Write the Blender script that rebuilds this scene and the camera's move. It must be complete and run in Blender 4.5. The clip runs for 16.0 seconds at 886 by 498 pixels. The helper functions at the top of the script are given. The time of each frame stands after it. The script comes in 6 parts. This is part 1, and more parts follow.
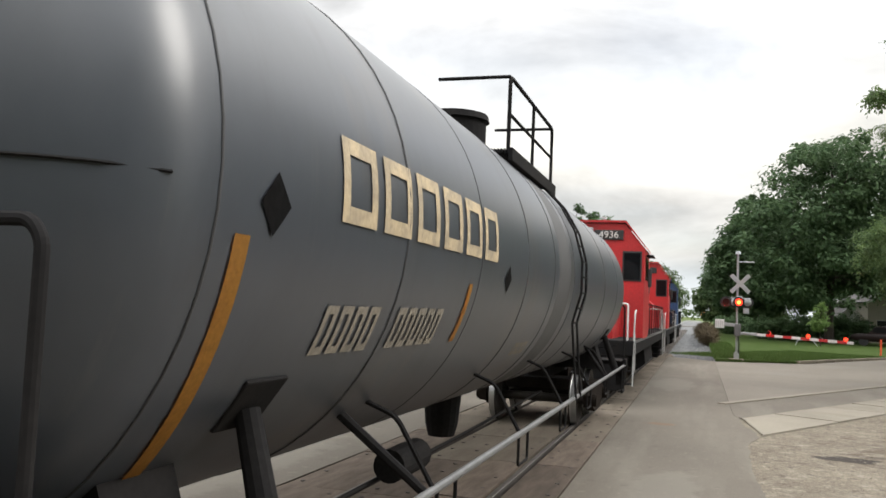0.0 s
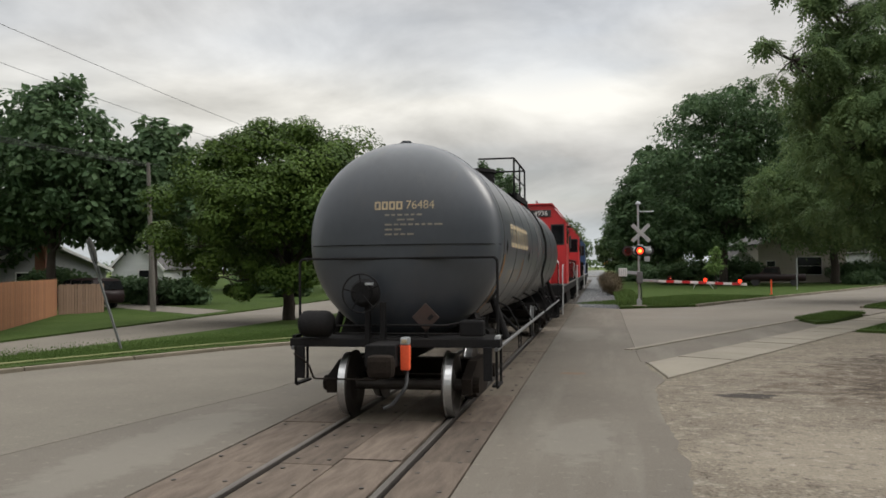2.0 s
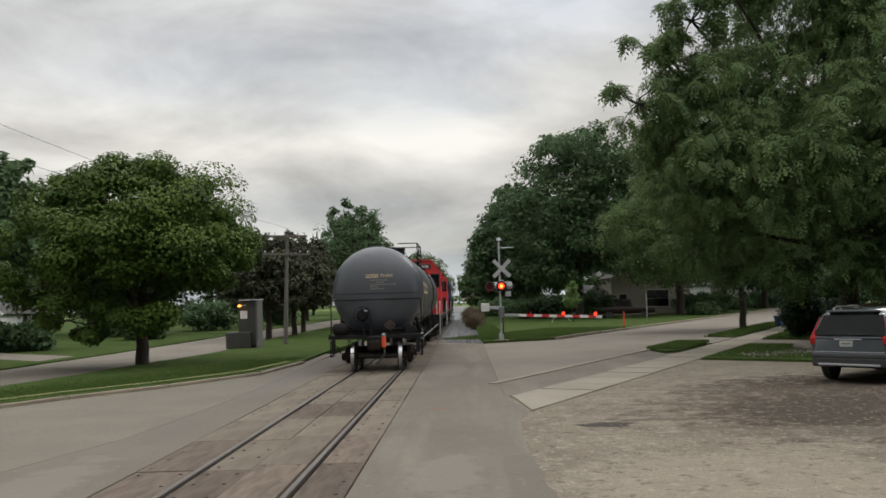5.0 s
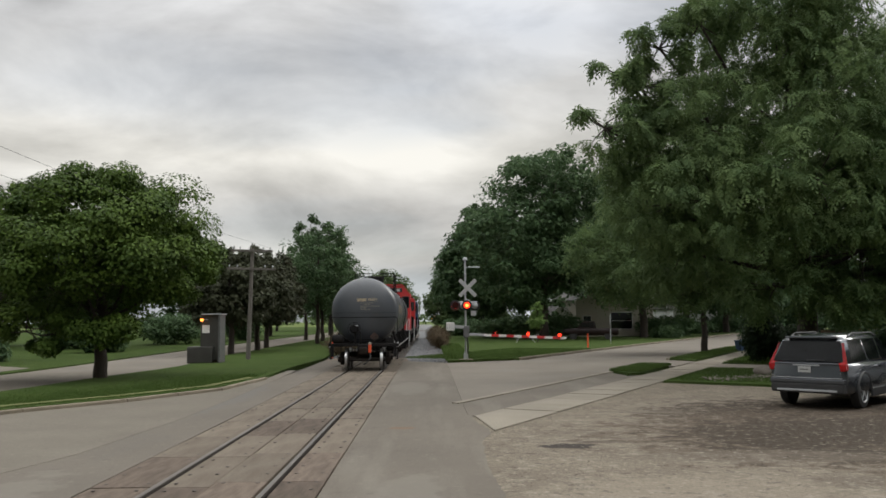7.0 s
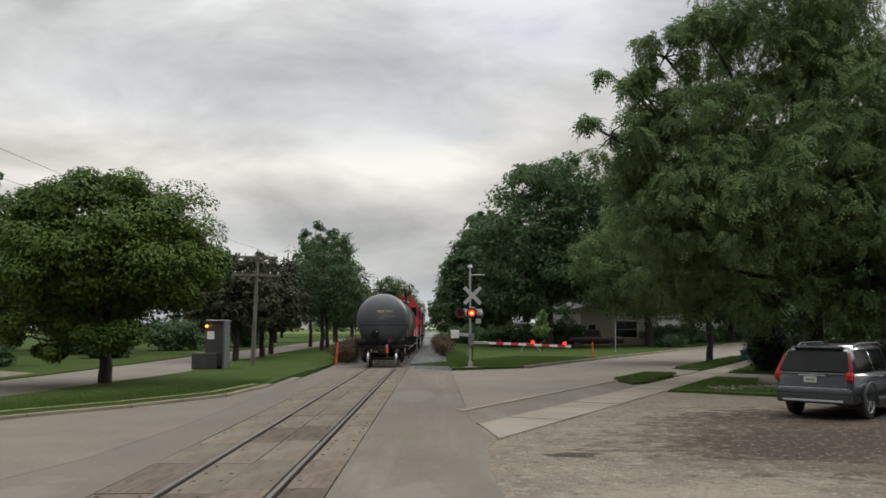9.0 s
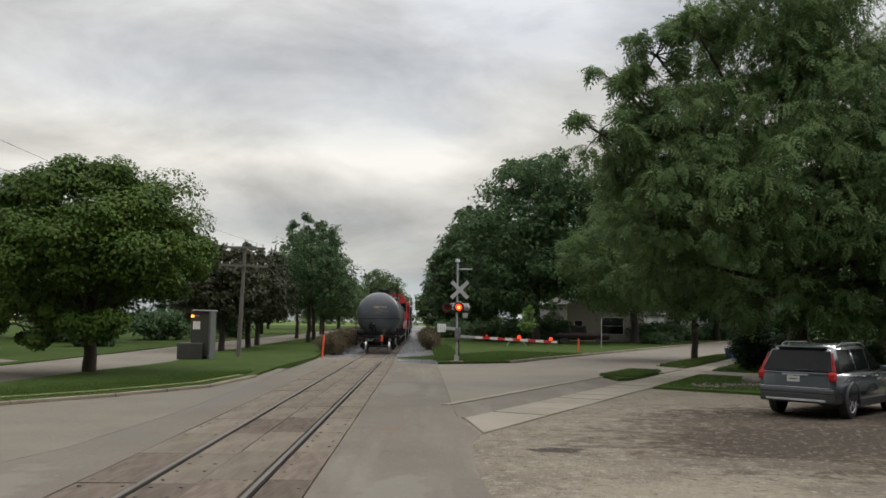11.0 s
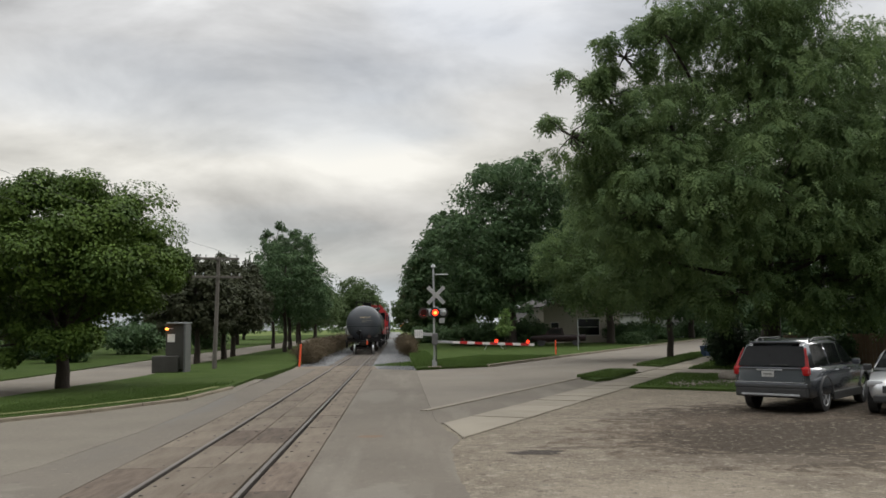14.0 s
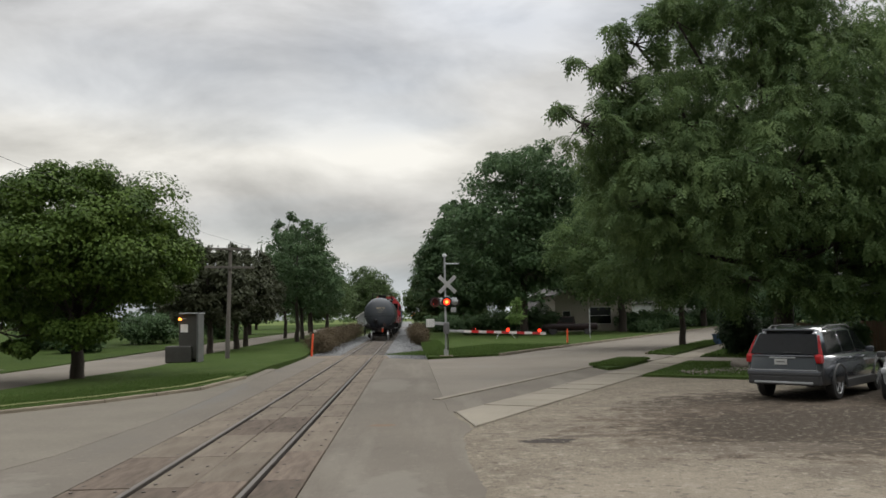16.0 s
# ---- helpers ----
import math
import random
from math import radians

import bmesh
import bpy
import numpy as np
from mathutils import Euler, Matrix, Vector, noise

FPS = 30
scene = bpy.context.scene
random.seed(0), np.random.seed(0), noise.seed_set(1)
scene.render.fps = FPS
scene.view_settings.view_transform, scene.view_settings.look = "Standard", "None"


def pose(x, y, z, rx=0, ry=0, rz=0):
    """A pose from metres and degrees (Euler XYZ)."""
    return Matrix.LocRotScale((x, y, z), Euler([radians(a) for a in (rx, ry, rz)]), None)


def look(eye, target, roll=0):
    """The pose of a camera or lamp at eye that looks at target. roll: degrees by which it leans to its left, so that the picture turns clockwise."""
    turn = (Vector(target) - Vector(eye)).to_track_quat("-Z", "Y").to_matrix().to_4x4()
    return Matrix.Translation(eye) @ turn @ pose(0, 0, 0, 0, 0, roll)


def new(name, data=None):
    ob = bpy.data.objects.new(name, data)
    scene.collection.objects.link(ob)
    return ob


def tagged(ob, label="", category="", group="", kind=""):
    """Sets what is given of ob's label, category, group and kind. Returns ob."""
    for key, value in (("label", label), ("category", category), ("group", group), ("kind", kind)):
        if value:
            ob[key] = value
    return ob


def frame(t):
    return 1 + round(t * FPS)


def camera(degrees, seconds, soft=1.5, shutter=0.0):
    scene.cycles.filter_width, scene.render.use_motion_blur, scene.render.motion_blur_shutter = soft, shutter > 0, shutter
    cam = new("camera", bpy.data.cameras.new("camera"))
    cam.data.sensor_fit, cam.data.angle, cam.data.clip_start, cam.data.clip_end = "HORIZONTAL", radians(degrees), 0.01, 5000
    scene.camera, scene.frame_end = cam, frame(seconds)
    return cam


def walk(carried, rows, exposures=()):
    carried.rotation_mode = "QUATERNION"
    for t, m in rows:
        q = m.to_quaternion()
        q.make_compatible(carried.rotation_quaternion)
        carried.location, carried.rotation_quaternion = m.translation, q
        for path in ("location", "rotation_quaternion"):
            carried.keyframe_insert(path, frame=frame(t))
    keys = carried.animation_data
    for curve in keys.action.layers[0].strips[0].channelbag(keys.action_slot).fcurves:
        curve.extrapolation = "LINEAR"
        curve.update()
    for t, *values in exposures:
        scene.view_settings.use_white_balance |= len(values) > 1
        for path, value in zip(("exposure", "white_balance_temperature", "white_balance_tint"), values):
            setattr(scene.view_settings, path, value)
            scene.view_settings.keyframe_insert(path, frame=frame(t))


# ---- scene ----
# ---- camera ----
EYE = (2.874, 0.0, 2.163)
cam = camera(56.16, 16.0, soft=1.65)
TURNS = [
    (0, 93.88, -2.44, 17.12), (0.5, 93.28, 0.26, 13.60), (1, 93.33, 0.80, 12.59), (1.5, 91.79, 0.28, 12.60),
    (2, 91.26, 0.56, 10.86), (2.5, 90.82, 1.63, 9.90), (3, 91.51, 0.88, 6.19), (3.5, 91.93, 0.12, 4.30),
    (4, 92.67, 0.67, 3.06), (4.5, 93.23, 1.33, 2.22), (7, 94.89, 0.45, -0.90), (7.5, 95.10, -0.01, -0.89),
    (8, 95.25, -0.69, -0.27), (8.5, 95.24, -0.84, -0.48), (9, 95.41, 0.10, -0.58), (9.5, 95.41, -0.52, -1.14),
    (12, 94.78, -0.79, -1.59), (12.5, 94.81, -0.62, -1.94), (13, 94.66, -0.49, -2.50), (13.5, 94.76, 0.56, -2.93),
    (14, 95.37, 0.80, -3.07), (14.5, 95.45, 0.93, -3.05), (15, 95.21, 1.11, -2.87), (15.5, 94.95, 0.98, -2.92),
    (16, 94.64, 1.05, -2.28)]
SWAY = {0: (0.09, -0.10, -0.02), 0.5: (0.085, -0.10, -0.015), 1: (0.08, -0.06, -0.02), 1.5: (0.07, -0.05, 0.0), 2: (0.035, -0.06, 0.01), 2.5: (0.0, -0.03, 0.01)}
walk(cam, [(t, pose(*(a + b for a, b in zip(EYE, SWAY.get(t, (0, 0, 0)))), rx, ry, rz)) for t, rx, ry, rz in TURNS],
     exposures=[(0, 0.85), (0.3, 0.82), (0.6, 0.76), (0.9, 0.54), (1.3, 0.34), (2.0, 0.26), (2.6, 0.24), (4.0, 0.18), (16, 0.17)])

# ---- sky and sun ----
SUN_ELEV, SUN_AZ = radians(38), radians(60)


def make_world():
    w = bpy.data.worlds.new("sky")
    scene.world = w
    w.use_nodes = True
    nt = w.node_tree
    N, L = nt.nodes, nt.links
    N.clear()
    out = N.new("ShaderNodeOutputWorld")
    bg = N.new("ShaderNodeBackground")
    L.new(bg.outputs[0], out.inputs[0])
    sky = N.new("ShaderNodeTexSky")
    sky.sky_type = 'NISHITA'
    sky.sun_disc = False
    sky.sun_elevation, sky.sun_rotation = SUN_ELEV, SUN_AZ
    scl = N.new("ShaderNodeVectorMath")
    scl.operation = 'SCALE'
    scl.inputs["Scale"].default_value = 0.10
    L.new(sky.outputs[0], scl.inputs[0])
    # cloud deck: the view direction met with a flat layer overhead
    tc = N.new("ShaderNodeTexCoord")
    sep = N.new("ShaderNodeSeparateXYZ")
    L.new(tc.outputs["Generated"], sep.inputs[0])
    zz = N.new("ShaderNodeMath")
    zz.operation = 'MAXIMUM'
    zz.inputs[1].default_value = 0.0
    L.new(sep.outputs[2], zz.inputs[0])
    za = N.new("ShaderNodeMath")
    za.operation = 'ADD'
    za.inputs[1].default_value = 0.17
    L.new(zz.outputs[0], za.inputs[0])
    dx = N.new("ShaderNodeMath")
    dx.operation = 'DIVIDE'
    dy = N.new("ShaderNodeMath")
    dy.operation = 'DIVIDE'
    for k, d in ((0, dx), (1, dy)):
        L.new(sep.outputs[k], d.inputs[0])
        L.new(za.outputs[0], d.inputs[1])
    com = N.new("ShaderNodeCombineXYZ")
    L.new(dx.outputs[0], com.inputs[0])
    L.new(dy.outputs[0], com.inputs[1])

    def cloud(scale, detail, rough, off, dist):
        mp = N.new("ShaderNodeMapping")
        mp.inputs["Location"].default_value = off
        mp.inputs["Scale"].default_value = (0.8, 1.0, 1.0)
        L.new(com.outputs[0], mp.inputs[0])
        n = N.new("ShaderNodeTexNoise")
        n.inputs["Scale"].default_value = scale
        n.inputs["Detail"].default_value = detail
        n.inputs["Roughness"].default_value = rough
        n.inputs["Distortion"].default_value = dist
        L.new(mp.outputs[0], n.inputs["Vector"])
        return n
    def lumps(scale, detail, rough, off, squash):
        mp = N.new("ShaderNodeMapping")
        mp.inputs["Location"].default_value = off
        mp.inputs["Scale"].default_value = (1.0, 1.0, squash)
        L.new(tc.outputs["Generated"], mp.inputs[0])
        n = N.new("ShaderNodeTexNoise")
        n.inputs["Scale"].default_value, n.inputs["Detail"].default_value = scale, detail
        n.inputs["Roughness"].default_value, n.inputs["Distortion"].default_value = rough, 0.35
        L.new(mp.outputs[0], n.inputs["Vector"])
        return n
    wide = lumps(3.2, 8, 0.54, (1.7, 2.3, 0.7), 2.5)
    flat = cloud(0.8, 4, 0.45, (1.3, 5.2, 0), 0.1)
    big = N.new("ShaderNodeMix")
    big.data_type = 'FLOAT'
    big.inputs["Factor"].default_value = 0.25
    L.new(wide.outputs["Fac"], big.inputs["A"])
    L.new(flat.outputs["Fac"], big.inputs["B"])
    # the deck's own tone by height, and the clouds' light and dark over it
    tone = N.new("ShaderNodeValToRGB")
    tone.color_ramp.interpolation = 'EASE'
    els = tone.color_ramp.elements
    els[0].position, els[0].color = 0.0, (0.50, 0.53, 0.55, 1)
    els[1].position, els[1].color = 1.0, (1.5, 1.5, 1.48, 1)
    for pos, col in ((0.045, (0.54, 0.57, 0.58)), (0.078, (0.68, 0.665, 0.63)), (0.12, (0.60, 0.59, 0.567)), (0.185, (0.61, 0.596, 0.555)),
                     (0.265, (0.49, 0.487, 0.476)), (0.33, (0.44, 0.442, 0.445)), (0.42, (0.54, 0.54, 0.54)), (0.6, (0.92, 0.92, 0.91))):
        e = els.new(pos)
        e.color = (*col, 1)
    L.new(zz.outputs[0], tone.inputs[0])
    lump = N.new("ShaderNodeMapRange")
    lump.inputs[1].default_value, lump.inputs[2].default_value = 0.38, 0.62
    lump.inputs[3].default_value, lump.inputs[4].default_value = 0.63, 1.36
    L.new(big.outputs["Result"], lump.inputs[0])
    ramp = N.new("ShaderNodeVectorMath")
    ramp.operation = 'SCALE'
    L.new(tone.outputs[0], ramp.inputs[0])
    L.new(lump.outputs[0], ramp.inputs["Scale"])
    # thin openings with sky between the clouds
    gap = cloud(0.9, 3, 0.5, (11.0, 2.0, 0), 0.2)
    gr = N.new("ShaderNodeValToRGB")
    gr.color_ramp.elements[0].position, gr.color_ramp.elements[0].color = 0.50, (0, 0, 0, 1)
    gr.color_ramp.elements[1].position, gr.color_ramp.elements[1].color = 0.72, (0.26, 0.26, 0.26, 1)
    L.new(gap.outputs["Fac"], gr.inputs[0])
    mix = N.new("ShaderNodeMix")
    mix.data_type = 'RGBA'
    L.new(gr.outputs[0], mix.inputs["Factor"])
    L.new(ramp.outputs[0], mix.inputs["A"])
    L.new(scl.outputs[0], mix.inputs["B"])
    # an overcast sky grows brighter towards the zenith
    gm = N.new("ShaderNodeMath")
    gm.operation = 'MULTIPLY_ADD'
    gm.inputs[1].default_value, gm.inputs[2].default_value = 0.9, 0.87
    L.new(zz.outputs[0], gm.inputs[0])
    L.new(mix.outputs["Result"], bg.inputs[0])
    L.new(gm.outputs[0], bg.inputs[1])
    return w


make_world()
sun_data = bpy.data.lights.new("sun", 'SUN')
sun_data.energy, sun_data.angle, sun_data.color = 1.15, radians(25), (1.0, 0.96, 0.9)
sun = new("sun", sun_data)
sun.matrix_world = look((0, 0, 50), (-math.sin(SUN_AZ) * 50, -math.cos(SUN_AZ) * 50, 50 - 50 * math.tan(SUN_ELEV)))


# ---- materials ----
def mat(name, col, col2=None, rough=0.8, metal=0.0, scale=4.0, fine=60.0, bump=0.15, dist=0.01, spread=0.5,
        tint=0.0, stretch=(1, 1, 1), spec=0.5, coat=0.0, grain=0.35):
    """A surface with two scales of colour change and a fine relief."""
    m = bpy.data.materials.new(name)
    m.use_nodes = True
    nt = m.node_tree
    N, L = nt.nodes, nt.links
    b = N["Principled BSDF"]
    b.inputs["Roughness"].default_value = rough
    b.inputs["Metallic"].default_value = metal
    b.inputs["Specular IOR Level"].default_value = spec
    b.inputs["Coat Weight"].default_value = coat
    col2 = col2 or tuple(c * 0.7 for c in col)
    tc = N.new("ShaderNodeTexCoord")
    mp = N.new("ShaderNodeMapping")
    mp.inputs["Scale"].default_value = stretch
    L.new(tc.outputs["Object"], mp.inputs[0])
    n1 = N.new("ShaderNodeTexNoise")
    n1.inputs["Scale"].default_value, n1.inputs["Detail"].default_value = scale, 6
    n2 = N.new("ShaderNodeTexNoise")
    n2.inputs["Scale"].default_value, n2.inputs["Detail"].default_value = fine, 3
    for n in (n1, n2):
        L.new(mp.outputs[0], n.inputs["Vector"])
    mr = N.new("ShaderNodeMapRange")
    mr.inputs[1].default_value, mr.inputs[2].default_value = 0.5 - spread / 2, 0.5 + spread / 2
    L.new(n1.outputs["Fac"], mr.inputs[0])
    mx = N.new("ShaderNodeMix")
    mx.data_type = 'RGBA'
    mx.inputs["A"].default_value, mx.inputs["B"].default_value = (*col, 1), (*col2, 1)
    L.new(mr.outputs[0], mx.inputs["Factor"])
    m2 = N.new("ShaderNodeMix")
    m2.data_type, m2.blend_type = 'RGBA', 'OVERLAY'
    m2.inputs["Factor"].default_value = grain
    L.new(mx.outputs["Result"], m2.inputs["A"])
    L.new(n2.outputs["Fac"], m2.inputs["B"])
    last = m2.outputs["Result"]
    if tint:
        oi = N.new("ShaderNodeObjectInfo")
        hv = N.new("ShaderNodeHueSaturation")
        r = N.new("ShaderNodeMapRange")
        r.inputs[3].default_value, r.inputs[4].default_value = 1 - tint, 1 + tint
        L.new(oi.outputs["Random"], r.inputs[0])
        L.new(r.outputs[0], hv.inputs["Value"])
        L.new(last, hv.inputs["Color"])
        last = hv.outputs[0]
    L.new(last, b.inputs["Base Color"])
    bp = N.new("ShaderNodeBump")
    bp.inputs["Strength"].default_value, bp.inputs["Distance"].default_value = bump, dist
    L.new(n2.outputs["Fac"], bp.inputs["Height"])
    L.new(bp.outputs[0], b.inputs["Normal"])
    return m


def glow(name, col, strength):
    m = bpy.data.materials.new(name)
    m.use_nodes = True
    b = m.node_tree.nodes["Principled BSDF"]
    b.inputs["Base Color"].default_value = (*col, 1)
    b.inputs["Emission Color"].default_value = (*col, 1)
    b.inputs["Emission Strength"].default_value = strength
    return m


def dirt_and_shade(m, spots):
    """Dirt, and shade put into the colour, with a shape of its own: (x, y, half width, half length, colour, strength)
    on the ground.
    """
    nt = m.node_tree
    N, L = nt.nodes, nt.links
    b = N["Principled BSDF"]
    last = b.inputs["Base Color"].links[0].from_socket
    geo = N.new("ShaderNodeNewGeometry")
    nz = N.new("ShaderNodeTexNoise")
    nz.inputs["Scale"].default_value, nz.inputs["Detail"].default_value = 1.9, 10
    nz.inputs["Roughness"].default_value = 0.7
    L.new(geo.outputs["Position"], nz.inputs["Vector"])
    for x, y, a, c, col, s in spots:
        mp = N.new("ShaderNodeMapping")
        mp.vector_type = 'TEXTURE'
        mp.inputs["Location"].default_value = (x, y, 0)
        mp.inputs["Scale"].default_value = (a, c, 1e3)
        L.new(geo.outputs["Position"], mp.inputs[0])
        ln = N.new("ShaderNodeVectorMath")
        ln.operation = 'LENGTH'
        L.new(mp.outputs[0], ln.inputs[0])
        ad = N.new("ShaderNodeMath")
        ad.operation = 'MULTIPLY_ADD'
        ad.inputs[1].default_value = 1.7
        L.new(nz.outputs["Fac"], ad.inputs[0])
        L.new(ln.outputs["Value"], ad.inputs[2])
        mr = N.new("ShaderNodeMapRange")
        mr.interpolation_type = 'SMOOTHSTEP'
        mr.inputs[1].default_value, mr.inputs[2].default_value = 1.5, 1.8
        mr.inputs[3].default_value, mr.inputs[4].default_value = s, 0.0
        L.new(ad.outputs[0], mr.inputs[0])
        mx = N.new("ShaderNodeMix")
        mx.data_type = 'RGBA'
        L.new(mr.outputs[0], mx.inputs["Factor"])
        L.new(last, mx.inputs["A"])
        mx.inputs["B"].default_value = (*col, 1)
        last = mx.outputs["Result"]
    L.new(last, b.inputs["Base Color"])
    return m


def grime(m, col, scale, stretch, lo, hi, amount):
    """Streaks of another colour over a paint, with their own ragged shape."""
    nt = m.node_tree
    N, L = nt.nodes, nt.links
    b = N["Principled BSDF"]
    last = b.inputs["Base Color"].links[0].from_socket
    tc = N.new("ShaderNodeTexCoord")
    mp = N.new("ShaderNodeMapping")
    mp.inputs["Scale"].default_value = stretch
    L.new(tc.outputs["Object"], mp.inputs[0])
    n = N.new("ShaderNodeTexNoise")
    n.inputs["Scale"].default_value, n.inputs["Detail"].default_value, n.inputs["Roughness"].default_value = scale, 7, 0.62
    L.new(mp.outputs[0], n.inputs["Vector"])
    mr = N.new("ShaderNodeMapRange")
    mr.inputs[1].default_value, mr.inputs[2].default_value = lo, hi
    mr.inputs[4].default_value = amount
    L.new(n.outputs["Fac"], mr.inputs[0])
    mx = N.new("ShaderNodeMix")
    mx.data_type = 'RGBA'
    L.new(mr.outputs[0], mx.inputs["Factor"])
    L.new(last, mx.inputs["A"])
    mx.inputs["B"].default_value = (*col, 1)
    L.new(mx.outputs["Result"], b.inputs["Base Color"])
    return m


def leaf_mat(name, col, col2, through_=0.35):
    m = bpy.data.materials.new(name)
    m.use_nodes = True
    nt = m.node_tree
    N, L = nt.nodes, nt.links
    b = N["Principled BSDF"]
    geo = N.new("ShaderNodeNewGeometry")
    nz = N.new("ShaderNodeTexNoise")
    nz.inputs["Scale"].default_value = 0.9
    nz.inputs["Detail"].default_value = 3
    L.new(geo.outputs["Position"], nz.inputs["Vector"])
    ad = N.new("ShaderNodeMath")
    ad.operation = 'MULTIPLY_ADD'
    ad.inputs[1].default_value, ad.inputs[2].default_value = 0.24, -0.2
    L.new(geo.outputs["Random Per Island"], ad.inputs[0])
    a2 = N.new("ShaderNodeMath")
    a2.operation = 'ADD'
    a2.use_clamp = True
    L.new(ad.outputs[0], a2.inputs[0])
    L.new(nz.outputs["Fac"], a2.inputs[1])
    mx = N.new("ShaderNodeMix")
    mx.data_type = 'RGBA'
    mx.inputs["A"].default_value, mx.inputs["B"].default_value = (*col, 1), (*col2, 1)
    L.new(a2.outputs[0], mx.inputs["Factor"])
    L.new(mx.outputs["Result"], b.inputs["Base Color"])
    b.inputs["Roughness"].default_value = 0.55
    b.inputs["Specular IOR Level"].default_value = 0.1
    tr = N.new("ShaderNodeBsdfTranslucent")
    L.new(mx.outputs["Result"], tr.inputs[0])
    ms = N.new("ShaderNodeMixShader")
    ms.inputs[0].default_value = through_
    L.new(b.outputs[0], ms.inputs[1])
    L.new(tr.outputs[0], ms.inputs[2])
    L.new(ms.outputs[0], N["Material Output"].inputs[0])
    return m


M_ASPHALT = mat("asphalt", (0.127, 0.112, 0.094), (0.106, 0.094, 0.079), 0.9, spec=0.15, scale=0.35, fine=55, bump=0.35, dist=0.006)
M_ASPHALT2 = mat("worn_concrete_road", (0.161, 0.144, 0.121), (0.125, 0.112, 0.094), 0.9, spec=0.15, scale=0.3, fine=45, bump=0.3, dist=0.006)
M_STRIP = mat("tar_strip", (0.125, 0.110, 0.091), (0.098, 0.086, 0.072), 0.88, spec=0.15, scale=0.4, fine=50, bump=0.3, dist=0.006)
M_LOT = mat("gravel_lot", (0.167, 0.144, 0.112), (0.115, 0.097, 0.075), 0.95, spec=0.15, scale=0.9, fine=26, bump=0.9, dist=0.03, grain=0.75)
M_WALKWAY = mat("sidewalk_concrete", (0.214, 0.193, 0.156), (0.162, 0.145, 0.117), 0.9, spec=0.15,  scale=0.8, fine=50, bump=0.2, dist=0.004, tint=0.07)
M_KERB = mat("kerb_concrete", (0.232, 0.201, 0.151), (0.136, 0.117, 0.089), 0.9, spec=0.15,  scale=1.4, fine=50, bump=0.3, dist=0.008, tint=0.08)
M_LAWN = mat("lawn", (0.029, 0.051, 0.012), (0.048, 0.069, 0.019), 0.95, spec=0.05,  scale=0.5, fine=25, bump=0.8, dist=0.05)
M_FIELD = mat("field_grass", (0.07, 0.105, 0.03), (0.11, 0.13, 0.05), 0.95, spec=0.05,  scale=0.06, fine=8, bump=0.6, dist=0.05)
M_PLANK = mat("crossing_timber", (0.128, 0.101, 0.080), (0.066, 0.052, 0.042), 0.9, spec=0.15, scale=3.0, fine=40, bump=0.5, dist=0.01,
              tint=0.24, stretch=(3.0, 0.6, 1), spread=0.5)
M_PLANK_WORN = mat("worn_crossing_timber", (0.145, 0.123, 0.098), (0.103, 0.084, 0.066), 0.9, spec=0.15, scale=1.6, fine=40, bump=0.5, dist=0.01,
                   tint=0.11, stretch=(2.6, 0.5, 1), spread=0.4)
M_BALLAST = mat("ballast", (0.20, 0.205, 0.21), (0.10, 0.10, 0.10), 0.95, scale=9, fine=24, bump=1.0, dist=0.05)
M_MUD = mat("mud_fill", (0.15, 0.115, 0.08), (0.10, 0.075, 0.055), 0.95, scale=1.5, fine=30, bump=0.6, dist=0.02)
M_RUST = mat("rail_side", (0.045, 0.036, 0.03), (0.03, 0.025, 0.022), 0.8, scale=6, fine=60)
M_RAILTOP = mat("rail_head", (0.115, 0.104, 0.092), (0.075, 0.067, 0.060), 0.58, 0.5, scale=3, fine=90, bump=0.05, stretch=(1, 0.1, 1))
M_TIE = mat("sleeper_wood", (0.14, 0.118, 0.096), (0.075, 0.064, 0.055), 0.95, scale=3, fine=40, bump=0.5, tint=0.2, stretch=(0.4, 3, 1))
M_TANK = mat("tank_paint", (0.056, 0.063, 0.075), (0.042, 0.046, 0.053), 0.35, scale=0.8, fine=9, bump=0.03, dist=0.01,
             stretch=(1.1, 1.0, 0.7), spread=0.6, grain=0.12, spec=0.65)
M_TANKDIRT = mat("tank_dark_band", (0.038, 0.038, 0.041), (0.065, 0.064, 0.064), 0.6, scale=1.2, fine=16, stretch=(1, 3, 0.4))
M_BLACK = mat("black_frame_paint", (0.014, 0.014, 0.015), (0.022, 0.02, 0.019), 0.8, scale=2, fine=30, bump=0.15, spec=0.06)
M_TRUCK = mat("truck_grime", (0.012, 0.010, 0.009), (0.026, 0.020, 0.016), 0.88, scale=3, fine=30, bump=0.3, spec=0.06)
M_WHEEL = mat("wheel_steel", (0.06, 0.052, 0.046), (0.035, 0.03, 0.028), 0.6, 0.5, scale=5, fine=40)
M_TREAD = mat("wheel_tread", (0.62, 0.62, 0.62), (0.5, 0.5, 0.5), 0.35, 0.85, scale=6, fine=60)
M_STEEL = mat("galvanised_steel", (0.42, 0.43, 0.44), (0.33, 0.34, 0.35), 0.5, 0.5, scale=4, fine=50, bump=0.08)
M_PIPE = mat("grey_pipe", (0.17, 0.17, 0.17), (0.11, 0.11, 0.11), 0.5, 0.3, scale=4, fine=40)
M_ORANGE = mat("safety_orange", (0.85, 0.105, 0.03), (0.68, 0.085, 0.03), 0.55, scale=3, fine=40, bump=0.05)
M_OCHRE = mat("ochre_stripe", (0.50, 0.235, 0.035), (0.42, 0.19, 0.035), 0.6, scale=5, fine=40)
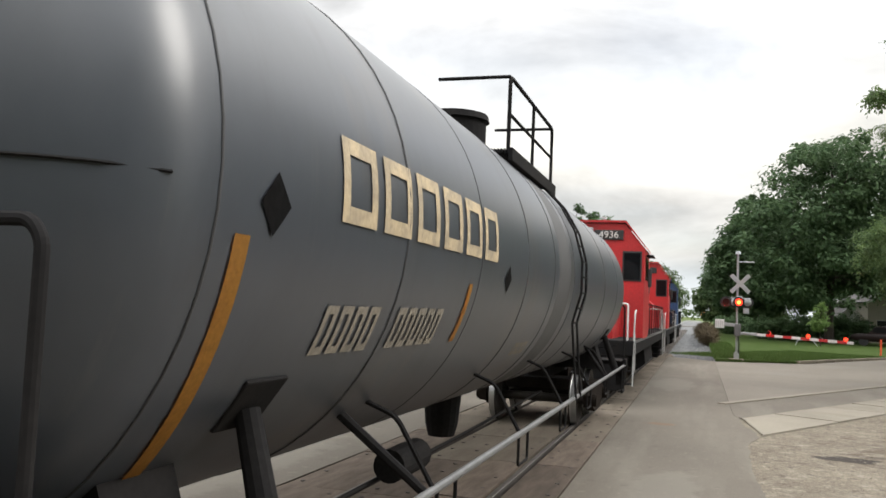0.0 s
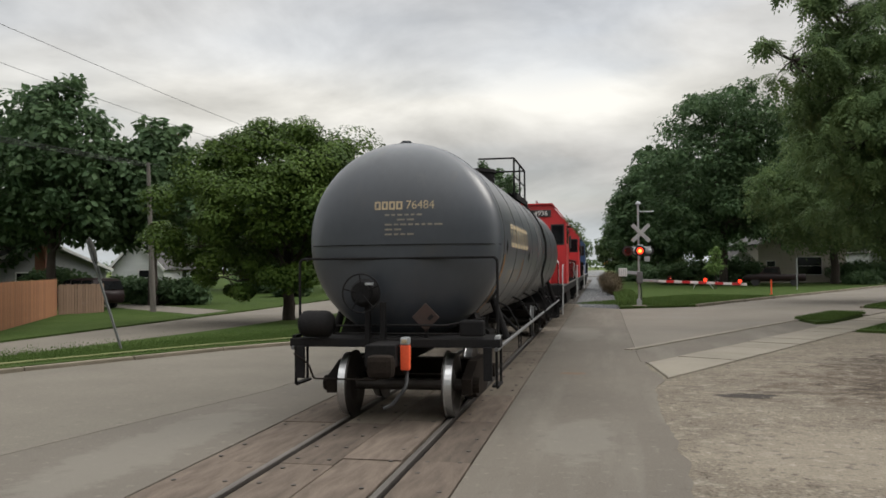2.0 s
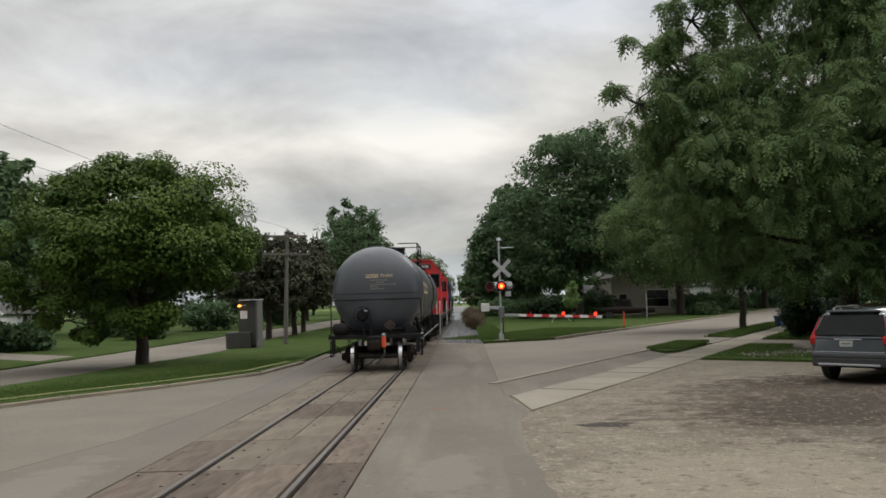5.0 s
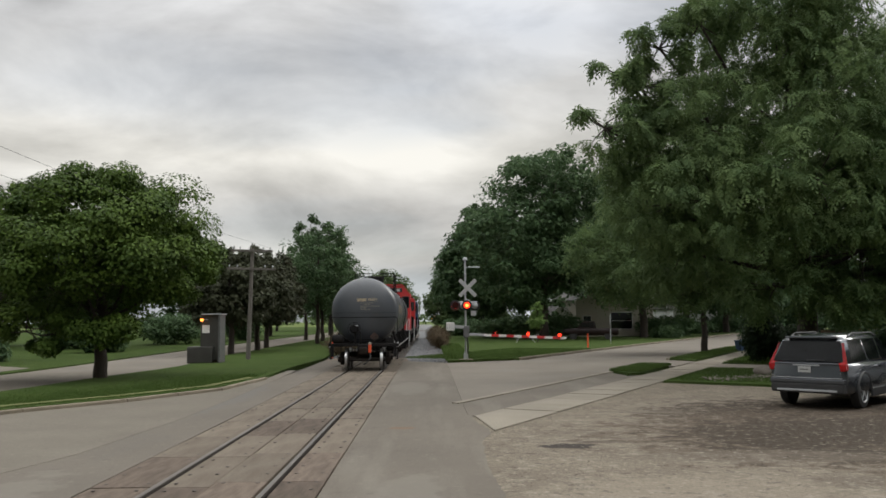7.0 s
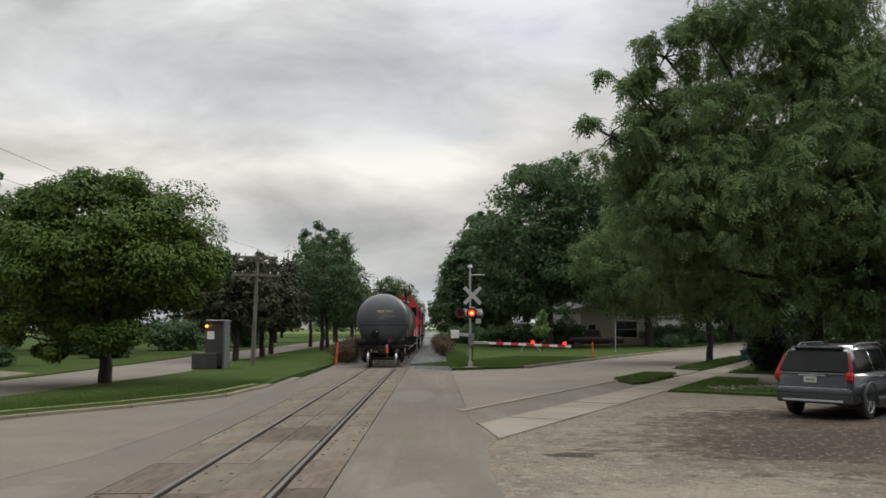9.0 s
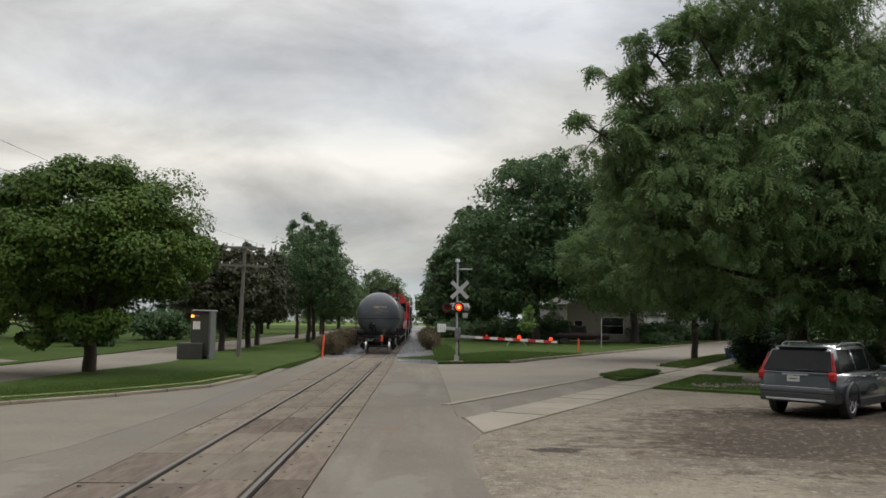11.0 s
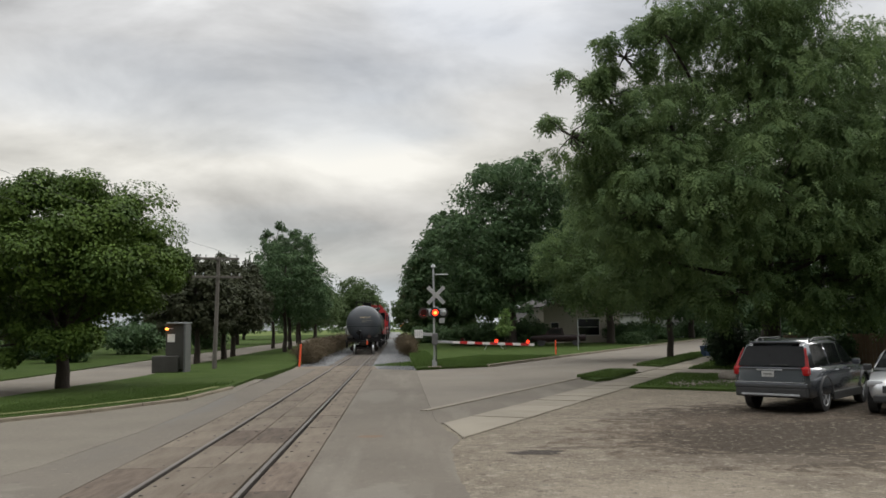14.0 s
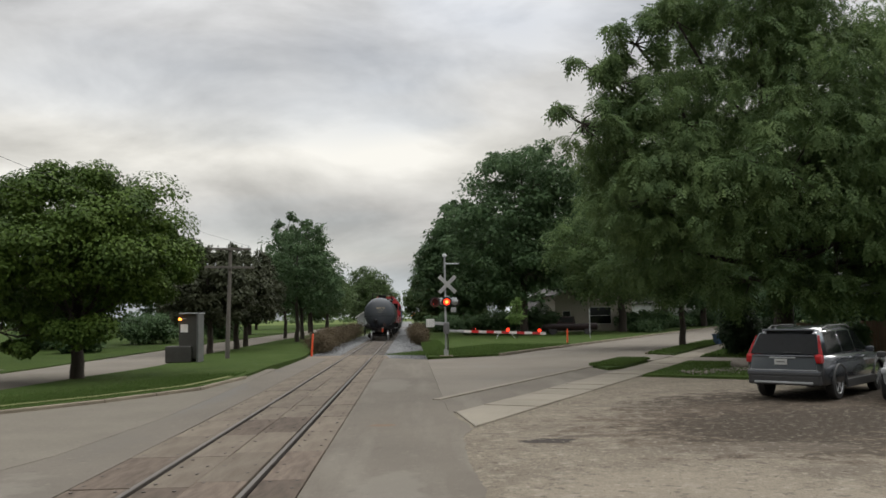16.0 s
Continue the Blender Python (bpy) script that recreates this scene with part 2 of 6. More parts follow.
M_LETTER = mat("faded_lettering", (0.47, 0.37, 0.23), (0.30, 0.245, 0.17), 0.65, scale=6, fine=40, spread=0.3)
M_LETTER_OLD = mat("worn_lettering", (0.27, 0.235, 0.185), (0.19, 0.175, 0.15), 0.6, scale=6, fine=40)
M_PLACARD = mat("rust_placard", (0.050, 0.026, 0.019), (0.035, 0.021, 0.017), 0.8, scale=6, fine=40)
M_REDLOCO = mat("engine_red", (0.50, 0.026, 0.028), (0.38, 0.024, 0.026), 0.42, scale=0.9, fine=20, bump=0.04, spread=0.6)
M_BLUELOCO = mat("engine_blue", (0.02, 0.05, 0.13), (0.03, 0.06, 0.12), 0.45, scale=1, fine=20, bump=0.04)
M_WHITE = mat("white_paint", (0.72, 0.72, 0.70), (0.6, 0.59, 0.57), 0.5, scale=3, fine=40, bump=0.05)
M_CROSSBUCK = mat("weathered_white_sheet", (0.42, 0.42, 0.41), (0.33, 0.33, 0.32), 0.55, scale=3, fine=40, bump=0.05)
M_RED = mat("red_paint", (0.50, 0.03, 0.03), (0.42, 0.03, 0.03), 0.5, scale=3, fine=40, bump=0.05)
M_WINDOW = mat("dark_window", (0.006, 0.007, 0.008), (0.009, 0.010, 0.011), 0.06, scale=2, fine=10, bump=0.0, spec=0.22)
M_BARK = mat("bark", (0.055, 0.043, 0.033), (0.03, 0.024, 0.02), 0.95, scale=3, fine=14, bump=0.9, dist=0.05, stretch=(3, 3, 0.5))
M_POLE = mat("weathered_pole", (0.135, 0.124, 0.108), (0.085, 0.075, 0.065), 0.9, scale=3, fine=30, bump=0.4, stretch=(4, 4, 0.3))
M_FENCE = mat("cedar_fence", (0.30, 0.13, 0.055), (0.21, 0.092, 0.042), 0.85, scale=3, fine=30, bump=0.3, tint=0.15, stretch=(4, 4, 0.5))
M_FENCE2 = mat("old_fence", (0.23, 0.145, 0.095), (0.16, 0.105, 0.072), 0.9, scale=3, fine=30, bump=0.3, tint=0.15, stretch=(4, 4, 0.5))
M_SIDING_TAN = mat("tan_siding", (0.46, 0.42, 0.35), (0.40, 0.37, 0.31), 0.8, scale=1, fine=20, stretch=(1, 1, 6))
M_SIDING_WHITE = mat("white_siding", (0.66, 0.67, 0.66), (0.56, 0.57, 0.56), 0.75, scale=1, fine=20, stretch=(1, 1, 6))
M_SIDING_GREY = mat("grey_siding", (0.30, 0.31, 0.31), (0.25, 0.26, 0.26), 0.8, scale=1, fine=20, stretch=(1, 1, 6))
M_ROOF = mat("shingle_roof", (0.085, 0.08, 0.078), (0.055, 0.052, 0.05), 0.95, scale=3, fine=18, bump=0.5, dist=0.02)
M_BRICK = mat("red_brick", (0.24, 0.10, 0.065), (0.17, 0.075, 0.055), 0.9, scale=4, fine=20, bump=0.4)
M_CABINET = mat("cabinet_metal", (0.055, 0.054, 0.048), (0.038, 0.036, 0.031), 0.65, 0.2, scale=2, fine=30)
M_CARGREY = mat("metallic_grey_paint", (0.075, 0.083, 0.094), (0.064, 0.071, 0.082), 0.26, 0.5, scale=1, fine=200, bump=0.0, coat=1.0)
M_CARSILVER = mat("silver_paint", (0.55, 0.56, 0.57), (0.5, 0.51, 0.52), 0.3, 0.5, scale=1, fine=200, bump=0.0, coat=1.0)
M_CARDARK = mat("maroon_paint", (0.014, 0.006, 0.006), (0.011, 0.005, 0.005), 0.45, 0.0, scale=1, fine=100, bump=0.0, spec=0.3)
M_TYRE = mat("tyre_rubber", (0.018, 0.018, 0.018), (0.026, 0.025, 0.024), 0.85, scale=6, fine=60)
M_PLASTIC = mat("black_plastic", (0.02, 0.02, 0.021), (0.03, 0.03, 0.03), 0.6, scale=6, fine=60)
M_TAIL = mat("red_lens", (0.36, 0.008, 0.010), (0.27, 0.007, 0.008), 0.18, scale=3, fine=60, bump=0.0, spec=0.3, coat=0.3)
M_BLUEBIN = mat("blue_plastic", (0.03, 0.07, 0.16), (0.025, 0.055, 0.12), 0.5, scale=3, fine=60)
M_STONE = mat("field_stone", (0.24, 0.21, 0.18), (0.15, 0.13, 0.11), 0.9, scale=3, fine=25, bump=0.5, tint=0.25)
M_LAMP_ON = glow("lit_red_lamp", (1.0, 0.035, 0.012), 2.2)
M_LAMP_CORE = glow("lit_lamp_core", (1.0, 0.20, 0.03), 4.0)
M_AMBER = glow("lit_amber_lamp", (1.0, 0.30, 0.04), 3.0)
M_OLDPAVE = mat("old_pale_pavement", (0.145, 0.131, 0.108), (0.118, 0.105, 0.087), 0.92, spec=0.15, scale=0.5, fine=40, bump=0.35, dist=0.006)
M_DULL = mat("dull_aluminium", (0.13, 0.133, 0.13), (0.09, 0.094, 0.09), 0.6, 0.3, scale=4, fine=40)
M_LAMP_OFF = mat("unlit_red_lens", (0.055, 0.010, 0.010), (0.04, 0.01, 0.01), 0.2, scale=3, fine=60, bump=0.0)
M_MAPLE = leaf_mat("maple_leaves", (0.019, 0.044, 0.012), (0.118, 0.178, 0.028), 0.12)
M_WALNUT = leaf_mat("walnut_leaves", (0.050, 0.093, 0.042), (0.185, 0.250, 0.090), 0.40)
M_DARKLEAF = leaf_mat("dark_leaves", (0.037, 0.074, 0.036), (0.112, 0.168, 0.072), 0.34)
M_FARLEAF = leaf_mat("far_leaves", (0.055, 0.088, 0.035), (0.10, 0.14, 0.055))
M_BROWNLEAF = leaf_mat("brownish_leaves", (0.034, 0.042, 0.024), (0.062, 0.064, 0.034), 0.2)
M_YEW = leaf_mat("juniper_leaves", (0.012, 0.025, 0.010), (0.024, 0.04, 0.016))
M_DRY = leaf_mat("dry_weeds", (0.06, 0.045, 0.028), (0.11, 0.085, 0.05))
M_SAPLING = leaf_mat("sapling_leaves", (0.10, 0.17, 0.05), (0.18, 0.26, 0.08), 0.4)
M_BLADE = leaf_mat("grass_blades", (0.052, 0.094, 0.022), (0.096, 0.138, 0.040), 0.3)

grime(M_TANK, (0.088, 0.072, 0.056), 0.9, (1.3, 1.4, 0.6), 0.54, 0.72, 0.5)
grime(M_TANK, (0.022, 0.022, 0.024), 1.3, (1.1, 2.2, 0.45), 0.55, 0.74, 0.5)
grime(M_TANK, (0.13, 0.128, 0.122), 2.0, (1.0, 3.2, 0.22), 0.60, 0.74, 0.22)
grime(M_REDLOCO, (0.10, 0.05, 0.04), 1.6, (1.5, 1.5, 0.6), 0.55, 0.75, 0.5)
grime(M_STRIP, (0.175, 0.160, 0.136), 0.5, (2.2, 0.25, 1), 0.5, 0.72, 0.6)
grime(M_ASPHALT, (0.10, 0.095, 0.088), 0.45, (1, 0.35, 1), 0.54, 0.72, 0.55)
grime(M_ASPHALT2, (0.15, 0.142, 0.128), 0.4, (1, 1, 1), 0.54, 0.7, 0.5)
grime(M_LOT, (0.12, 0.102, 0.08), 0.8, (0.7, 1.6, 1), 0.53, 0.68, 0.65)
grime(M_LOT, (0.27, 0.248, 0.21), 2.4, (1, 1, 1), 0.56, 0.7, 0.5)

# first spot, around the SUV: dark dirt with the tree's shade painted in
dirt_and_shade(M_LOT, [(14.2, 18.6, 7.6, 4.8, (0.034, 0.026, 0.019), 0.93), (12.4, 15.6, 7.4, 5.2, (0.070, 0.054, 0.040), 0.88), (12.4, 15.2, 6.0, 4.0, (0.036, 0.028, 0.020), 0.92), (15.5, 13.2, 6.5, 2.2, (0.10, 0.08, 0.06), 0.75), (8.2, 13.2, 2.4, 0.7, (0.10, 0.084, 0.066), 0.6), (9.2, 11.2, 1.6, 0.4, (0.10, 0.084, 0.066), 0.6),
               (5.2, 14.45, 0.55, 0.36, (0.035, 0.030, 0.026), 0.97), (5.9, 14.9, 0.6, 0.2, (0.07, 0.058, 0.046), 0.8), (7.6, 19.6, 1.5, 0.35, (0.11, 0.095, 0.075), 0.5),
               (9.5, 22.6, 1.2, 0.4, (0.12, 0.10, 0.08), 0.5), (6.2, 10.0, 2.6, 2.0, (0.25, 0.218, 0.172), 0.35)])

# gravel grit over the lot and fine wear over the roads
for m_, lo_ in ((M_LOT, 0.0), (M_STRIP, 0.03), (M_ASPHALT, 0.03), (M_OLDPAVE, 0.03)):
    k_ = 1.0 if m_ is M_LOT else 0.45
    grime(m_, (0.30, 0.272, 0.225), 7.0, (1, 1, 1), 0.57 + lo_, 0.63 + lo_, 0.42 * k_)
    grime(m_, (0.045, 0.038, 0.031), 5.0, (1, 1, 1), 0.57 + lo_, 0.64 + lo_, 0.55 * k_)
dirt_and_shade(M_STRIP, [(2.3, 17.0, 0.35, 0.25, (0.14, 0.085, 0.05), 0.6), (2.6, 10.6, 0.5, 1.6, (0.165, 0.152, 0.13), 0.5),
                 (2.2, 27.0, 0.8, 3.0, (0.17, 0.157, 0.135), 0.4)])
dirt_and_shade(M_ASPHALT, [(-2.6, 9.5, 0.7, 3.5, (0.165, 0.152, 0.13), 0.5),
                   (-3.0, 24.0, 1.0, 6.0, (0.115, 0.11, 0.105), 0.5)])

M_VERGE = mat("thin_dry_grass", (0.17, 0.165, 0.085), (0.11, 0.13, 0.05), 0.95, scale=2, fine=40, bump=0.4, dist=0.01, spec=0.05)


# ---- mesh helpers ----
def mesh_of(bm, name, material, smooth=False):
    me = bpy.data.meshes.new(name)
    bm.to_mesh(me)
    bm.free()
    for m in (material if isinstance(material, (list, tuple)) else [material]):
        me.materials.append(m)
    if smooth:
        me.polygons.foreach_set("use_smooth", [True] * len(me.polygons))
    return me


def part(name, bm, material, parent=None, label="", smooth=False, m=None):
    """One mesh object, under a thing or a part."""
    ob = new(name, mesh_of(bm, name, material, smooth))
    if parent is not None:
        ob.parent = parent
    if m is not None:
        ob.matrix_basis = m
    if label:
        tagged(ob, label)
    return ob


def thing(name, label, category, m=None, group="", kind=""):
    ob = new(name)
    if m is not None:
        ob.matrix_basis = m
    return tagged(ob, label, category, group, kind)


def add_box(bm, c, s, m=None, bevel=0.0):
    r = bmesh.ops.create_cube(bm, size=1.0)
    vs = r["verts"]
    for v in vs:
        v.co = Vector((v.co.x * s[0] + c[0], v.co.y * s[1] + c[1], v.co.z * s[2] + c[2]))
        if m is not None:
            v.co = m @ v.co
    if bevel:
        es = list({e for v in vs for e in v.link_edges})
        bmesh.ops.bevel(bm, geom=es, offset=bevel, segments=2, affect='EDGES', profile=0.6)
    return bm


def box(c, s, bevel=0.0, m=None):
    return add_box(bmesh.new(), c, s, m, bevel)


def add_cyl(bm, a, b, r, r2=None, n=12, caps=True):
    a, b = Vector(a), Vector(b)
    d = b - a
    m = Matrix.Translation((a + b) / 2) @ d.to_track_quat('Z', 'Y').to_matrix().to_4x4()
    bmesh.ops.create_cone(bm, cap_ends=caps, segments=n, radius1=r, radius2=r if r2 is None else r2, depth=d.length, matrix=m)
    return bm


def cyl(a, b, r, r2=None, n=12):
    return add_cyl(bmesh.new(), a, b, r, r2, n)


def add_tube(bm, pts, r, n=8):
    """A bent pipe through the points, with rounded corners."""
    P = [Vector(p) for p in pts]
    Q = [P[0]]
    for i in range(1, len(P) - 1):
        a, b, c = P[i - 1], P[i], P[i + 1]
        k = min(r * 3.5, (a - b).length * 0.45, (c - b).length * 0.45)
        p0, p1 = b + (a - b).normalized() * k, b + (c - b).normalized() * k
        for j in range(5):
            u = j / 4
            Q.append(p0 * (1 - u) ** 2 + b * 2 * u * (1 - u) + p1 * u * u)
    Q.append(P[-1])
    rings = []
    up = None
    for i, q in enumerate(Q):
        d = (Q[min(i + 1, len(Q) - 1)] - Q[max(i - 1, 0)]).normalized()
        if up is None:
            up = Vector((0, 0, 1)) if abs(d.z) < 0.9 else Vector((1, 0, 0))
        s = d.cross(up).normalized()
        up = s.cross(d).normalized()
        rings.append([bm.verts.new(q + (s * math.cos(2 * math.pi * k / n) + up * math.sin(2 * math.pi * k / n)) * r) for k in range(n)])
    for A, B in zip(rings, rings[1:]):
        for k in range(n):
            bm.faces.new((A[k], A[(k + 1) % n], B[(k + 1) % n], B[k]))
    bm.faces.new(rings[0][::-1])
    bm.faces.new(rings[-1])
    return bm


def tube(pts, r, n=8):
    return add_tube(bmesh.new(), pts, r, n)


def prism(pts, z0, z1, bevel=0.0):
    """A plan outline raised from z0 to z1."""
    bm = bmesh.new()
    area = sum(a[0] * b[1] - b[0] * a[1] for a, b in zip(pts, pts[1:] + pts[:1]))
    if area < 0:
        pts = pts[::-1]
    lo = [bm.verts.new((x, y, z0)) for x, y in pts]
    hi = [bm.verts.new((x, y, z1)) for x, y in pts]
    bm.faces.new(lo[::-1])
    top = bm.faces.new(hi)
    for i in range(len(pts)):
        j = (i + 1) % len(pts)
        bm.faces.new((lo[i], lo[j], hi[j], hi[i]))
    if bevel:
        bmesh.ops.bevel(bm, geom=list(top.edges), offset=bevel, segments=2, affect='EDGES')
    return bm


def extrude_profile(prof, y0, y1, m=None):
    """A closed outline in x and z drawn out along y."""
    bm = bmesh.new()
    a = [bm.verts.new((x, y0, z)) for x, z in prof]
    b = [bm.verts.new((x, y1, z)) for x, z in prof]
    n = len(prof)
    bm.faces.new(a)
    bm.faces.new(b[::-1])
    for i in range(n):
        bm.faces.new((a[i], b[i], b[(i + 1) % n], a[(i + 1) % n]))
    bmesh.ops.recalc_face_normals(bm, faces=bm.faces[:])
    if m is not None:
        bmesh.ops.transform(bm, matrix=m, verts=bm.verts[:])
    return bm


def lathe(prof, axis_m, n=24):
    """(radius, height) pairs turned about z, then posed by axis_m."""
    bm = bmesh.new()
    rings = []
    for r, z in prof:
        if r < 1e-5:
            rings.append([bm.verts.new(axis_m @ Vector((0, 0, z)))])
        else:
            rings.append([bm.verts.new(axis_m @ Vector((r * math.cos(2 * math.pi * k / n), r * math.sin(2 * math.pi * k / n), z))) for k in range(n)])
    for A, B in zip(rings, rings[1:]):
        if len(A) == len(B) == 1:
            continue
        for k in range(n):
            j = (k + 1) % n
            if len(A) == 1:
                bm.faces.new((A[0], B[j], B[k]))
            elif len(B) == 1:
                bm.faces.new((A[k], A[j], B[0]))
            else:
                bm.faces.new((A[k], A[j], B[j], B[k]))
    bmesh.ops.recalc_face_normals(bm, faces=bm.faces[:])
    return bm


def text_mesh(s, size, depth=0.004):
    c = bpy.data.curves.new("lettering", 'FONT')
    c.body, c.size, c.extrude = s, size, depth
    c.align_x, c.align_y = 'CENTER', 'CENTER'
    ob = bpy.data.objects.new("lettering", c)
    scene.collection.objects.link(ob)
    me = bpy.data.meshes.new_from_object(ob.evaluated_get(bpy.context.evaluated_depsgraph_get()))
    bpy.data.objects.remove(ob)
    bm = bmesh.new()
    bm.from_mesh(me)
    bpy.data.meshes.remove(me)
    return bm


# ---- trees ----
def leaves_mesh(name, centres, radii, per, leaf, material, rng, droop=0.35, narrow=0.5, flat=0.7, leaflets=1):
    """Puffs of small leaves, each a bent blade facing outwards from its puff; with leaflets, each is a feathered frond."""
    C = np.repeat(np.asarray(centres), per, axis=0)
    R = np.repeat(np.asarray(radii), per)[:, None]
    n = len(C)
    d = rng.normal(size=(n, 3))
    d /= np.linalg.norm(d, axis=1)[:, None]
    up_ = rng.random(n) < 0.5
    d[up_, 2] = np.abs(d[up_, 2])
    rad = rng.random((n, 1)) ** 0.36
    p = C + d * rad * R * np.array([1.0, 1.0, flat])
    nn = d * 0.9 + rng.normal(size=(n, 3)) * 0.3 + np.array([0, 0, 0.4])
    nn /= np.linalg.norm(nn, axis=1)[:, None]
    t = d * 0.8 + rng.normal(size=(n, 3)) * 0.6
    t[:, 2] -= droop
    t -= nn * (t * nn).sum(1)[:, None]
    t /= np.linalg.norm(t, axis=1)[:, None] + 1e-9
    s = np.cross(nn, t)
    L = leaf * (0.6 + 0.8 * rng.random((n, 1)))
    if leaflets > 1:
        # pairs of leaflets along a drooping stalk, the last one at its tip
        base, way, side, up, size = p, t, s, nn, L
        down = np.array([0, 0, -1.0])
        P, T, S, U, Z = [], [], [], [], []
        for k in range(leaflets):
            u = (k // 2 + 0.6) / (leaflets // 2 + 0.6)
            sg = 0.0 if k == leaflets - 1 else (1.0 if k % 2 else -1.0)
            P.append(base + way * size * 2.3 * u + down * size * 0.7 * u * u)
            q = way * (0.55 if sg else 1.0) + side * sg * 0.9 + down * 0.35 + rng.normal(size=(n, 3)) * 0.12
            q /= np.linalg.norm(q, axis=1)[:, None]
            T.append(q)
            x = np.cross(up, q)
            S.append(x / (np.linalg.norm(x, axis=1)[:, None] + 1e-9))
            U.append(up)
            Z.append(size * (0.75 + 0.25 * math.sin(math.pi * u)))
        p, t, s, nn, L = (np.concatenate(v) for v in (P, T, S, U, Z))
        n = len(p)
    w = L * narrow * 0.5
    v = np.empty((n, 4, 3))
    v[:, 0] = p
    v[:, 1] = p + t * L * 0.5 + s * w + nn * w * 0.3
    v[:, 2] = p + t * L
    v[:, 3] = p + t * L * 0.5 - s * w + nn * w * 0.3
    me = bpy.data.meshes.new(name)
    me.vertices.add(n * 4)
    me.vertices.foreach_set("co", v.reshape(-1))
    idx = np.arange(n)[:, None] * 4 + np.array([[0, 1, 2, 0, 2, 3]])
    me.loops.add(n * 6)
    me.loops.foreach_set("vertex_index", idx.reshape(-1).astype(np.int32))
    me.polygons.add(n * 2)
    me.polygons.foreach_set("loop_start", np.arange(0, n * 6, 3, dtype=np.int32))
    me.materials.append(material)
    me.update(calc_edges=True)
    return me


def limb(bm, a, b, r0, r1, rng, n=7, steps=4, wob=0.06):
    a, b = Vector(a), Vector(b)
    L = (b - a).length
    prev = None
    for i in range(steps + 1):
        u = i / steps
        q = a.lerp(b, u) + Vector((rng.normal(), rng.normal(), rng.normal() * 0.5)) * L * wob * (1 if 0 < i < steps else 0)
        r = r0 + (r1 - r0) * u
        ring = []
        d = (b - a).normalized()
        s = d.cross(Vector((0.3, 0.9, 0.2))).normalized()
        t = s.cross(d)
        for k in range(n):
            an = 2 * math.pi * k / n
            ring.append(bm.verts.new(q + (s * math.cos(an) + t * math.sin(an)) * r))
        if prev:
            for k in range(n):
                bm.faces.new((prev[k], prev[(k + 1) % n], ring[(k + 1) % n], ring[k]))
        prev = ring


def tree(name, label, at, lobes, trunk_r, fork, material, clumps, per, leaf, seed, droop=0.35, narrow=0.5, shell=0.55,
         clump_r=0.16, bark=None, group="", flat=0.7, leaflets=1):
    """A tapered trunk, limbs to each lobe, and a crown of leaf clumps. lobes: (x, y, z, rx, ry, rz) from the tree's foot."""
    rng = np.random.default_rng(seed)
    root = thing(name, label, "tree", pose(*at), group)
    bm = bmesh.new()
    top = max(l[2] for l in lobes)
    limb(bm, (0, 0, -0.15), (0, 0, fork), trunk_r * 1.15, trunk_r * 0.8, rng, 10, 4, 0.015)
    limb(bm, (0, 0, fork), (lobes[0][0] * 0.3, lobes[0][1] * 0.3, top), trunk_r * 0.8, trunk_r * 0.15, rng, 8, 5, 0.03)
    vol = np.array([l[3] * l[4] * l[5] for l in lobes]) ** 0.67
    num = np.maximum(3, (clumps * vol / vol.sum())).astype(int)
    cs, rs = [], []
    for (x, y, z, rx, ry, rz), k in zip(lobes, num):
        d = rng.normal(size=(k, 3))
        d /= np.linalg.norm(d, axis=1)[:, None]
        rad = shell + (1 - shell) * rng.random((k, 1)) ** 0.6
        c = np.array([x, y, z]) + d * rad * np.array([rx, ry, rz])
        cs.append(c)
        rs.append(clump_r * (rx + ry + rz) / 3 * (0.7 + 0.9 * rng.random(k)))
        base = Vector((0, 0, fork + rng.random() * max(0.2, (z - fork) * 0.5)))
        limb(bm, base, (x, y, z), trunk_r * 0.34, trunk_r * 0.09, rng, 6, 5, 0.04)
        for q in c[:: max(1, k // 7)]:
            limb(bm, (x, y, z), tuple(q), trunk_r * 0.09, 0.012, rng, 5, 3, 0.05)
    part("trunk", bm, bark or M_BARK, root, smooth=True)
    ob = new("crown", leaves_mesh("crown", np.concatenate(cs), np.concatenate(rs), per, leaf, material, rng, droop, narrow, flat, leaflets))
    ob.parent = root
    return root


def shrub(name, label, at, size, material, clumps, per, leaf, seed, category="shrub", droop=-0.2, narrow=0.45):
    rng = np.random.default_rng(seed)
    root = thing(name, label, category, pose(*at))
    d = rng.normal(size=(clumps, 3))
    d /= np.linalg.norm(d, axis=1)[:, None]
    c = d * (0.35 + 0.6 * rng.random((clumps, 1))) * np.array(size) * np.array([1, 1, 0.5])
    c[:, 2] += size[2] * 0.5
    bm = bmesh.new()
    for q in c[:: max(1, clumps // 8)]:
        limb(bm, (q[0] * 0.2, q[1] * 0.2, -0.05), tuple(q), 0.03, 0.008, rng, 5, 3, 0.06)
    part("stem", bm, M_BARK, root)
    ob = new("foliage", leaves_mesh("foliage", c, np.full(clumps, sum(size) / 3 * 0.3), per, leaf, material, rng, droop, narrow))
    ob.parent = root
    return root


# ---- the road's own coordinates: along it, and across it from its near edge ----
RX, RY = 0.480, 0.877


def rc(s, n):
    return (3.47 + RX * s + RY * n, 21.75 + RY * s - RX * n)


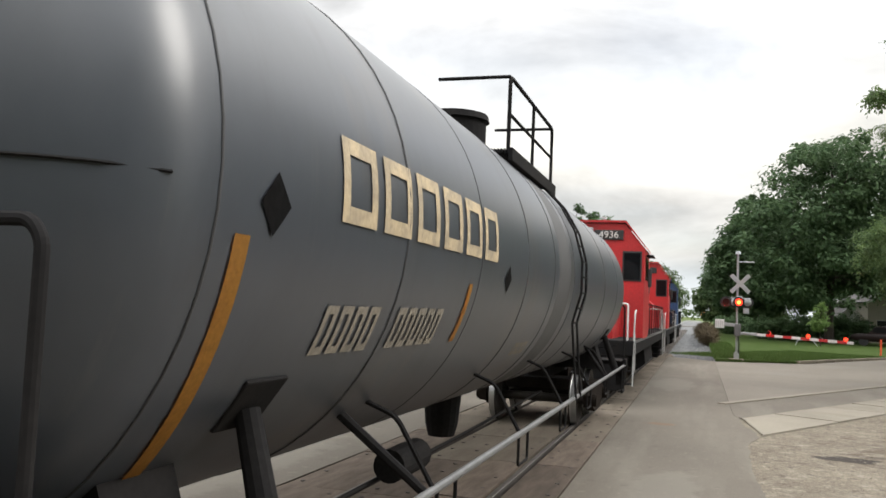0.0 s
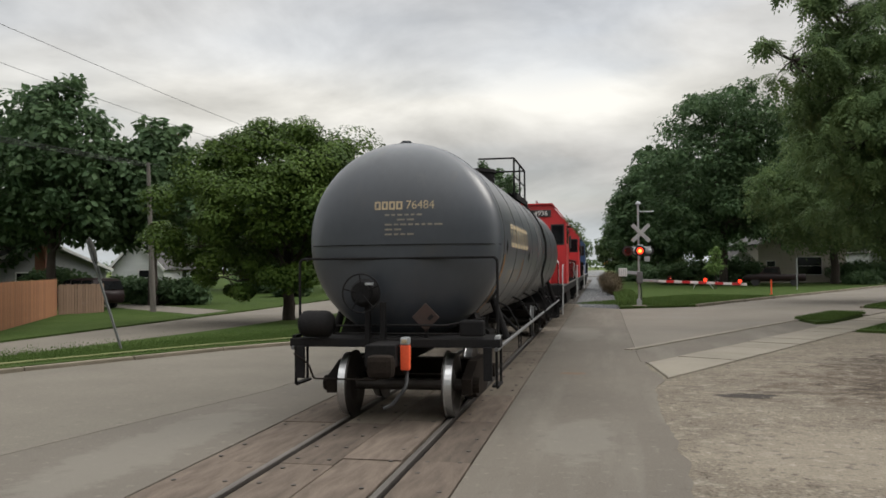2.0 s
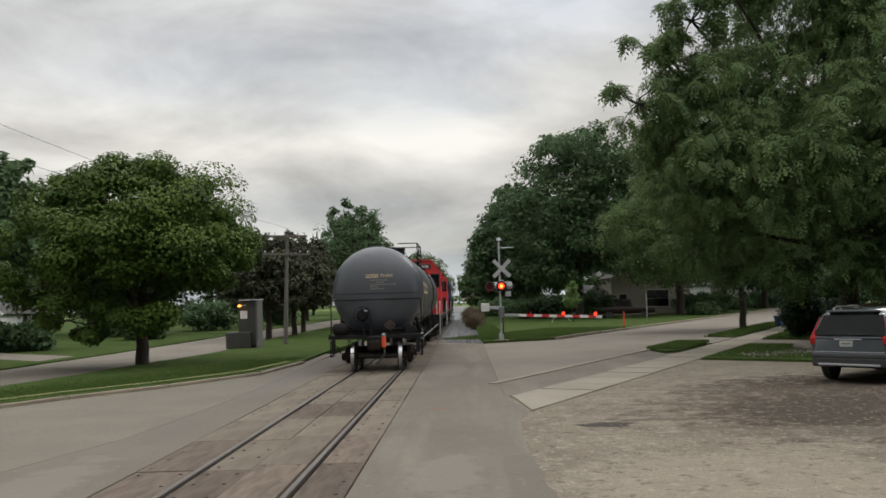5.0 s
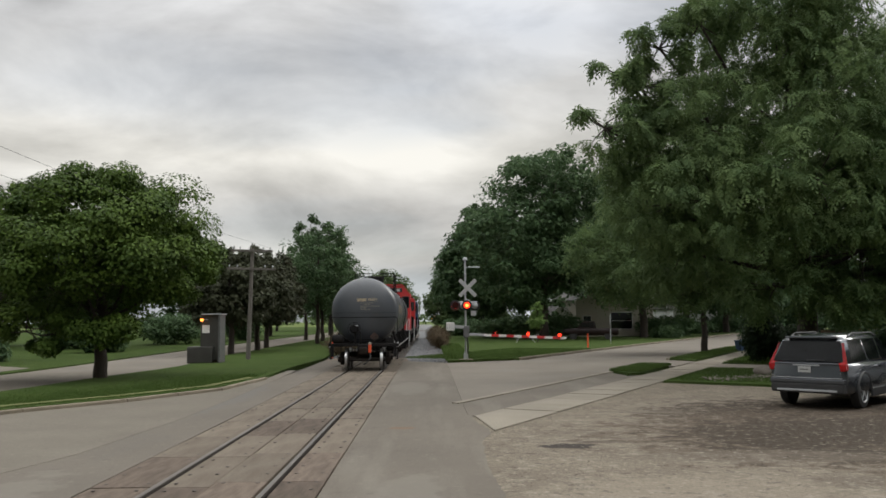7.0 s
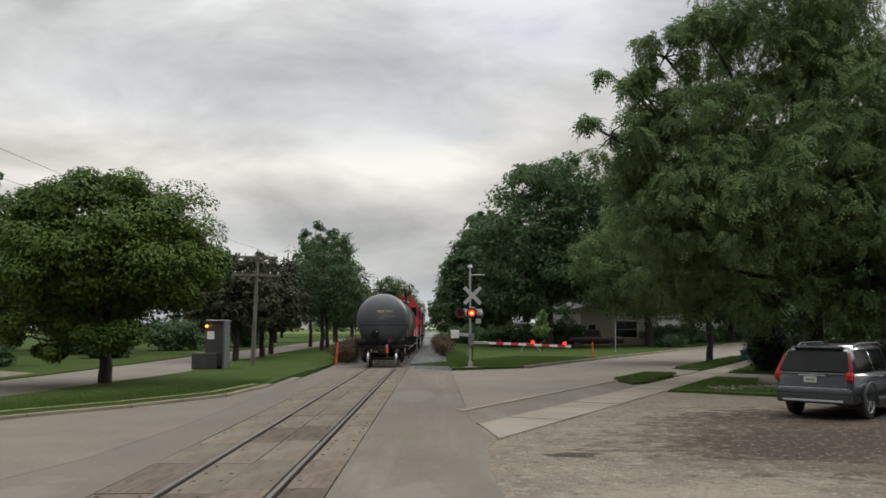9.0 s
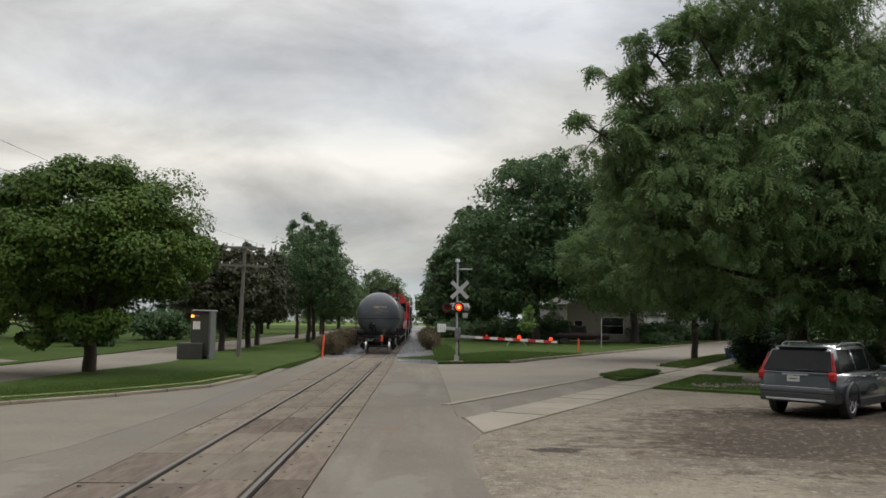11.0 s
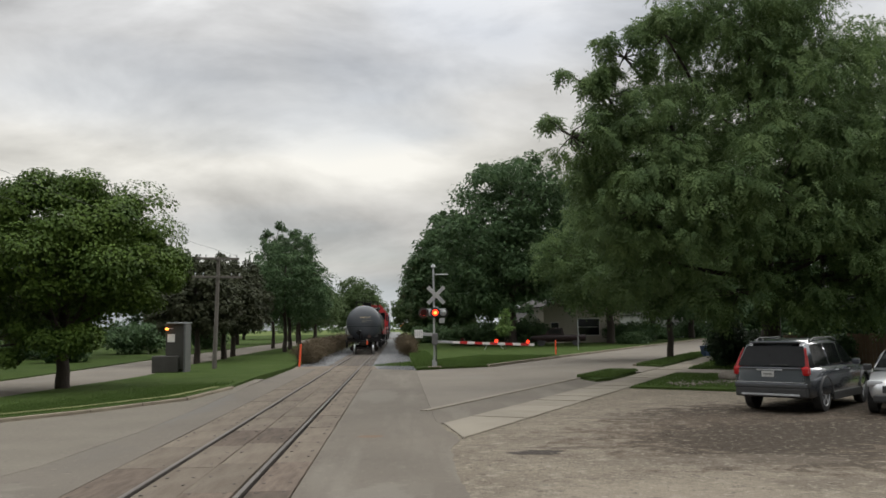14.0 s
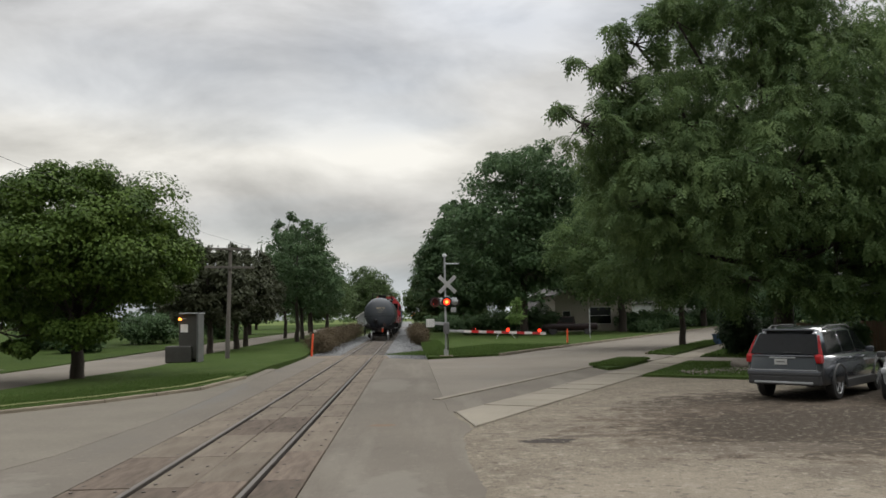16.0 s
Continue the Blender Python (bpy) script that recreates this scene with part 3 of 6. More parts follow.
# ---- ground ----
def ground_sheet():
    bm = bmesh.new()
    vs = [bm.verts.new(p) for p in ((-900, -300, -0.16), (900, -300, -0.16), (900, 1500, -0.16), (-900, 1500, -0.16))]
    bm.faces.new(vs)
    tagged(part("ground", bm, M_FIELD), "rough grass ground reaching to the horizon", "ground", kind="structure")


def paving():
    tagged(part("road", prism([(-40, -14), (-1.62, -14), (-1.62, 46.2), (-2.9, 46.2), (-2.9, 30.5), (-16, 30.5), (-16, 5), (-40, 5)], -0.12, 0.0),
                M_ASPHALT), "worn grey asphalt road beside the rails", "road", kind="structure")
    # the strip's edge crumbles where it meets the lot
    crumbs = []
    for k in range(220):
        y = -14 + 33.2 * k / 219
        x = 3.80 + 0.13 * noise.noise((0.3, y * 0.7, 1.5)) + 0.06 * noise.noise((7.1, y * 3.1, 0.4)) + 0.28 * math.exp(-((y - 16.5) / 1.1) ** 2)
        crumbs.append((x, y))
    tagged(part("road_strip", prism([(1.47, -14)] + crumbs + [(3.72, 19.3), (3.72, 42.6), (1.47, 44.8)], -0.12, 0.0), M_STRIP),
           "grey tarred strip along the rails with a cracked edge", "road", kind="structure")
    far = [rc(160, 0), rc(160, -7.3), rc(60, -7.3), rc(40, -7.3), rc(27, -7.3), rc(22.5, -7.1), (3.728, 42.4)]
    tagged(part("side_road", prism([(3.728, 22.2)] + far, -0.12, -0.004), M_ASPHALT2),
           "pale worn concrete side road running off at an angle", "road", kind="structure")
    tagged(part("apron", prism([(3.728, 22.15), (3.728, 19.4), rc(-2.2, 1.7), rc(14.5, 1.7), rc(14.5, 0.0)], -0.12, -0.006), M_STRIP),
           "dark asphalt apron between side road and sidewalk", "pavement", kind="structure")
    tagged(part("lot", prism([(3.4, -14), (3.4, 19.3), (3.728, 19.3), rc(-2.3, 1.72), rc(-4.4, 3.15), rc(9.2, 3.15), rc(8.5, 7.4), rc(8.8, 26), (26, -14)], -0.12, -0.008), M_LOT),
           "gravelly worn parking lot with dark dirt patches and painted tree shade", "parking lot", kind="structure")
    tagged(part("driveway", prism([rc(18.2, 3.2), rc(21.0, 3.2), rc(20.0, 9.0), rc(17.4, 9.0)], -0.12, 0.05), M_ASPHALT2),
           "narrow concrete driveway through the grass", "driveway", kind="structure")
    tagged(part("driveway_2", prism([rc(19.2, 0.05), rc(24.0, 0.05), rc(23.0, 1.66), rc(18.4, 1.66)], -0.12, 0.03), M_ASPHALT2),
           "short concrete driveway apron between grass islands", "driveway", kind="structure")
    tagged(part("driveway_3", prism([(-15.9, 36.2), (-15.9, 39.6), (-26.0, 47.6), (-27.6, 45.4)], -0.12, 0.068), M_ASPHALT2),
           "pale concrete driveway across the front lawn", "driveway", kind="structure")
    tagged(part("street", prism([(-15.9, 30.51), (-8.85, 30.51), (-8.85, 43), (-9.65, 52), (-10.05, 75), (-10.05, 300), (-15.9, 300)], -0.12, -0.003), M_ASPHALT2),
           "pale concrete street running parallel to the rails", "road", kind="structure")
    tagged(part("old_pavement", prism([(-40, -13.9), (-6.5, -13.9), (-4.6, 6.0), (-3.73, 10.5), (-2.96, 14.1), (-2.7, 19.1), (-2.72, 24.0), (-2.95, 34), (-3.0, 37), (-15.9, 37), (-15.9, 5.2), (-40, 5.2)], -0.1, 0.005), M_OLDPAVE),
           "older paler pavement lane beside the asphalt", "road", kind="structure")
    tagged(part("road_marking", prism([(-4.55, 6.9), (-4.35, 6.75), (-3.85, 8.1), (-4.02, 8.2)], 0.0, 0.009), M_WALKWAY), "worn white stripe painted on the road", "road marking", kind="structure")
    # sidewalk slabs
    walk_ob = new("sidewalk")
    tagged(walk_ob, "pale concrete sidewalk of separate slabs", "sidewalk", kind="structure")
    s = -2.3
    i = 0
    while s < 75:
        L = 1.55
        a = 0.0 if i else -2.1
        b = 0.02
        q = [rc(s + b, 1.72), rc(s + L - b, 1.72), rc(s + L - b, 3.14), rc(s + b + a, 3.14)]
        part("slab", prism(q, -0.1, 0.018 + 0.006 * math.sin(i * 1.7), 0.012), M_WALKWAY, walk_ob)
        s += L
        i += 1


def lawns():
    def lawn(name, pts, top, label):
        return tagged(part(name, prism(pts, -0.12, top, 0.04), M_LAWN), label, "lawn", kind="structure")
    lawn("lawn", [(-3.35, 31.2), (-3.85, 26.6), (-5.55, 23.2), (-7.2, 20.8), (-9.6, 16.2), (-12.5, 10), (-15.0, 5.2), (-12.2, 14), (-10.1, 27), (-9.8, 32), (-9.15, 37),
                  (-8.95, 40), (-9.25, 44), (-9.75, 52), (-10.1, 75), (-10.1, 300), (-4.4, 300), (-4.0, 60), (-3.2, 50.0), (-3.0, 46.3), (-3.4, 38)], 0.10, "green mown verge between road and street")
    lawn("lawn_2", [(-15.1, 20), (-15.1, 42), (-15.85, 70), (-15.85, 300), (-120, 300), (-120, 5), (-18, 5)], 0.06, "green front lawns along the far side of the street")
    lawn("lawn_3", [(3.75, 43.0), rc(22.4, -7.35), rc(27, -7.55), rc(40, -7.55), rc(160, -7.55), (80, 230), (4.0, 230), (4.0, 56)], 0.09,
         "green mown lawn behind the crossing signal")
    lawn("grass_island", [rc(13.6, 0.25), rc(14.4, 0.05), rc(18.6, 0.1), rc(18.0, 1.5), rc(13.0, 1.66), rc(12.0, 1.3)], 0.09, "small grass island by the sidewalk")
    lawn("grass_island", [rc(24.2, 0.1), rc(60, 0.1), rc(60, 1.62), rc(23.0, 1.62)], 0.09, "grass strip between sidewalk and road")
    lawn("lawn_4", [rc(9.4, 3.2), rc(18.1, 3.2), rc(17.3, 8.6), rc(13, 9.2), rc(8.8, 7.2)], 0.045, "grass patch between lot and sidewalk")
    lawn("lawn_5", [rc(21.1, 3.2), rc(75, 3.2), rc(60, 40), rc(9, 40), rc(9.2, 24), rc(16.5, 9.2), rc(20.1, 9.1)], 0.08, "shaded grass yard under the large tree")


VERGE_LINE = [(-3.75, 31.0), (-4.3, 27.0), (-6.0, 23.7), (-7.7, 21.3), (-10.0, 17.0), (-12.9, 11.0)]


def kerbs():
    root = new("kerb")
    tagged(root, "broken weathered concrete kerb along the verge", "kerb", kind="structure")

    def run(pts, w, h, L=2.4):
        for (ax, ay), (bx, by) in zip(pts, pts[1:]):
            d = math.hypot(bx - ax, by - ay)
            k = max(1, round(d / L))
            ang = math.degrees(math.atan2(by - ay, bx - ax))
            for j in range(k):
                u = (j + 0.5) / k
                part("kerb_stone", box((0, 0, 0), (d / k - 0.03, w, h + 0.12), 0.025), M_KERB, root,
                     m=pose(ax + (bx - ax) * u, ay + (by - ay) * u, (h - 0.12) / 2, 0, 0, ang + random.uniform(-0.8, 0.8)))
    run([(-3.28, 31.3), (-3.76, 26.5), (-5.45, 23.05), (-7.1, 20.65), (-9.5, 16.0), (-12.4, 9.8)], 0.18, 0.095)
    run([rc(22.3, -7.4), rc(27, -7.5), rc(40, -7.5), rc(100, -7.5)], 0.16, 0.13)
    run([rc(24.2, 0.0), rc(60, 0.0)], 0.14, 0.11)
    gut = new("gutter")
    tagged(gut, "pale flush concrete gutter edging the side road", "kerb", kind="structure")
    for j in range(5):
        q = [rc(0.1 + j * 2.8, -0.10), rc(0.1 + j * 2.8 + 2.77, -0.10), rc(0.1 + j * 2.8 + 2.77, 0.12), rc(0.1 + j * 2.8, 0.12)]
        part("gutter_stone", prism(q, -0.1, 0.022, 0.008), M_WALKWAY, gut)
    # verge sidewalk: a thin pale line in the grass
    vs = new("verge_walk")
    tagged(vs, "narrow overgrown concrete walk in the verge", "sidewalk", kind="structure")
    line = VERGE_LINE
    for (ax, ay), (bx, by) in zip(line, line[1:]):
        d = math.hypot(bx - ax, by - ay)
        part("slab", box((0, 0, 0), (d - 0.02, 0.24, 0.1), 0.01), M_VERGE, vs,
             m=pose((ax + bx) / 2, (ay + by) / 2, 0.075, 0, 0, math.degrees(math.atan2(by - ay, bx - ax))))


def rails():
    root = new("railway_track")
    tagged(root, "single railway track set flush in a timber crossing", "railway track", kind="structure")
    foot, web, head = 0.07, 0.010, 0.036
    prof = [(-foot, -0.15), (foot, -0.15), (foot, -0.138), (web, -0.12), (web, -0.035), (head, -0.025), (head, 0.012), (0.026, 0.02),
            (-0.026, 0.02), (-head, 0.012), (-head, -0.025), (-web, -0.035), (-web, -0.12), (-foot, -0.138)]
    for x in (-0.753, 0.753):
        bm = extrude_profile([(px + x, pz) for px, pz in prof], -14, 420)
        for f in bm.faces:
            if f.normal.z > 0.7 and f.calc_center_median().z > 0:
                f.material_index = 1
        part("rail", bm, [M_RUST, M_RAILTOP], root)
    part("flangeway", prism([(-1.62, -14), (1.47, -14), (1.47, 47), (-1.62, 47)], -0.2, -0.09), M_RUST, root, "dark dirt between rails and planks")
    # planks
    metas = {}
    y = -13.0
    row = 0
    bolts = bmesh.new()
    while y < 46.5:
        L = 2.42
        for x0, x1 in ((-1.60, -0.80), (-0.665, -0.045), (-0.035, 0.665), (0.845, 1.45)):
            fresh = y < 10.5 or (y < 18 and (row * 7 + int(10 * x0)) % 3 == 0)
            key = (x0, fresh)
            if key not in metas:
                metas[key] = mesh_of(box((0, 0, 0), (x1 - x0 - 0.006, L - 0.014, 0.12), 0.008), "plank", M_PLANK if fresh else M_PLANK_WORN)
            ob = new("plank", metas[key])
            ob.parent = root
            ob.matrix_basis = pose((x0 + x1) / 2 + random.uniform(-0.004, 0.004), y + L / 2 + (0.3 if x0 > -0.1 else 0),
                                   -0.058 + random.uniform(-0.006, 0.005), random.uniform(-0.15, 0.15), random.uniform(-0.4, 0.4), random.uniform(-0.15, 0.15))
            if y > -6:
                for bx in (x0 + 0.12, x1 - 0.12):
                    for k in range(4):
                        if random.random() < 0.35:
                            continue
                        by = y + 0.25 + 0.64 * k + random.uniform(-0.04, 0.04)
                        add_cyl(bolts, (bx, by, 0.0), (bx, by, 0.008), 0.028, n=8)
        y += L
        row += 1
    tagged(part("bolt", bolts, M_RUST, root), kind="stuff")
    part("mud_patch", prism([(-2.9, 45.6), (-1.7, 44.6), (1.4, 44.2), (1.7, 45.5), (1.5, 48.2), (-1.6, 49.2), (-3.0, 48.6)], -0.1, -0.012), M_MUD, root, "brown muddy fill at the end of the crossing")
    bed = [(-3.3, -0.14), (-1.9, -0.075), (1.9, -0.075), (3.35, -0.10), (3.9, -0.14)]
    part("ballast_bed", extrude_profile(bed, 43.5, 420), M_BALLAST, root, "blue-grey crushed stone ballast")
    tie = mesh_of(box((0, 0, 0), (2.6, 0.23, 0.14), 0.015), "sleeper", M_TIE)
    for k in range(150):
        ob = new("sleeper", tie)
        ob.parent = root
        ob.matrix_basis = pose(random.uniform(-0.04, 0.04), 49.3 + 0.56 * k, -0.11, 0, 0, random.uniform(-1, 1))
    # loose stones
    rng = np.random.default_rng(5)
    n = 9000
    c = np.c_[rng.uniform(-3.2, 3.7, n), 44.5 + rng.random(n) ** 1.5 * 60, np.zeros(n)]
    c[:, 2] = -0.085
    keep = (np.abs(c[:, 0]) > 0.85) & ((c[:, 1] > 49) | (np.abs(c[:, 0]) > 1.75))
    c = c[keep]
    stone_field("ballast_stones", c, 0.035, 0.075, M_BALLAST, root, rng)


def stone_field(name, c, r0, r1, material, parent, rng):
    """Loose stones as squashed, turned six-pointed lumps."""
    n = len(c)
    base = np.array([(1, 0, 0), (-1, 0, 0), (0, 1, 0), (0, -1, 0), (0, 0, 1), (0, 0, -1)], float)
    fac = np.array([(0, 2, 4), (2, 1, 4), (1, 3, 4), (3, 0, 4), (2, 0, 5), (1, 2, 5), (3, 1, 5), (0, 3, 5)])
    q = rng.normal(size=(n, 3, 3))
    q = np.linalg.qr(q)[0]
    sc = rng.uniform(r0, r1, (n, 1, 1)) * rng.uniform(0.6, 1.2, (n, 6, 1))
    v = (base[None] * sc) @ q + c[:, None, :]
    me = bpy.data.meshes.new(name)
    me.vertices.add(n * 6)
    me.vertices.foreach_set("co", v.reshape(-1))
    idx = (np.arange(n)[:, None, None] * 6 + fac[None]).reshape(-1).astype(np.int32)
    me.loops.add(len(idx))
    me.loops.foreach_set("vertex_index", idx)
    me.polygons.add(n * 8)
    me.polygons.foreach_set("loop_start", np.arange(0, len(idx), 3, dtype=np.int32))
    me.materials.append(material)
    me.update(calc_edges=True)
    ob = new(name, me)
    if parent is not None:
        ob.parent = parent
    return tagged(ob, kind="stuff")


# ---- the train ----
WHEEL_R = 0.46
wheel_meshes = {}
spinning = []


def wheelset(parent, y, r=WHEEL_R):
    """An axle with two flanged wheels that turns about its own middle."""
    if r not in wheel_meshes:
        bm = bmesh.new()
        for s in (-1, 1):
            prof = [(0.10, 0.66), (r * 0.55, 0.69), (r + 0.028, 0.685), (r + 0.028, 0.712), (r, 0.725), (r - 0.004, 0.825), (r - 0.06, 0.825), (r * 0.55, 0.76), (0.13, 0.80), (0.0, 0.80)]
            w = lathe(prof, pose(0, 0, 0, 0, 90 * s, 0), 40)
            for f in w.faces:
                c = f.calc_center_median()
                if 0.70 < abs(c.x) < 0.83 and math.hypot(c.y, c.z) > r - 0.02:
                    f.material_index = 1
            tmp = bpy.data.meshes.new("tmp")
            w.to_mesh(tmp)
            w.free()
            bm.from_mesh(tmp)
            bpy.data.meshes.remove(tmp)
        add_cyl(bm, (-1.02, 0, 0), (1.02, 0, 0), 0.085, n=14)
        wheel_meshes[r] = mesh_of(bm, "wheelset", [M_WHEEL, M_TREAD])
    ob = new("wheelset", wheel_meshes[r])
    ob.parent = parent
    ob.matrix_basis = pose(0, y, r)
    spinning.append((ob, y, r))
    return ob


def truck_frame(parent, yc, base, r=WHEEL_R, label=""):
    """Two cast side frames, a bolster and brake beams round a pair of axles."""
    h = base / 2
    for s in (-1, 1):
        bm = extrude_profile([(-h - 0.22, r + 0.10), (-h - 0.2, r - 0.12), (-h + 0.18, r - 0.14), (-0.42, r - 0.25), (0.42, r - 0.25), (h - 0.18, r - 0.14),
                              (h + 0.2, r - 0.12), (h + 0.22, r + 0.10), (h - 0.1, r + 0.20), (0.5, r + 0.30), (-0.5, r + 0.30), (-h + 0.1, r + 0.20)],
                             -0.07, 0.07, pose(s * 1.0, yc, 0, 0, 0, 90))
        part("side_frame", bm, M_TRUCK, parent)
        for e in (-1, 1):
            part("bearing_cap", cyl((s * 1.02, yc + e * h, r), (s * 1.16, yc + e * h, r), 0.13, 0.11, 14), M_TRUCK, parent)
        sp = bmesh.new()
        for k in (-0.16, 0, 0.16):
            for j in range(7):
                add_cyl(sp, (s * 1.0, yc + k, r - 0.19 + j * 0.05), (s * 1.0, yc + k, r - 0.165 + j * 0.05), 0.07, n=10)
        part("spring_pack", sp, M_TRUCK, parent)
    part("bolster", box((0, yc, r + 0.18), (2.1, 0.34, 0.22), 0.03), M_TRUCK, parent)
    for e in (-1, 1):
        part("brake_beam", box((0, yc + e * (h - 0.62), r - 0.05), (1.5, 0.08, 0.1), 0.02), M_TRUCK, parent)


TR, TZ, TY0, TY1, THEAD, KNUCKLE = 1.485, 2.555, 0.75, 15.75, 0.68, 2.35


def on_tank(y, a):
    """A point on the shell: y along, a metres round from the widest line on the +x side."""
    k = a / TR
    return Vector(((TR + 0.006) * math.cos(k), y, TZ + (TR + 0.006) * math.sin(k)))


def on_head(x, z):
    q = max(0.0, 1 - (math.hypot(x, z - TZ) / TR) ** KNUCKLE)
    return Vector((x, TY0 - THEAD * q ** (1 / KNUCKLE) - 0.008, z))


def shell_patch(outline_fn, parent, name, material, label="", nu=6, nv=6, u0=0, u1=1, v0=0, v1=1):
    bm = bmesh.new()
    g = [[bm.verts.new(outline_fn(u0 + (u1 - u0) * i / nu, v0 + (v1 - v0) * j / nv)) for j in range(nv + 1)] for i in range(nu + 1)]
    for i in range(nu):
        for j in range(nv):
            bm.faces.new((g[i][j], g[i + 1][j], g[i + 1][j + 1], g[i][j + 1]))
    bmesh.ops.solidify(bm, geom=bm.faces[:], thickness=0.003)
    return part(name, bm, material, parent, label)


def frame_shape(bm, fn, u0, u1, v0, v1, w, skip=()):
    """A plain rectangular outline of strokes laid on a curved skin."""
    bars = {"l": (u0, u0 + w, v0, v1), "r": (u1 - w, u1, v0, v1), "t": (u0 + w, u1 - w, v1 - w, v1), "b": (u0 + w, u1 - w, v0, v0 + w),
            "m": (u0 + w, u1 - w, (v0 + v1 - w) / 2, (v0 + v1 + w) / 2)}
    for k, (a, b, c, d) in bars.items():
        if k in skip:
            continue
        g = [[bm.verts.new(fn(a + (b - a) * i / 2, c + (d - c) * j / 4)) for j in range(5)] for i in range(3)]
        for i in range(2):
            for j in range(4):
                bm.faces.new((g[i][j], g[i + 1][j], g[i + 1][j + 1], g[i][j + 1]))
    return bm


def tank_car():
    root = thing("tank_car", "grey railway tank car with faded ochre lettering, rolling on the rails", "tank car", pose(0, 0.84, 0.02))
    # tank
    prof = [(0.0, TY0 - THEAD)]
    for k in range(1, 19):
        a = k / 18 * math.pi / 2
        prof.append((TR * math.sin(a) ** (2 / KNUCKLE), TY0 - THEAD * max(0.0, math.cos(a)) ** (2 / KNUCKLE)))
    ys = [1.8, 2.62, 4.2, 5.86, 7.2, 7.6, 8.45, 8.7, 10.0, 12.2, 14.0, TY1]
    prof += [(TR, y) for y in ys]
    for k in range(13, -1, -1):
        a = k / 14 * math.pi / 2
        prof.append((TR * math.sin(a) ** (2 / KNUCKLE), TY1 + THEAD * math.cos(a) ** (2 / KNUCKLE)))
    bm = lathe(prof, pose(0, 0, TZ, -90, 0, 0), 64)
    for f in bm.faces:
        if 7.6 < f.calc_center_median().y < 8.45:
            f.material_index = 1
    tank = part("tank", bm, [M_TANK, M_TANKDIRT], root, "dented grey steel tank shell", smooth=True)
    for y, r in ((TY0 + 0.05, 0.005), (2.62, 0.006), (5.86, 0.004), (4.2, 0.002), (7.3, 0.004), (8.75, 0.004), (10.0, 0.003), (12.2, 0.005), (14.3, 0.003)):
        ring = [(TR + 0.0015 + r * math.cos(2 * math.pi * j / 6), y + 1.6 * r * math.sin(2 * math.pi * j / 6)) for j in range(7)]
        part("weld_seam", lathe(ring, pose(0, 0, TZ, -90, 0, 0), 64), M_TANKDIRT, tank, smooth=True)
    part("head_seam", tube([on_head(-1.46 + 2.92 * k / 24, TZ - 0.07) for k in range(25)], 0.006, 5), M_BLACK, tank)
    # stripes, diamonds and lettering on the shell
    shell_patch(lambda u, v: on_tank(0.92 + 0.10 * u + 0.14 * v * v, -0.22 - 1.12 * v), tank, "stripe", M_OCHRE, "long ochre stripe", 1, 14)
    shell_patch(lambda u, v: on_tank(3.95 + 0.09 * u, -0.28 - 0.42 * v), tank, "stripe", M_OCHRE, "short ochre stripe", 1, 6)
    for y, s, a in ((1.17, 0.125, -0.09), (5.09, 0.12, -0.20)):
        shell_patch(lambda u, v: on_tank(y + s * ((u - 0.5) - (v - 0.5)) * 0.9, a + s * 0.95 * ((u - 0.5) + (v - 0.5))), tank, "diamond_plate", M_BLACK, "black diamond plate", 3, 3)
    for k in range(6):
        part("emblem_block", frame_shape(bmesh.new(), on_tank, 1.75 + 0.50 * k, 1.75 + 0.50 * k + 0.40, -0.09, 0.29, 0.075, ("m",)), M_LETTER, tank, "faded ochre block shape")
    bm = bmesh.new()
    for k in range(4):
        frame_shape(bm, on_tank, 1.80 + 0.17 * k, 1.93 + 0.17 * k, -0.70, -0.46, 0.04, ("m",))
    for k in range(5):
        frame_shape(bm, on_tank, 2.72 + 0.17 * k, 2.85 + 0.17 * k, -0.70, -0.46, 0.04, ("m",))
    tagged(part("worn_mark", bm, M_LETTER_OLD, tank, "row of nearly worn away pale marks"), kind="stuff")
    bm = bmesh.new()
    for k in range(3):
        frame_shape(bm, on_tank, 6.4 + 0.22 * k, 6.58 + 0.22 * k, -0.95, -0.80, 0.05, ("m",))
    tagged(part("worn_mark", bm, M_LETTER_OLD, tank), kind="stuff")
    # end lettering: reporting mark as blocks, number, and small lines
    bm = bmesh.new()
    for k, skip in enumerate((("m",),) * 4):
        frame_shape(bm, on_head, -0.315 + 0.108 * k, -0.225 + 0.108 * k, 2.99, 3.11, 0.026, skip)
    part("reporting_mark", bm, M_LETTER, tank, "four pale block shapes")
    bm = text_mesh("76484", 0.172, 0.0)
    for v in bm.verts:
        v.co = on_head(v.co.x * 0.97 + 0.355, v.co.y + 3.05)
    part("car_number", bm, M_LETTER, tank, "pale painted number 76484")
    bm = bmesh.new()
    rng = random.Random(4)
    for k, (a, b) in enumerate(((-0.16, 0.32), (0.02, 0.30), (-0.16, 0.60), (-0.16, -0.02), (-0.16, 0.28))):
        z = 2.90 - 0.07 * k
        x = a
        while x < b:
            w = rng.uniform(0.05, 0.12)
            g = [bm.verts.new(on_head(p, q)) for p, q in ((x, z), (x + w, z), (x + w, z + 0.026), (x, z + 0.026))]
            bm.faces.new(g)
            x += w + 0.03
    tagged(part("small_writing", bm, M_LETTER_OLD, tank, "lines of tiny worn marks"), kind="stuff")
    part("lifting_lug", extrude_profile([(-0.16, -0.03), (0.16, -0.03), (0.05, 0.045), (-0.05, 0.045)], TY0 + 0.02, TY0 + 0.14), M_TANK, tank, m=pose(0, 0, TZ + TR))
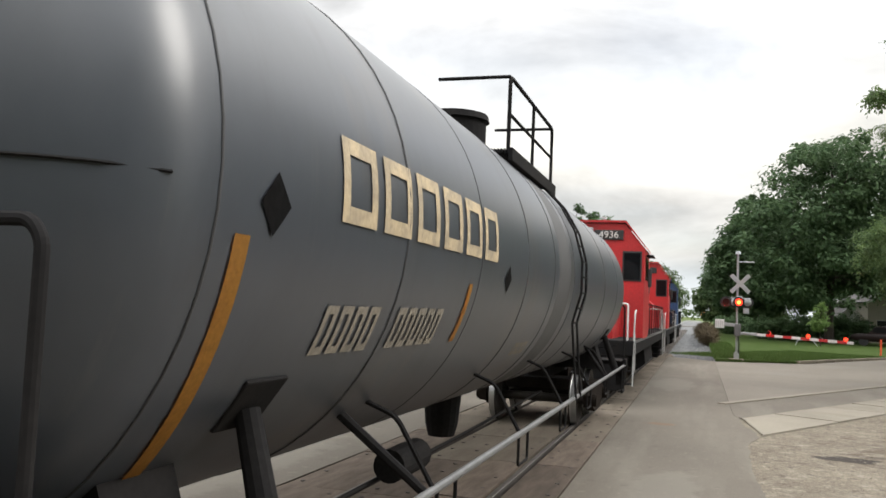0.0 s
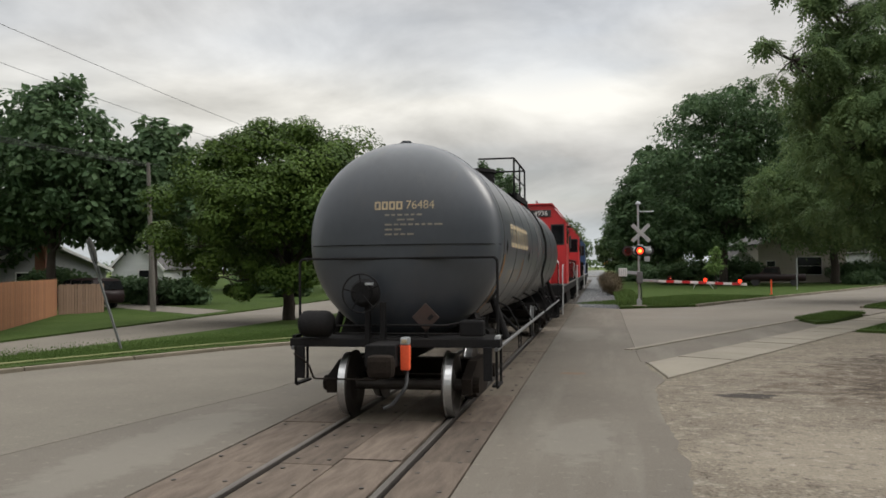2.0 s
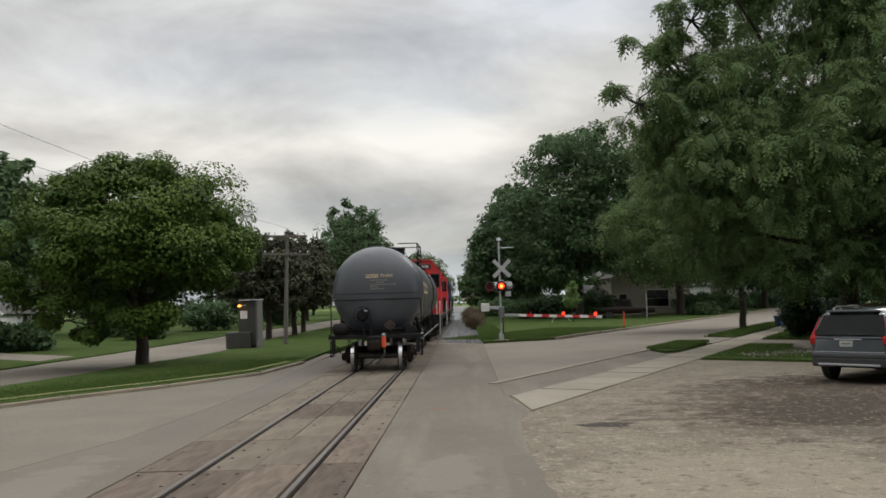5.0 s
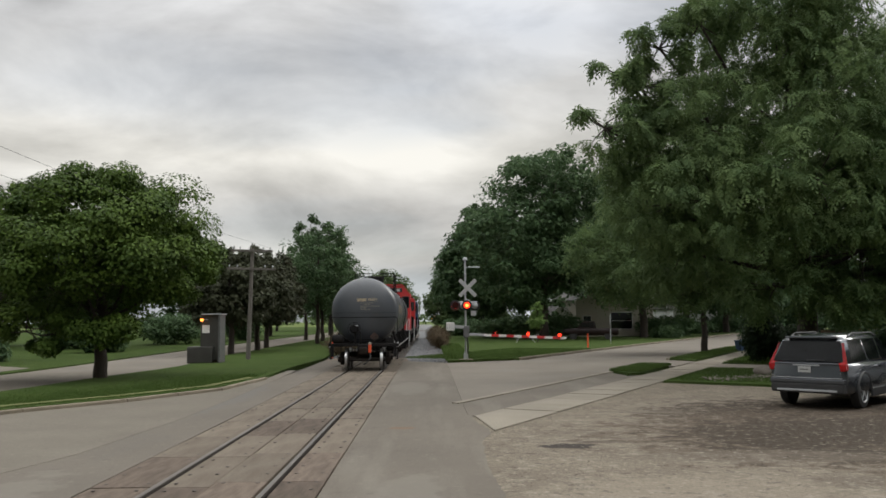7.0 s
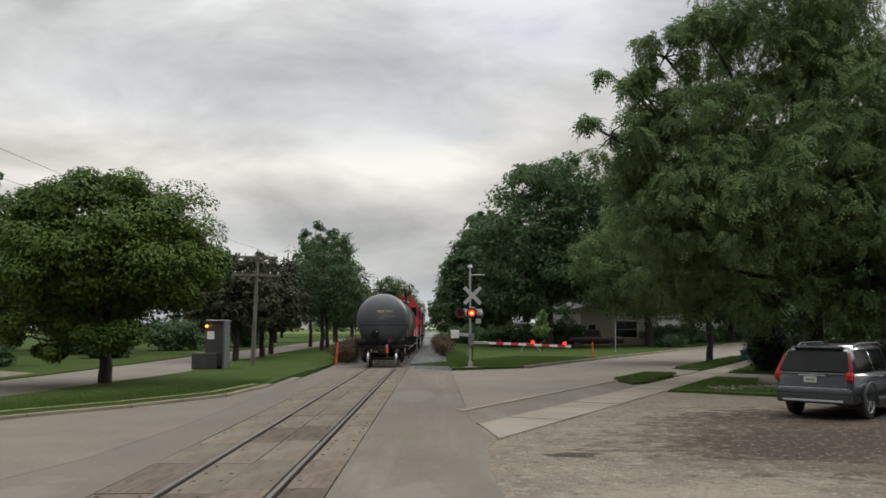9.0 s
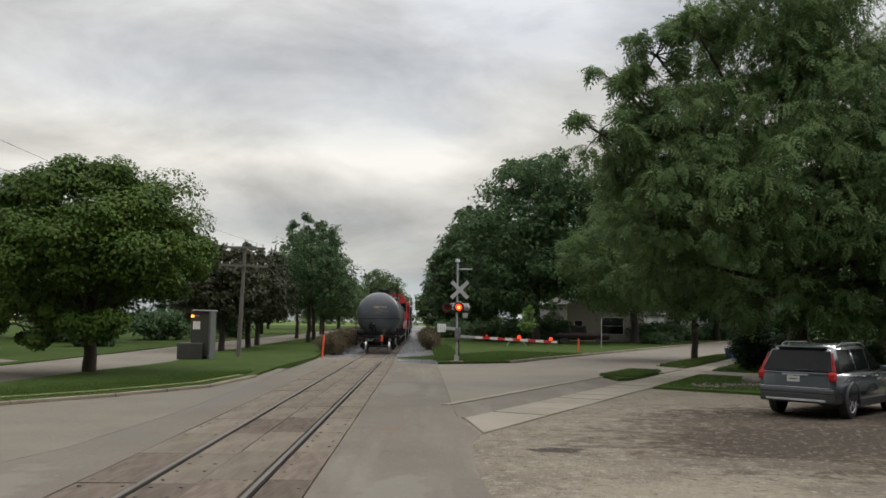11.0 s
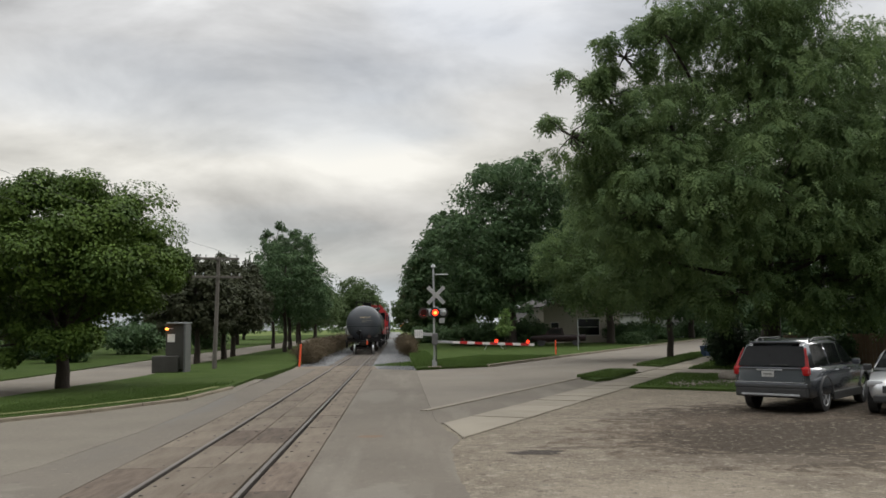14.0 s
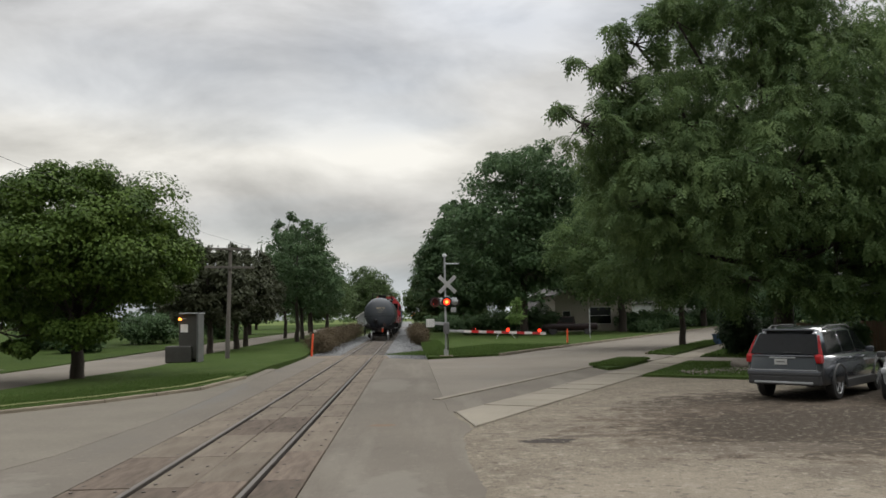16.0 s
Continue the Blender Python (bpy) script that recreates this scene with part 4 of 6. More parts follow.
    # top: manway dome, platform and rails
    part("manway", lathe([(0.0, 0.42), (0.36, 0.40), (0.40, 0.36), (0.40, -0.2)], pose(0, 8.25, TZ + TR, 0, 0, 0), 28), M_BLACK, tank, "black manway dome")
    part("manway_lid", lathe([(0.0, 0.12), (0.42, 0.08), (0.44, 0.0), (0.0, 0.0)], pose(0, 8.25, TZ + TR + 0.36), 28), M_BLACK, tank)
    plat = part("platform", box((0, 8.25, TZ + TR + 0.02), (0.1, 2.6, 0.05)), M_BLACK, root, "black walkway platform with railings")
    for s in (-1, 1):
        gr = bmesh.new()
        for k in range(12):
            add_box(gr, (s * (0.62 + 0.035 * k), 8.25, TZ + 1.22), (0.012, 2.7, 0.045))
        for k in range(8):
            add_box(gr, (s * 0.82, 6.98 + k * 0.36, TZ + 1.215), (0.44, 0.02, 0.05))
        part("grating", gr, M_BLACK, plat)
        part("platform_beam", box((s * 1.04, 8.25, TZ + 1.18), (0.05, 2.72, 0.14), 0.008), M_BLACK, plat)
        top = TZ + 2.02
        part("railing", tube([(s * 1.0, 6.95, TZ + 1.2), (s * 1.0, 6.95, top), (s * 1.0, 9.55, top), (s * 1.0, 9.55, TZ + 1.2)], 0.022), M_BLACK, plat)
        part("railing", tube([(s * 1.0, 6.95, TZ + 1.62), (s * 1.0, 9.55, TZ + 1.62)], 0.018), M_BLACK, plat)
        part("railing_post", tube([(s * 1.0, 8.25, TZ + 1.2), (s * 1.0, 8.25, top)], 0.02), M_BLACK, plat)
        # side ladder with hoops
        lad, rungs = bmesh.new(), []
        for d in (-0.2, 0.2):
            add_tube(lad, [(s * (on_tank(9.3, a).x + 0.05), 9.3 + d, on_tank(9.3, a).z) for a in (1.35, 1.0, 0.6, 0.2, -0.2, -0.6)]
                     + [(s * 1.5, 9.3 + d, 1.0)], 0.016, 6)
        for k in range(10):
            a = 1.2 - 0.2 * k
            q0, q1 = on_tank(9.1, a), on_tank(9.5, a)
            rungs.append(cyl((s * (q0.x + 0.05), q0.y, q0.z), (s * (q1.x + 0.05), q1.y, q1.z), 0.012, n=6))
        ladder = part("ladder", lad, M_BLACK, root)
        for rung in rungs:
            part("rung", rung, M_BLACK, ladder)
    for x in (-1.0, 1.0):
        part("end_railing", tube([(x, 6.95, TZ + 2.02), (x * 0.2, 6.95, TZ + 2.02)], 0.02), M_BLACK, plat)
        part("end_railing", tube([(x, 9.55, TZ + 2.02), (x * 0.2, 9.55, TZ + 2.02)], 0.02), M_BLACK, plat)
    # frame
    for y in (0.5, 16.0):
        part("stub_sill", box((0, y, 0.98), (0.42, 2.7, 0.30), 0.02), M_BLACK, root)
    for e, y in ((-1, 0.88), (1, 15.62)):
        part("saddle", extrude_profile([(-0.95, 1.60), (-1.15, 1.00), (1.15, 1.00), (0.95, 1.60), (0.6, 1.32), (0, 1.22), (-0.6, 1.32)], y - 0.22 - 0.25 * e, y + 0.22 - 0.25 * e), M_BLACK, root)
        for s in (-1, 1):
            part("strut", cyl((s * 1.42, y - 0.58 * e, 1.02), (s * 1.20, y - 0.66 * e, 1.66), 0.07, 0.055), M_BLACK, root)
            part("strut_pad", box((0, 0, 0), (0.03, 0.34, 0.26), 0.01), M_BLACK, root, m=pose(s * 1.20, y - 0.68 * e, 1.69, 0, s * 36, 0))
            part("strut", tube([(s * 1.45, y - 2.4 * e, 0.98), (s * 1.0, y - 2.0 * e, 1.5)], 0.03), M_BLACK, root)
    for s in (-1, 1):
        part("side_pipe", tube([(s * 1.47, -0.2, 1.02), (s * 1.47, 16.7, 1.02)], 0.028, 10), M_PIPE, root, "long grey side pipe")
        for y in (3.3, 5.8, 8.2, 10.7, 13.1):
            part("hanger", tube([(s * 1.47, y, 1.02), (s * 1.25, y - 0.1, 1.45), (s * 1.02, y - 0.15, 1.55)], 0.018, 6), M_BLACK, root)
            part("step_hanger", tube([(s * 1.40, y + 0.3, 1.0), (s * 1.40, y + 0.3, 0.68), (s * 1.40, y + 0.72, 0.68), (s * 1.40, y + 0.72, 1.0)], 0.014, 6), M_BLACK, root)
    part("outlet_valve", lathe([(0.0, 0.55), (0.16, 0.55), (0.2, 0.7), (0.24, 1.15)], pose(0, 8.25, 0), 16), M_BLACK, root)
    part("brake_rod", tube([(0.4, 2.6, 0.62), (0.4, 7.8, 0.66), (0.2, 13.8, 0.62)], 0.02, 6), M_BLACK, root)
    part("brake_cylinder", cyl((0.55, 5.0, 0.78), (0.55, 5.7, 0.78), 0.14, n=16), M_BLACK, root)
    for e in (-1, 1):
        def Y(y):
            return y + 0.28 if e < 0 else 16.22 - y

        def W(y):
            return y + 0.53 if e < 0 else 15.97 - y
        part("end_sill", box((0, W(-0.56), 1.095), (3.04, 0.28, 0.12), 0.015), M_BLACK, root)
        part("end_deck", box((0, W(-0.15), 1.14), (2.9, 0.7, 0.025)), M_BLACK, root)
        part("end_handrail", tube([(-1.46, W(-0.44), 1.1), (-1.46, W(-0.44), 2.24), (-1.42, W(-0.44), 2.29), (1.42, W(-0.44), 2.29), (1.46, W(-0.44), 2.24), (1.46, W(-0.44), 1.1)], 0.019, 10), M_BLACK, root)
        part("handrail_bracket", box((0.0, W(-0.26), 2.32), (0.06, 0.34, 0.16), 0.012), M_BLACK, root)
        for s in (-1, 1):
            part("stirrup", tube([(s * 1.46, W(-0.62), 1.05), (s * 1.46, W(-0.62), 0.48), (s * 1.46, W(-0.14), 0.48), (s * 1.46, W(-0.14), 1.05)], 0.02, 6), M_BLACK, root)
            part("stirrup_step", box((s * 1.44, W(-0.38), 0.50), (0.10, 0.46, 0.03), 0.006), M_BLACK, root)
            part("corner_post", box((s * 1.35, W(-0.72), 0.82), (0.12, 0.06, 0.46), 0.01), M_BLACK, root)
        part("coupler", box((0.0, Y(-0.95), 0.86), (0.22, 0.62, 0.24), 0.05), M_TRUCK, root)
        part("coupler_head", box((0.04, Y(-1.22), 0.86), (0.36, 0.24, 0.30), 0.08), M_TRUCK, root)
        part("striker", box((0, Y(-0.72), 0.90), (0.5, 0.16, 0.42), 0.04), M_TRUCK, root)
        part("cut_lever", tube([(-1.42, W(-0.80), 0.95), (-1.2, W(-0.80), 0.80), (-1.12, W(-0.82), 0.60), (-0.2, W(-0.9), 0.60), (0.0, W(-1.05), 0.72)], 0.014, 6), M_TRUCK, root)
        part("air_hose", tube([(0.30, Y(-0.85), 0.78), (0.34, Y(-1.02), 0.58), (0.16, Y(-1.12), 0.34), (0.05, Y(-1.16), 0.30)], 0.026, 8), M_PLASTIC, root)
        part("crossover_pipe", tube([(-1.3, Y(-0.3), 1.32), (0.2, Y(-0.35), 1.34), (0.75, Y(-0.4), 1.34), (1.3, Y(-0.3), 1.44)], 0.018, 6), M_BLACK, root)
        part("crossover_pipe", tube([(-0.9, Y(-0.35), 1.22), (1.3, Y(-0.35), 1.22)], 0.016, 6), M_BLACK, root)
    # hand brake, reservoir, placard and marker at the rear end
    before = set(root.children)
    part("brake_post", box((-0.30, -0.62, 1.36), (0.07, 0.12, 0.62), 0.01), M_BLACK, root)
    part("brake_post", box((-0.08, -0.62, 1.36), (0.07, 0.12, 0.62), 0.01), M_BLACK, root)
    part("brake_gear", lathe([(0.0, 0.12), (0.16, 0.10), (0.20, 0.02), (0.20, -0.12), (0.0, -0.12)], pose(-0.34, -0.66, 1.80, 90, 0, 0), 24), M_BLACK, root)
    bw = bmesh.new()
    for k in range(32):
        a, b = 2 * math.pi * k / 32, 2 * math.pi * (k + 1) / 32
        add_cyl(bw, (-0.34 + 0.27 * math.cos(a), -0.82, 1.80 + 0.27 * math.sin(a)), (-0.34 + 0.27 * math.cos(b), -0.82, 1.80 + 0.27 * math.sin(b)), 0.011, n=6)
    for k in range(5):
        a = 2 * math.pi * k / 5 + 0.4
        add_cyl(bw, (-0.34, -0.80, 1.80), (-0.34 + 0.27 * math.cos(a), -0.82, 1.80 + 0.27 * math.sin(a)), 0.011, n=6)
    add_cyl(bw, (-0.34, -0.81, 1.80), (-0.34, -0.78, 1.80), 0.13, n=24)
    part("brake_wheel", bw, M_BLACK, root, "black spoked hand brake wheel")
    part("brake_release", box((-0.22, -0.84, 1.93), (0.12, 0.03, 0.035), 0.008), M_STEEL, root, "pale release handle")
    part("reservoir", lathe([(0.0, -0.26), (0.12, -0.245), (0.18, -0.19), (0.19, -0.14), (0.19, 0.14), (0.18, 0.19), (0.12, 0.245), (0.0, 0.26)], pose(-1.13, -0.40, 1.36, 0, 90, 0), 24), M_BLACK, root, "black air reservoir", smooth=True)
    pl = part("placard", box((0, 0, 0), (0.285, 0.02, 0.285), 0.006), M_PLACARD, root, "rust-brown diamond placard", m=pose(0.45, -0.30, 1.45, 0, 45, 0))
    part("placard_mark", box((0.05, -0.012, 0.05), (0.05, 0.008, 0.09)), M_BLACK, pl)
    part("placard_post", box((0.45, -0.27, 1.24), (0.05, 0.04, 0.26)), M_BLACK, root)
    eo = part("end_marker", box((0.30, -0.92, 0.95), (0.125, 0.12, 0.34), 0.02), M_ORANGE, root, "bright orange end-of-train box")
    part("marker_top", box((0.30, -0.92, 1.17), (0.12, 0.13, 0.10), 0.02), M_STEEL, eo, "grey cap with a pale label")
    part("marker_label", box((0.30, -0.995, 1.17), (0.07, 0.008, 0.05)), M_LETTER, eo)
    part("valve_box", box((1.12, -0.32, 1.30), (0.34, 0.22, 0.22), 0.03), M_BLACK, root)
    for s in (-1, 1):
        part("sill_bracket", box((s * 1.47, -0.30, 1.10), (0.06, 0.22, 0.2), 0.01), M_STEEL if s > 0 else M_BLACK, root)
    for ob in set(root.children) - before:
        ob.location.y += 0.28
        if ob.name.startswith("brake"):
            ob.location.x, ob.location.y = ob.location.x - 0.06, ob.location.y + 0.2
    for y in (1.2, 15.3):
        truck_frame(root, y, 1.76)
        wheelset(root, y - 0.88)
        wheelset(root, y + 0.88)
    return root


def octagon(hw, z0, zs, zt, tw):
    return [(-hw, z0), (hw, z0), (hw, zs), (tw, zt), (-tw, zt), (-hw, zs)]


def locomotive(y0, paint, label, number, stripe):
    """A four-axle road switcher, its short hood and cab towards the rear of the train. y from its rear coupler."""
    root = thing("locomotive", label, "locomotive", pose(0, 0.84 + y0, 0.02))
    R = 0.51
    part("frame", box((0, 9.0, 1.30), (3.0, 16.8, 0.36), 0.03), M_BLACK, root)
    part("sill_stripe", box((1.507, 9.0, 1.44), (0.01, 16.6, 0.07)), stripe, root)
    part("fuel_tank", extrude_profile([(-1.35, 1.1), (-1.4, 0.6), (-1.1, 0.35), (1.1, 0.35), (1.4, 0.6), (1.35, 1.1)], 7.0, 11.0), M_BLACK, root)
    for y in (3.3, 14.7):
        truck_frame(root, y, 2.74, R)
        wheelset(root, y - 1.37, R)
        wheelset(root, y + 1.37, R)
    for e in (0, 1):
        def Y(y):
            return y if not e else 18.0 - y
        part("coupler", box((0, Y(0.28), 0.86), (0.26, 0.62, 0.28), 0.05), M_TRUCK, root)
        part("pilot", extrude_profile([(-1.4, 1.2), (-1.3, 0.3), (1.3, 0.3), (1.4, 1.2)], min(Y(0.62), Y(0.74)), max(Y(0.62), Y(0.74))), M_BLACK, root)
        for s in (-1, 1):
            for k in range(3):
                part("step", box((s * 1.3, Y(0.86 + 0.06 * k), 0.45 + 0.3 * k), (0.36, 0.26, 0.03), 0.006), M_BLACK, root)
            part("step_rail", tube([(s * 1.5, Y(0.62), 0.42), (s * 1.5, Y(0.70), 1.35), (s * 1.5, Y(0.95), 2.1), (s * 1.5, Y(1.2), 2.2)], 0.019, 8), M_CROSSBUCK, root, "white grab rail")
            part("step_rail", tube([(s * 1.5, Y(1.12), 0.75), (s * 1.5, Y(1.12), 1.35), (s * 1.46, Y(1.3), 1.9)], 0.016, 8), M_CROSSBUCK, root)
        part("end_rail", tube([(-1.35, Y(0.72), 1.46), (-1.35, Y(0.72), 2.35), (-0.35, Y(0.72), 2.35), (-0.35, Y(0.72), 1.46)], 0.022, 8), M_WHITE, root)
        part("end_rail", tube([(0.35, Y(0.72), 1.46), (0.35, Y(0.72), 2.35), (1.35, Y(0.72), 2.35), (1.35, Y(0.72), 1.46)], 0.022, 8), M_WHITE, root)
    part("short_hood", extrude_profile(octagon(0.92, 1.46, 2.55, 2.80, 0.62), 1.6, 3.6), paint, root)
    cab = part("cab", extrude_profile(octagon(1.52, 1.46, 3.90, 4.56, 0.98), 3.6, 5.8), paint, root, "cab with chamfered roof")
    part("cab_roof", extrude_profile([(-1.56, 3.89), (-1.0, 4.58), (1.0, 4.58), (1.56, 3.89), (1.54, 3.95), (1.01, 4.64), (-1.01, 4.64), (-1.54, 3.95)], 3.52, 5.86), paint, cab)
    for s in (-1, 1):
        part("windscreen", box((s * 1.19, 3.588, 3.40), (0.44, 0.03, 0.74), 0.02), M_WINDOW, cab, "dark front window")
        part("window_seal", box((s * 1.19, 3.594, 3.40), (0.52, 0.02, 0.82), 0.02), M_PLASTIC, cab)
        part("side_window", box((s * 1.522, 4.7, 3.36), (0.02, 1.1, 0.62), 0.008), M_WINDOW, cab)
        nb = part("number_board", box((s * 0.55, 3.578, 4.24), (0.80, 0.05, 0.28), 0.02), M_PLASTIC, cab, "black number board with white digits")
        bm = text_mesh(number, 0.27, 0.004)
        bmesh.ops.transform(bm, matrix=pose(s * 0.55, 3.548, 4.24, 90, 0, 0), verts=bm.verts[:])
        part("digits", bm, M_WHITE, nb)
        part("sun_visor", box((s * 1.62, 4.7, 3.74), (0.2, 1.2, 0.02)), M_BLACK, cab)
        part("mirror", box((s * 1.66, 3.8, 3.1), (0.10, 0.06, 0.5), 0.02), M_PLASTIC, cab)
    part("headlight", box((0, 3.56, 4.30), (0.26, 0.08, 0.30), 0.05), M_STEEL, cab)
    part("door", box((-0.72, 3.59, 2.5), (0.5, 0.02, 1.9), 0.01), paint, cab)
    hood = part("long_hood", extrude_profile(octagon(0.92, 1.46, 4.1, 4.42, 0.66), 5.86, 16.9), paint, root)
    for k in range(8):
        part("hood_door", box((0.926, 7.0 + 1.1 * k, 2.6), (0.014, 0.98, 1.9), 0.004), paint, hood)
        part("door_latch", box((0.94, 7.4 + 1.1 * k, 2.6), (0.02, 0.04, 0.12)), M_BLACK, hood)
    part("air_intake", box((0.93, 6.4, 3.55), (0.03, 0.9, 0.6), 0.01), M_PLASTIC, hood)
    part("radiator_grille", box((0.93, 15.4, 3.4), (0.03, 2.2, 0.8), 0.01), M_PLASTIC, hood)
    for y in (8.6, 13.2, 14.6, 16.0):
        part("roof_fan", lathe([(0.0, 0.16), (0.5, 0.16), (0.58, 0.12), (0.58, -0.02)], pose(0, y, 4.42), 24), M_BLACK, hood)
    part("exhaust", box((0, 10.6, 4.5), (0.5, 0.8, 0.24), 0.05), M_BLACK, hood)
    part("horn", tube([(0.3, 5.0, 4.6), (0.3, 5.0, 4.78), (0.3, 4.5, 4.80)], 0.04), M_STEEL, cab)
    for s in (-1, 1):
        part("walkway_rail", tube([(s * 1.48, 5.9, 2.42), (s * 1.48, 17.0, 2.42)], 0.02, 6), M_BLACK, root)
        for k in range(9):
            part("rail_post", tube([(s * 1.48, 6.0 + 1.36 * k, 1.46), (s * 1.48, 6.0 + 1.36 * k, 2.42)], 0.018, 6), M_BLACK, root)
    part("battery_box", box((1.2, 6.6, 1.85), (0.5, 1.4, 0.75), 0.03), paint, root)
    part("battery_box", box((-1.2, 6.6, 1.85), (0.5, 1.4, 0.75), 0.03), paint, root)
    return root


# ---- build ----
ground_sheet()
paving()
lawns()
rails()
kerbs()
the_tank_car = tank_car()
engines = [locomotive(17.9, M_REDLOCO, "red diesel locomotive with white grab rails and black number boards", "4936", M_DULL),
           locomotive(36.2, M_REDLOCO, "second red diesel locomotive coupled ahead, partly hidden", "", M_DULL),
           locomotive(54.5, M_BLUELOCO, "dark blue diesel locomotive at the head of the train", "", M_STEEL)]


# ---- crossing signal ----
flashers = []


def lamp_head(parent, x, y, z, facing, phase=None):
    """A round railway flasher: black disc, hood, and a lens with a lit and an unlit face."""
    s = -1 if facing else 1
    disc = part("background_disc", lathe([(0.0, 0.015), (0.27, 0.015), (0.27, -0.015), (0.0, -0.015)], pose(x, y, z, 90, 0, 0), 28), M_PLASTIC, parent, "black background disc")
    part("housing", lathe([(0.0, 0.20), (0.12, 0.17), (0.17, 0.08), (0.18, 0.0)], pose(x, y - s * 0.02, z, 90 if facing is False else -90, 0, 0), 20), M_STEEL, disc, "silver lamp housing", smooth=True)
    bm = bmesh.new()
    ring0, ring1 = [], []
    for k in range(15):
        a = math.pi * (-0.15 + 1.3 * k / 14)
        ring0.append(bm.verts.new((x + 0.19 * math.cos(a), y + s * 0.015, z + 0.19 * math.sin(a))))
        d = 0.28 if 2 < k < 12 else 0.16
        ring1.append(bm.verts.new((x + 0.185 * math.cos(a), y + s * d, z + 0.185 * math.sin(a))))
    for k in range(14):
        bm.faces.new((ring0[k], ring0[k + 1], ring1[k + 1], ring1[k]))
    bmesh.ops.solidify(bm, geom=bm.faces[:], thickness=0.006)
    part("hood", bm, M_PLASTIC, disc)
    if facing:
        bm = bmesh.new()
        add_cyl(bm, (0, -0.014, 0), (0, 0.0, 0), 0.165, n=28)
        add_cyl(bm, (0, -0.019, -0.01), (0, -0.012, -0.01), 0.09, n=20)
        add_cyl(bm, (0, 0.002, 0), (0, 0.016, 0), 0.165, n=28)
        for f in bm.faces:
            c = f.calc_center_median()
            f.material_index = 2 if c.y > 0.001 else 1 if c.y < -0.0145 else 0
        lens = part("lens", bm, [M_LAMP_ON, M_LAMP_CORE, M_LAMP_OFF], parent, "round red flasher lens", m=pose(x, y - 0.13, z))
        if phase is not None:
            flashers.append((lens, (x, y - 0.13, z), phase))
        return lens


def crossing_signal():
    bx, by = 4.76, 44.0
    root = thing("crossing_signal", "galvanised railroad crossing signal mast with red flashers and crossbuck", "crossing signal", pose(0, 0, 0.085))
    part("base", box((bx, by, 0.14), (0.24, 0.24, 0.42), 0.02), M_STEEL, root)
    part("foundation", box((bx, by, -0.05), (0.7, 0.7, 0.16), 0.02), M_KERB, root)
    part("mast", lathe([(0.0, 5.30), (0.052, 5.30), (0.052, 0.3), (0.075, 0.0)], pose(bx, by, 0), 16), M_STEEL, root, "silver tubular mast")
    part("bell", lathe([(0.0, 0.16), (0.10, 0.13), (0.14, 0.0), (0.0, 0.0)], pose(bx, by, 5.25), 20), M_STEEL, root)
    part("top_arm", tube([(bx, by, 4.86), (bx + 0.78, by - 0.05, 4.86)], 0.03), M_STEEL, root)
    # crossbuck
    for a, nm in ((45, "crossbuck_blade"), (-45, "crossbuck_blade")):
        bl = part(nm, box((0, 0, 0), (1.22, 0.012, 0.20), 0.004), M_CROSSBUCK, root, "white reflective blade", m=pose(bx + 0.12, by - 0.12 - (0.012 if a > 0 else 0), 3.76, 0, a, 0))
        for e in (-1, 1):
            part("blade_mark", box((e * 0.36, -0.008, 0), (0.30, 0.006, 0.09)), M_STEEL, bl)
    part("light_arm", tube([(bx - 0.62, by - 0.1, 3.02), (bx + 0.62, by + 0.05, 3.02)], 0.035), M_STEEL, root)
    part("junction_box", box((bx + 0.12, by - 0.05, 3.02), (0.22, 0.22, 0.26), 0.03), M_STEEL, root)
    lamp_head(root, bx - 0.55, by - 0.22, 2.84, True, 0.5)
    lamp_head(root, bx + 0.06, by - 0.22, 2.84, True, 0.0)
    lamp_head(root, bx - 0.12, by + 0.22, 2.84, False)
    lamp_head(root, bx + 0.50, by + 0.22, 2.84, False)
    part("sign_plate", box((bx + 0.42, by - 0.1, 2.42), (0.28, 0.01, 0.26), 0.004), M_STEEL, root)
    # gate machine and counterweight
    part("gate_machine", box((bx + 0.02, by - 0.32, 1.46), (0.30, 0.40, 0.60), 0.05), M_PIPE, root, "grey gate machine box")
    part("conduit", tube([(bx + 0.09, by - 0.12, 0.3), (bx + 0.12, by - 0.16, 0.8), (bx + 0.05, by - 0.2, 1.15)], 0.03), M_PLASTIC, root)
    for k in range(2):
        part("counterweight_arm", box((0, 0, 0), (1.15, 0.05, 0.16), 0.01), M_STEEL, root, m=pose(bx - 0.42, by - 0.12 - 0.36 * k, 1.72, 0, 4, 0))
    cw = part("counterweight", box((bx - 0.82, by - 0.3, 1.74), (0.42, 0.5, 0.42), 0.02), M_WHITE, root, "pale slotted counterweights")
    for k in range(4):
        part("slot", box((bx - 0.98 + 0.1 * k, by - 0.553, 1.74), (0.03, 0.008, 0.30)), M_STEEL, cw)
    return root


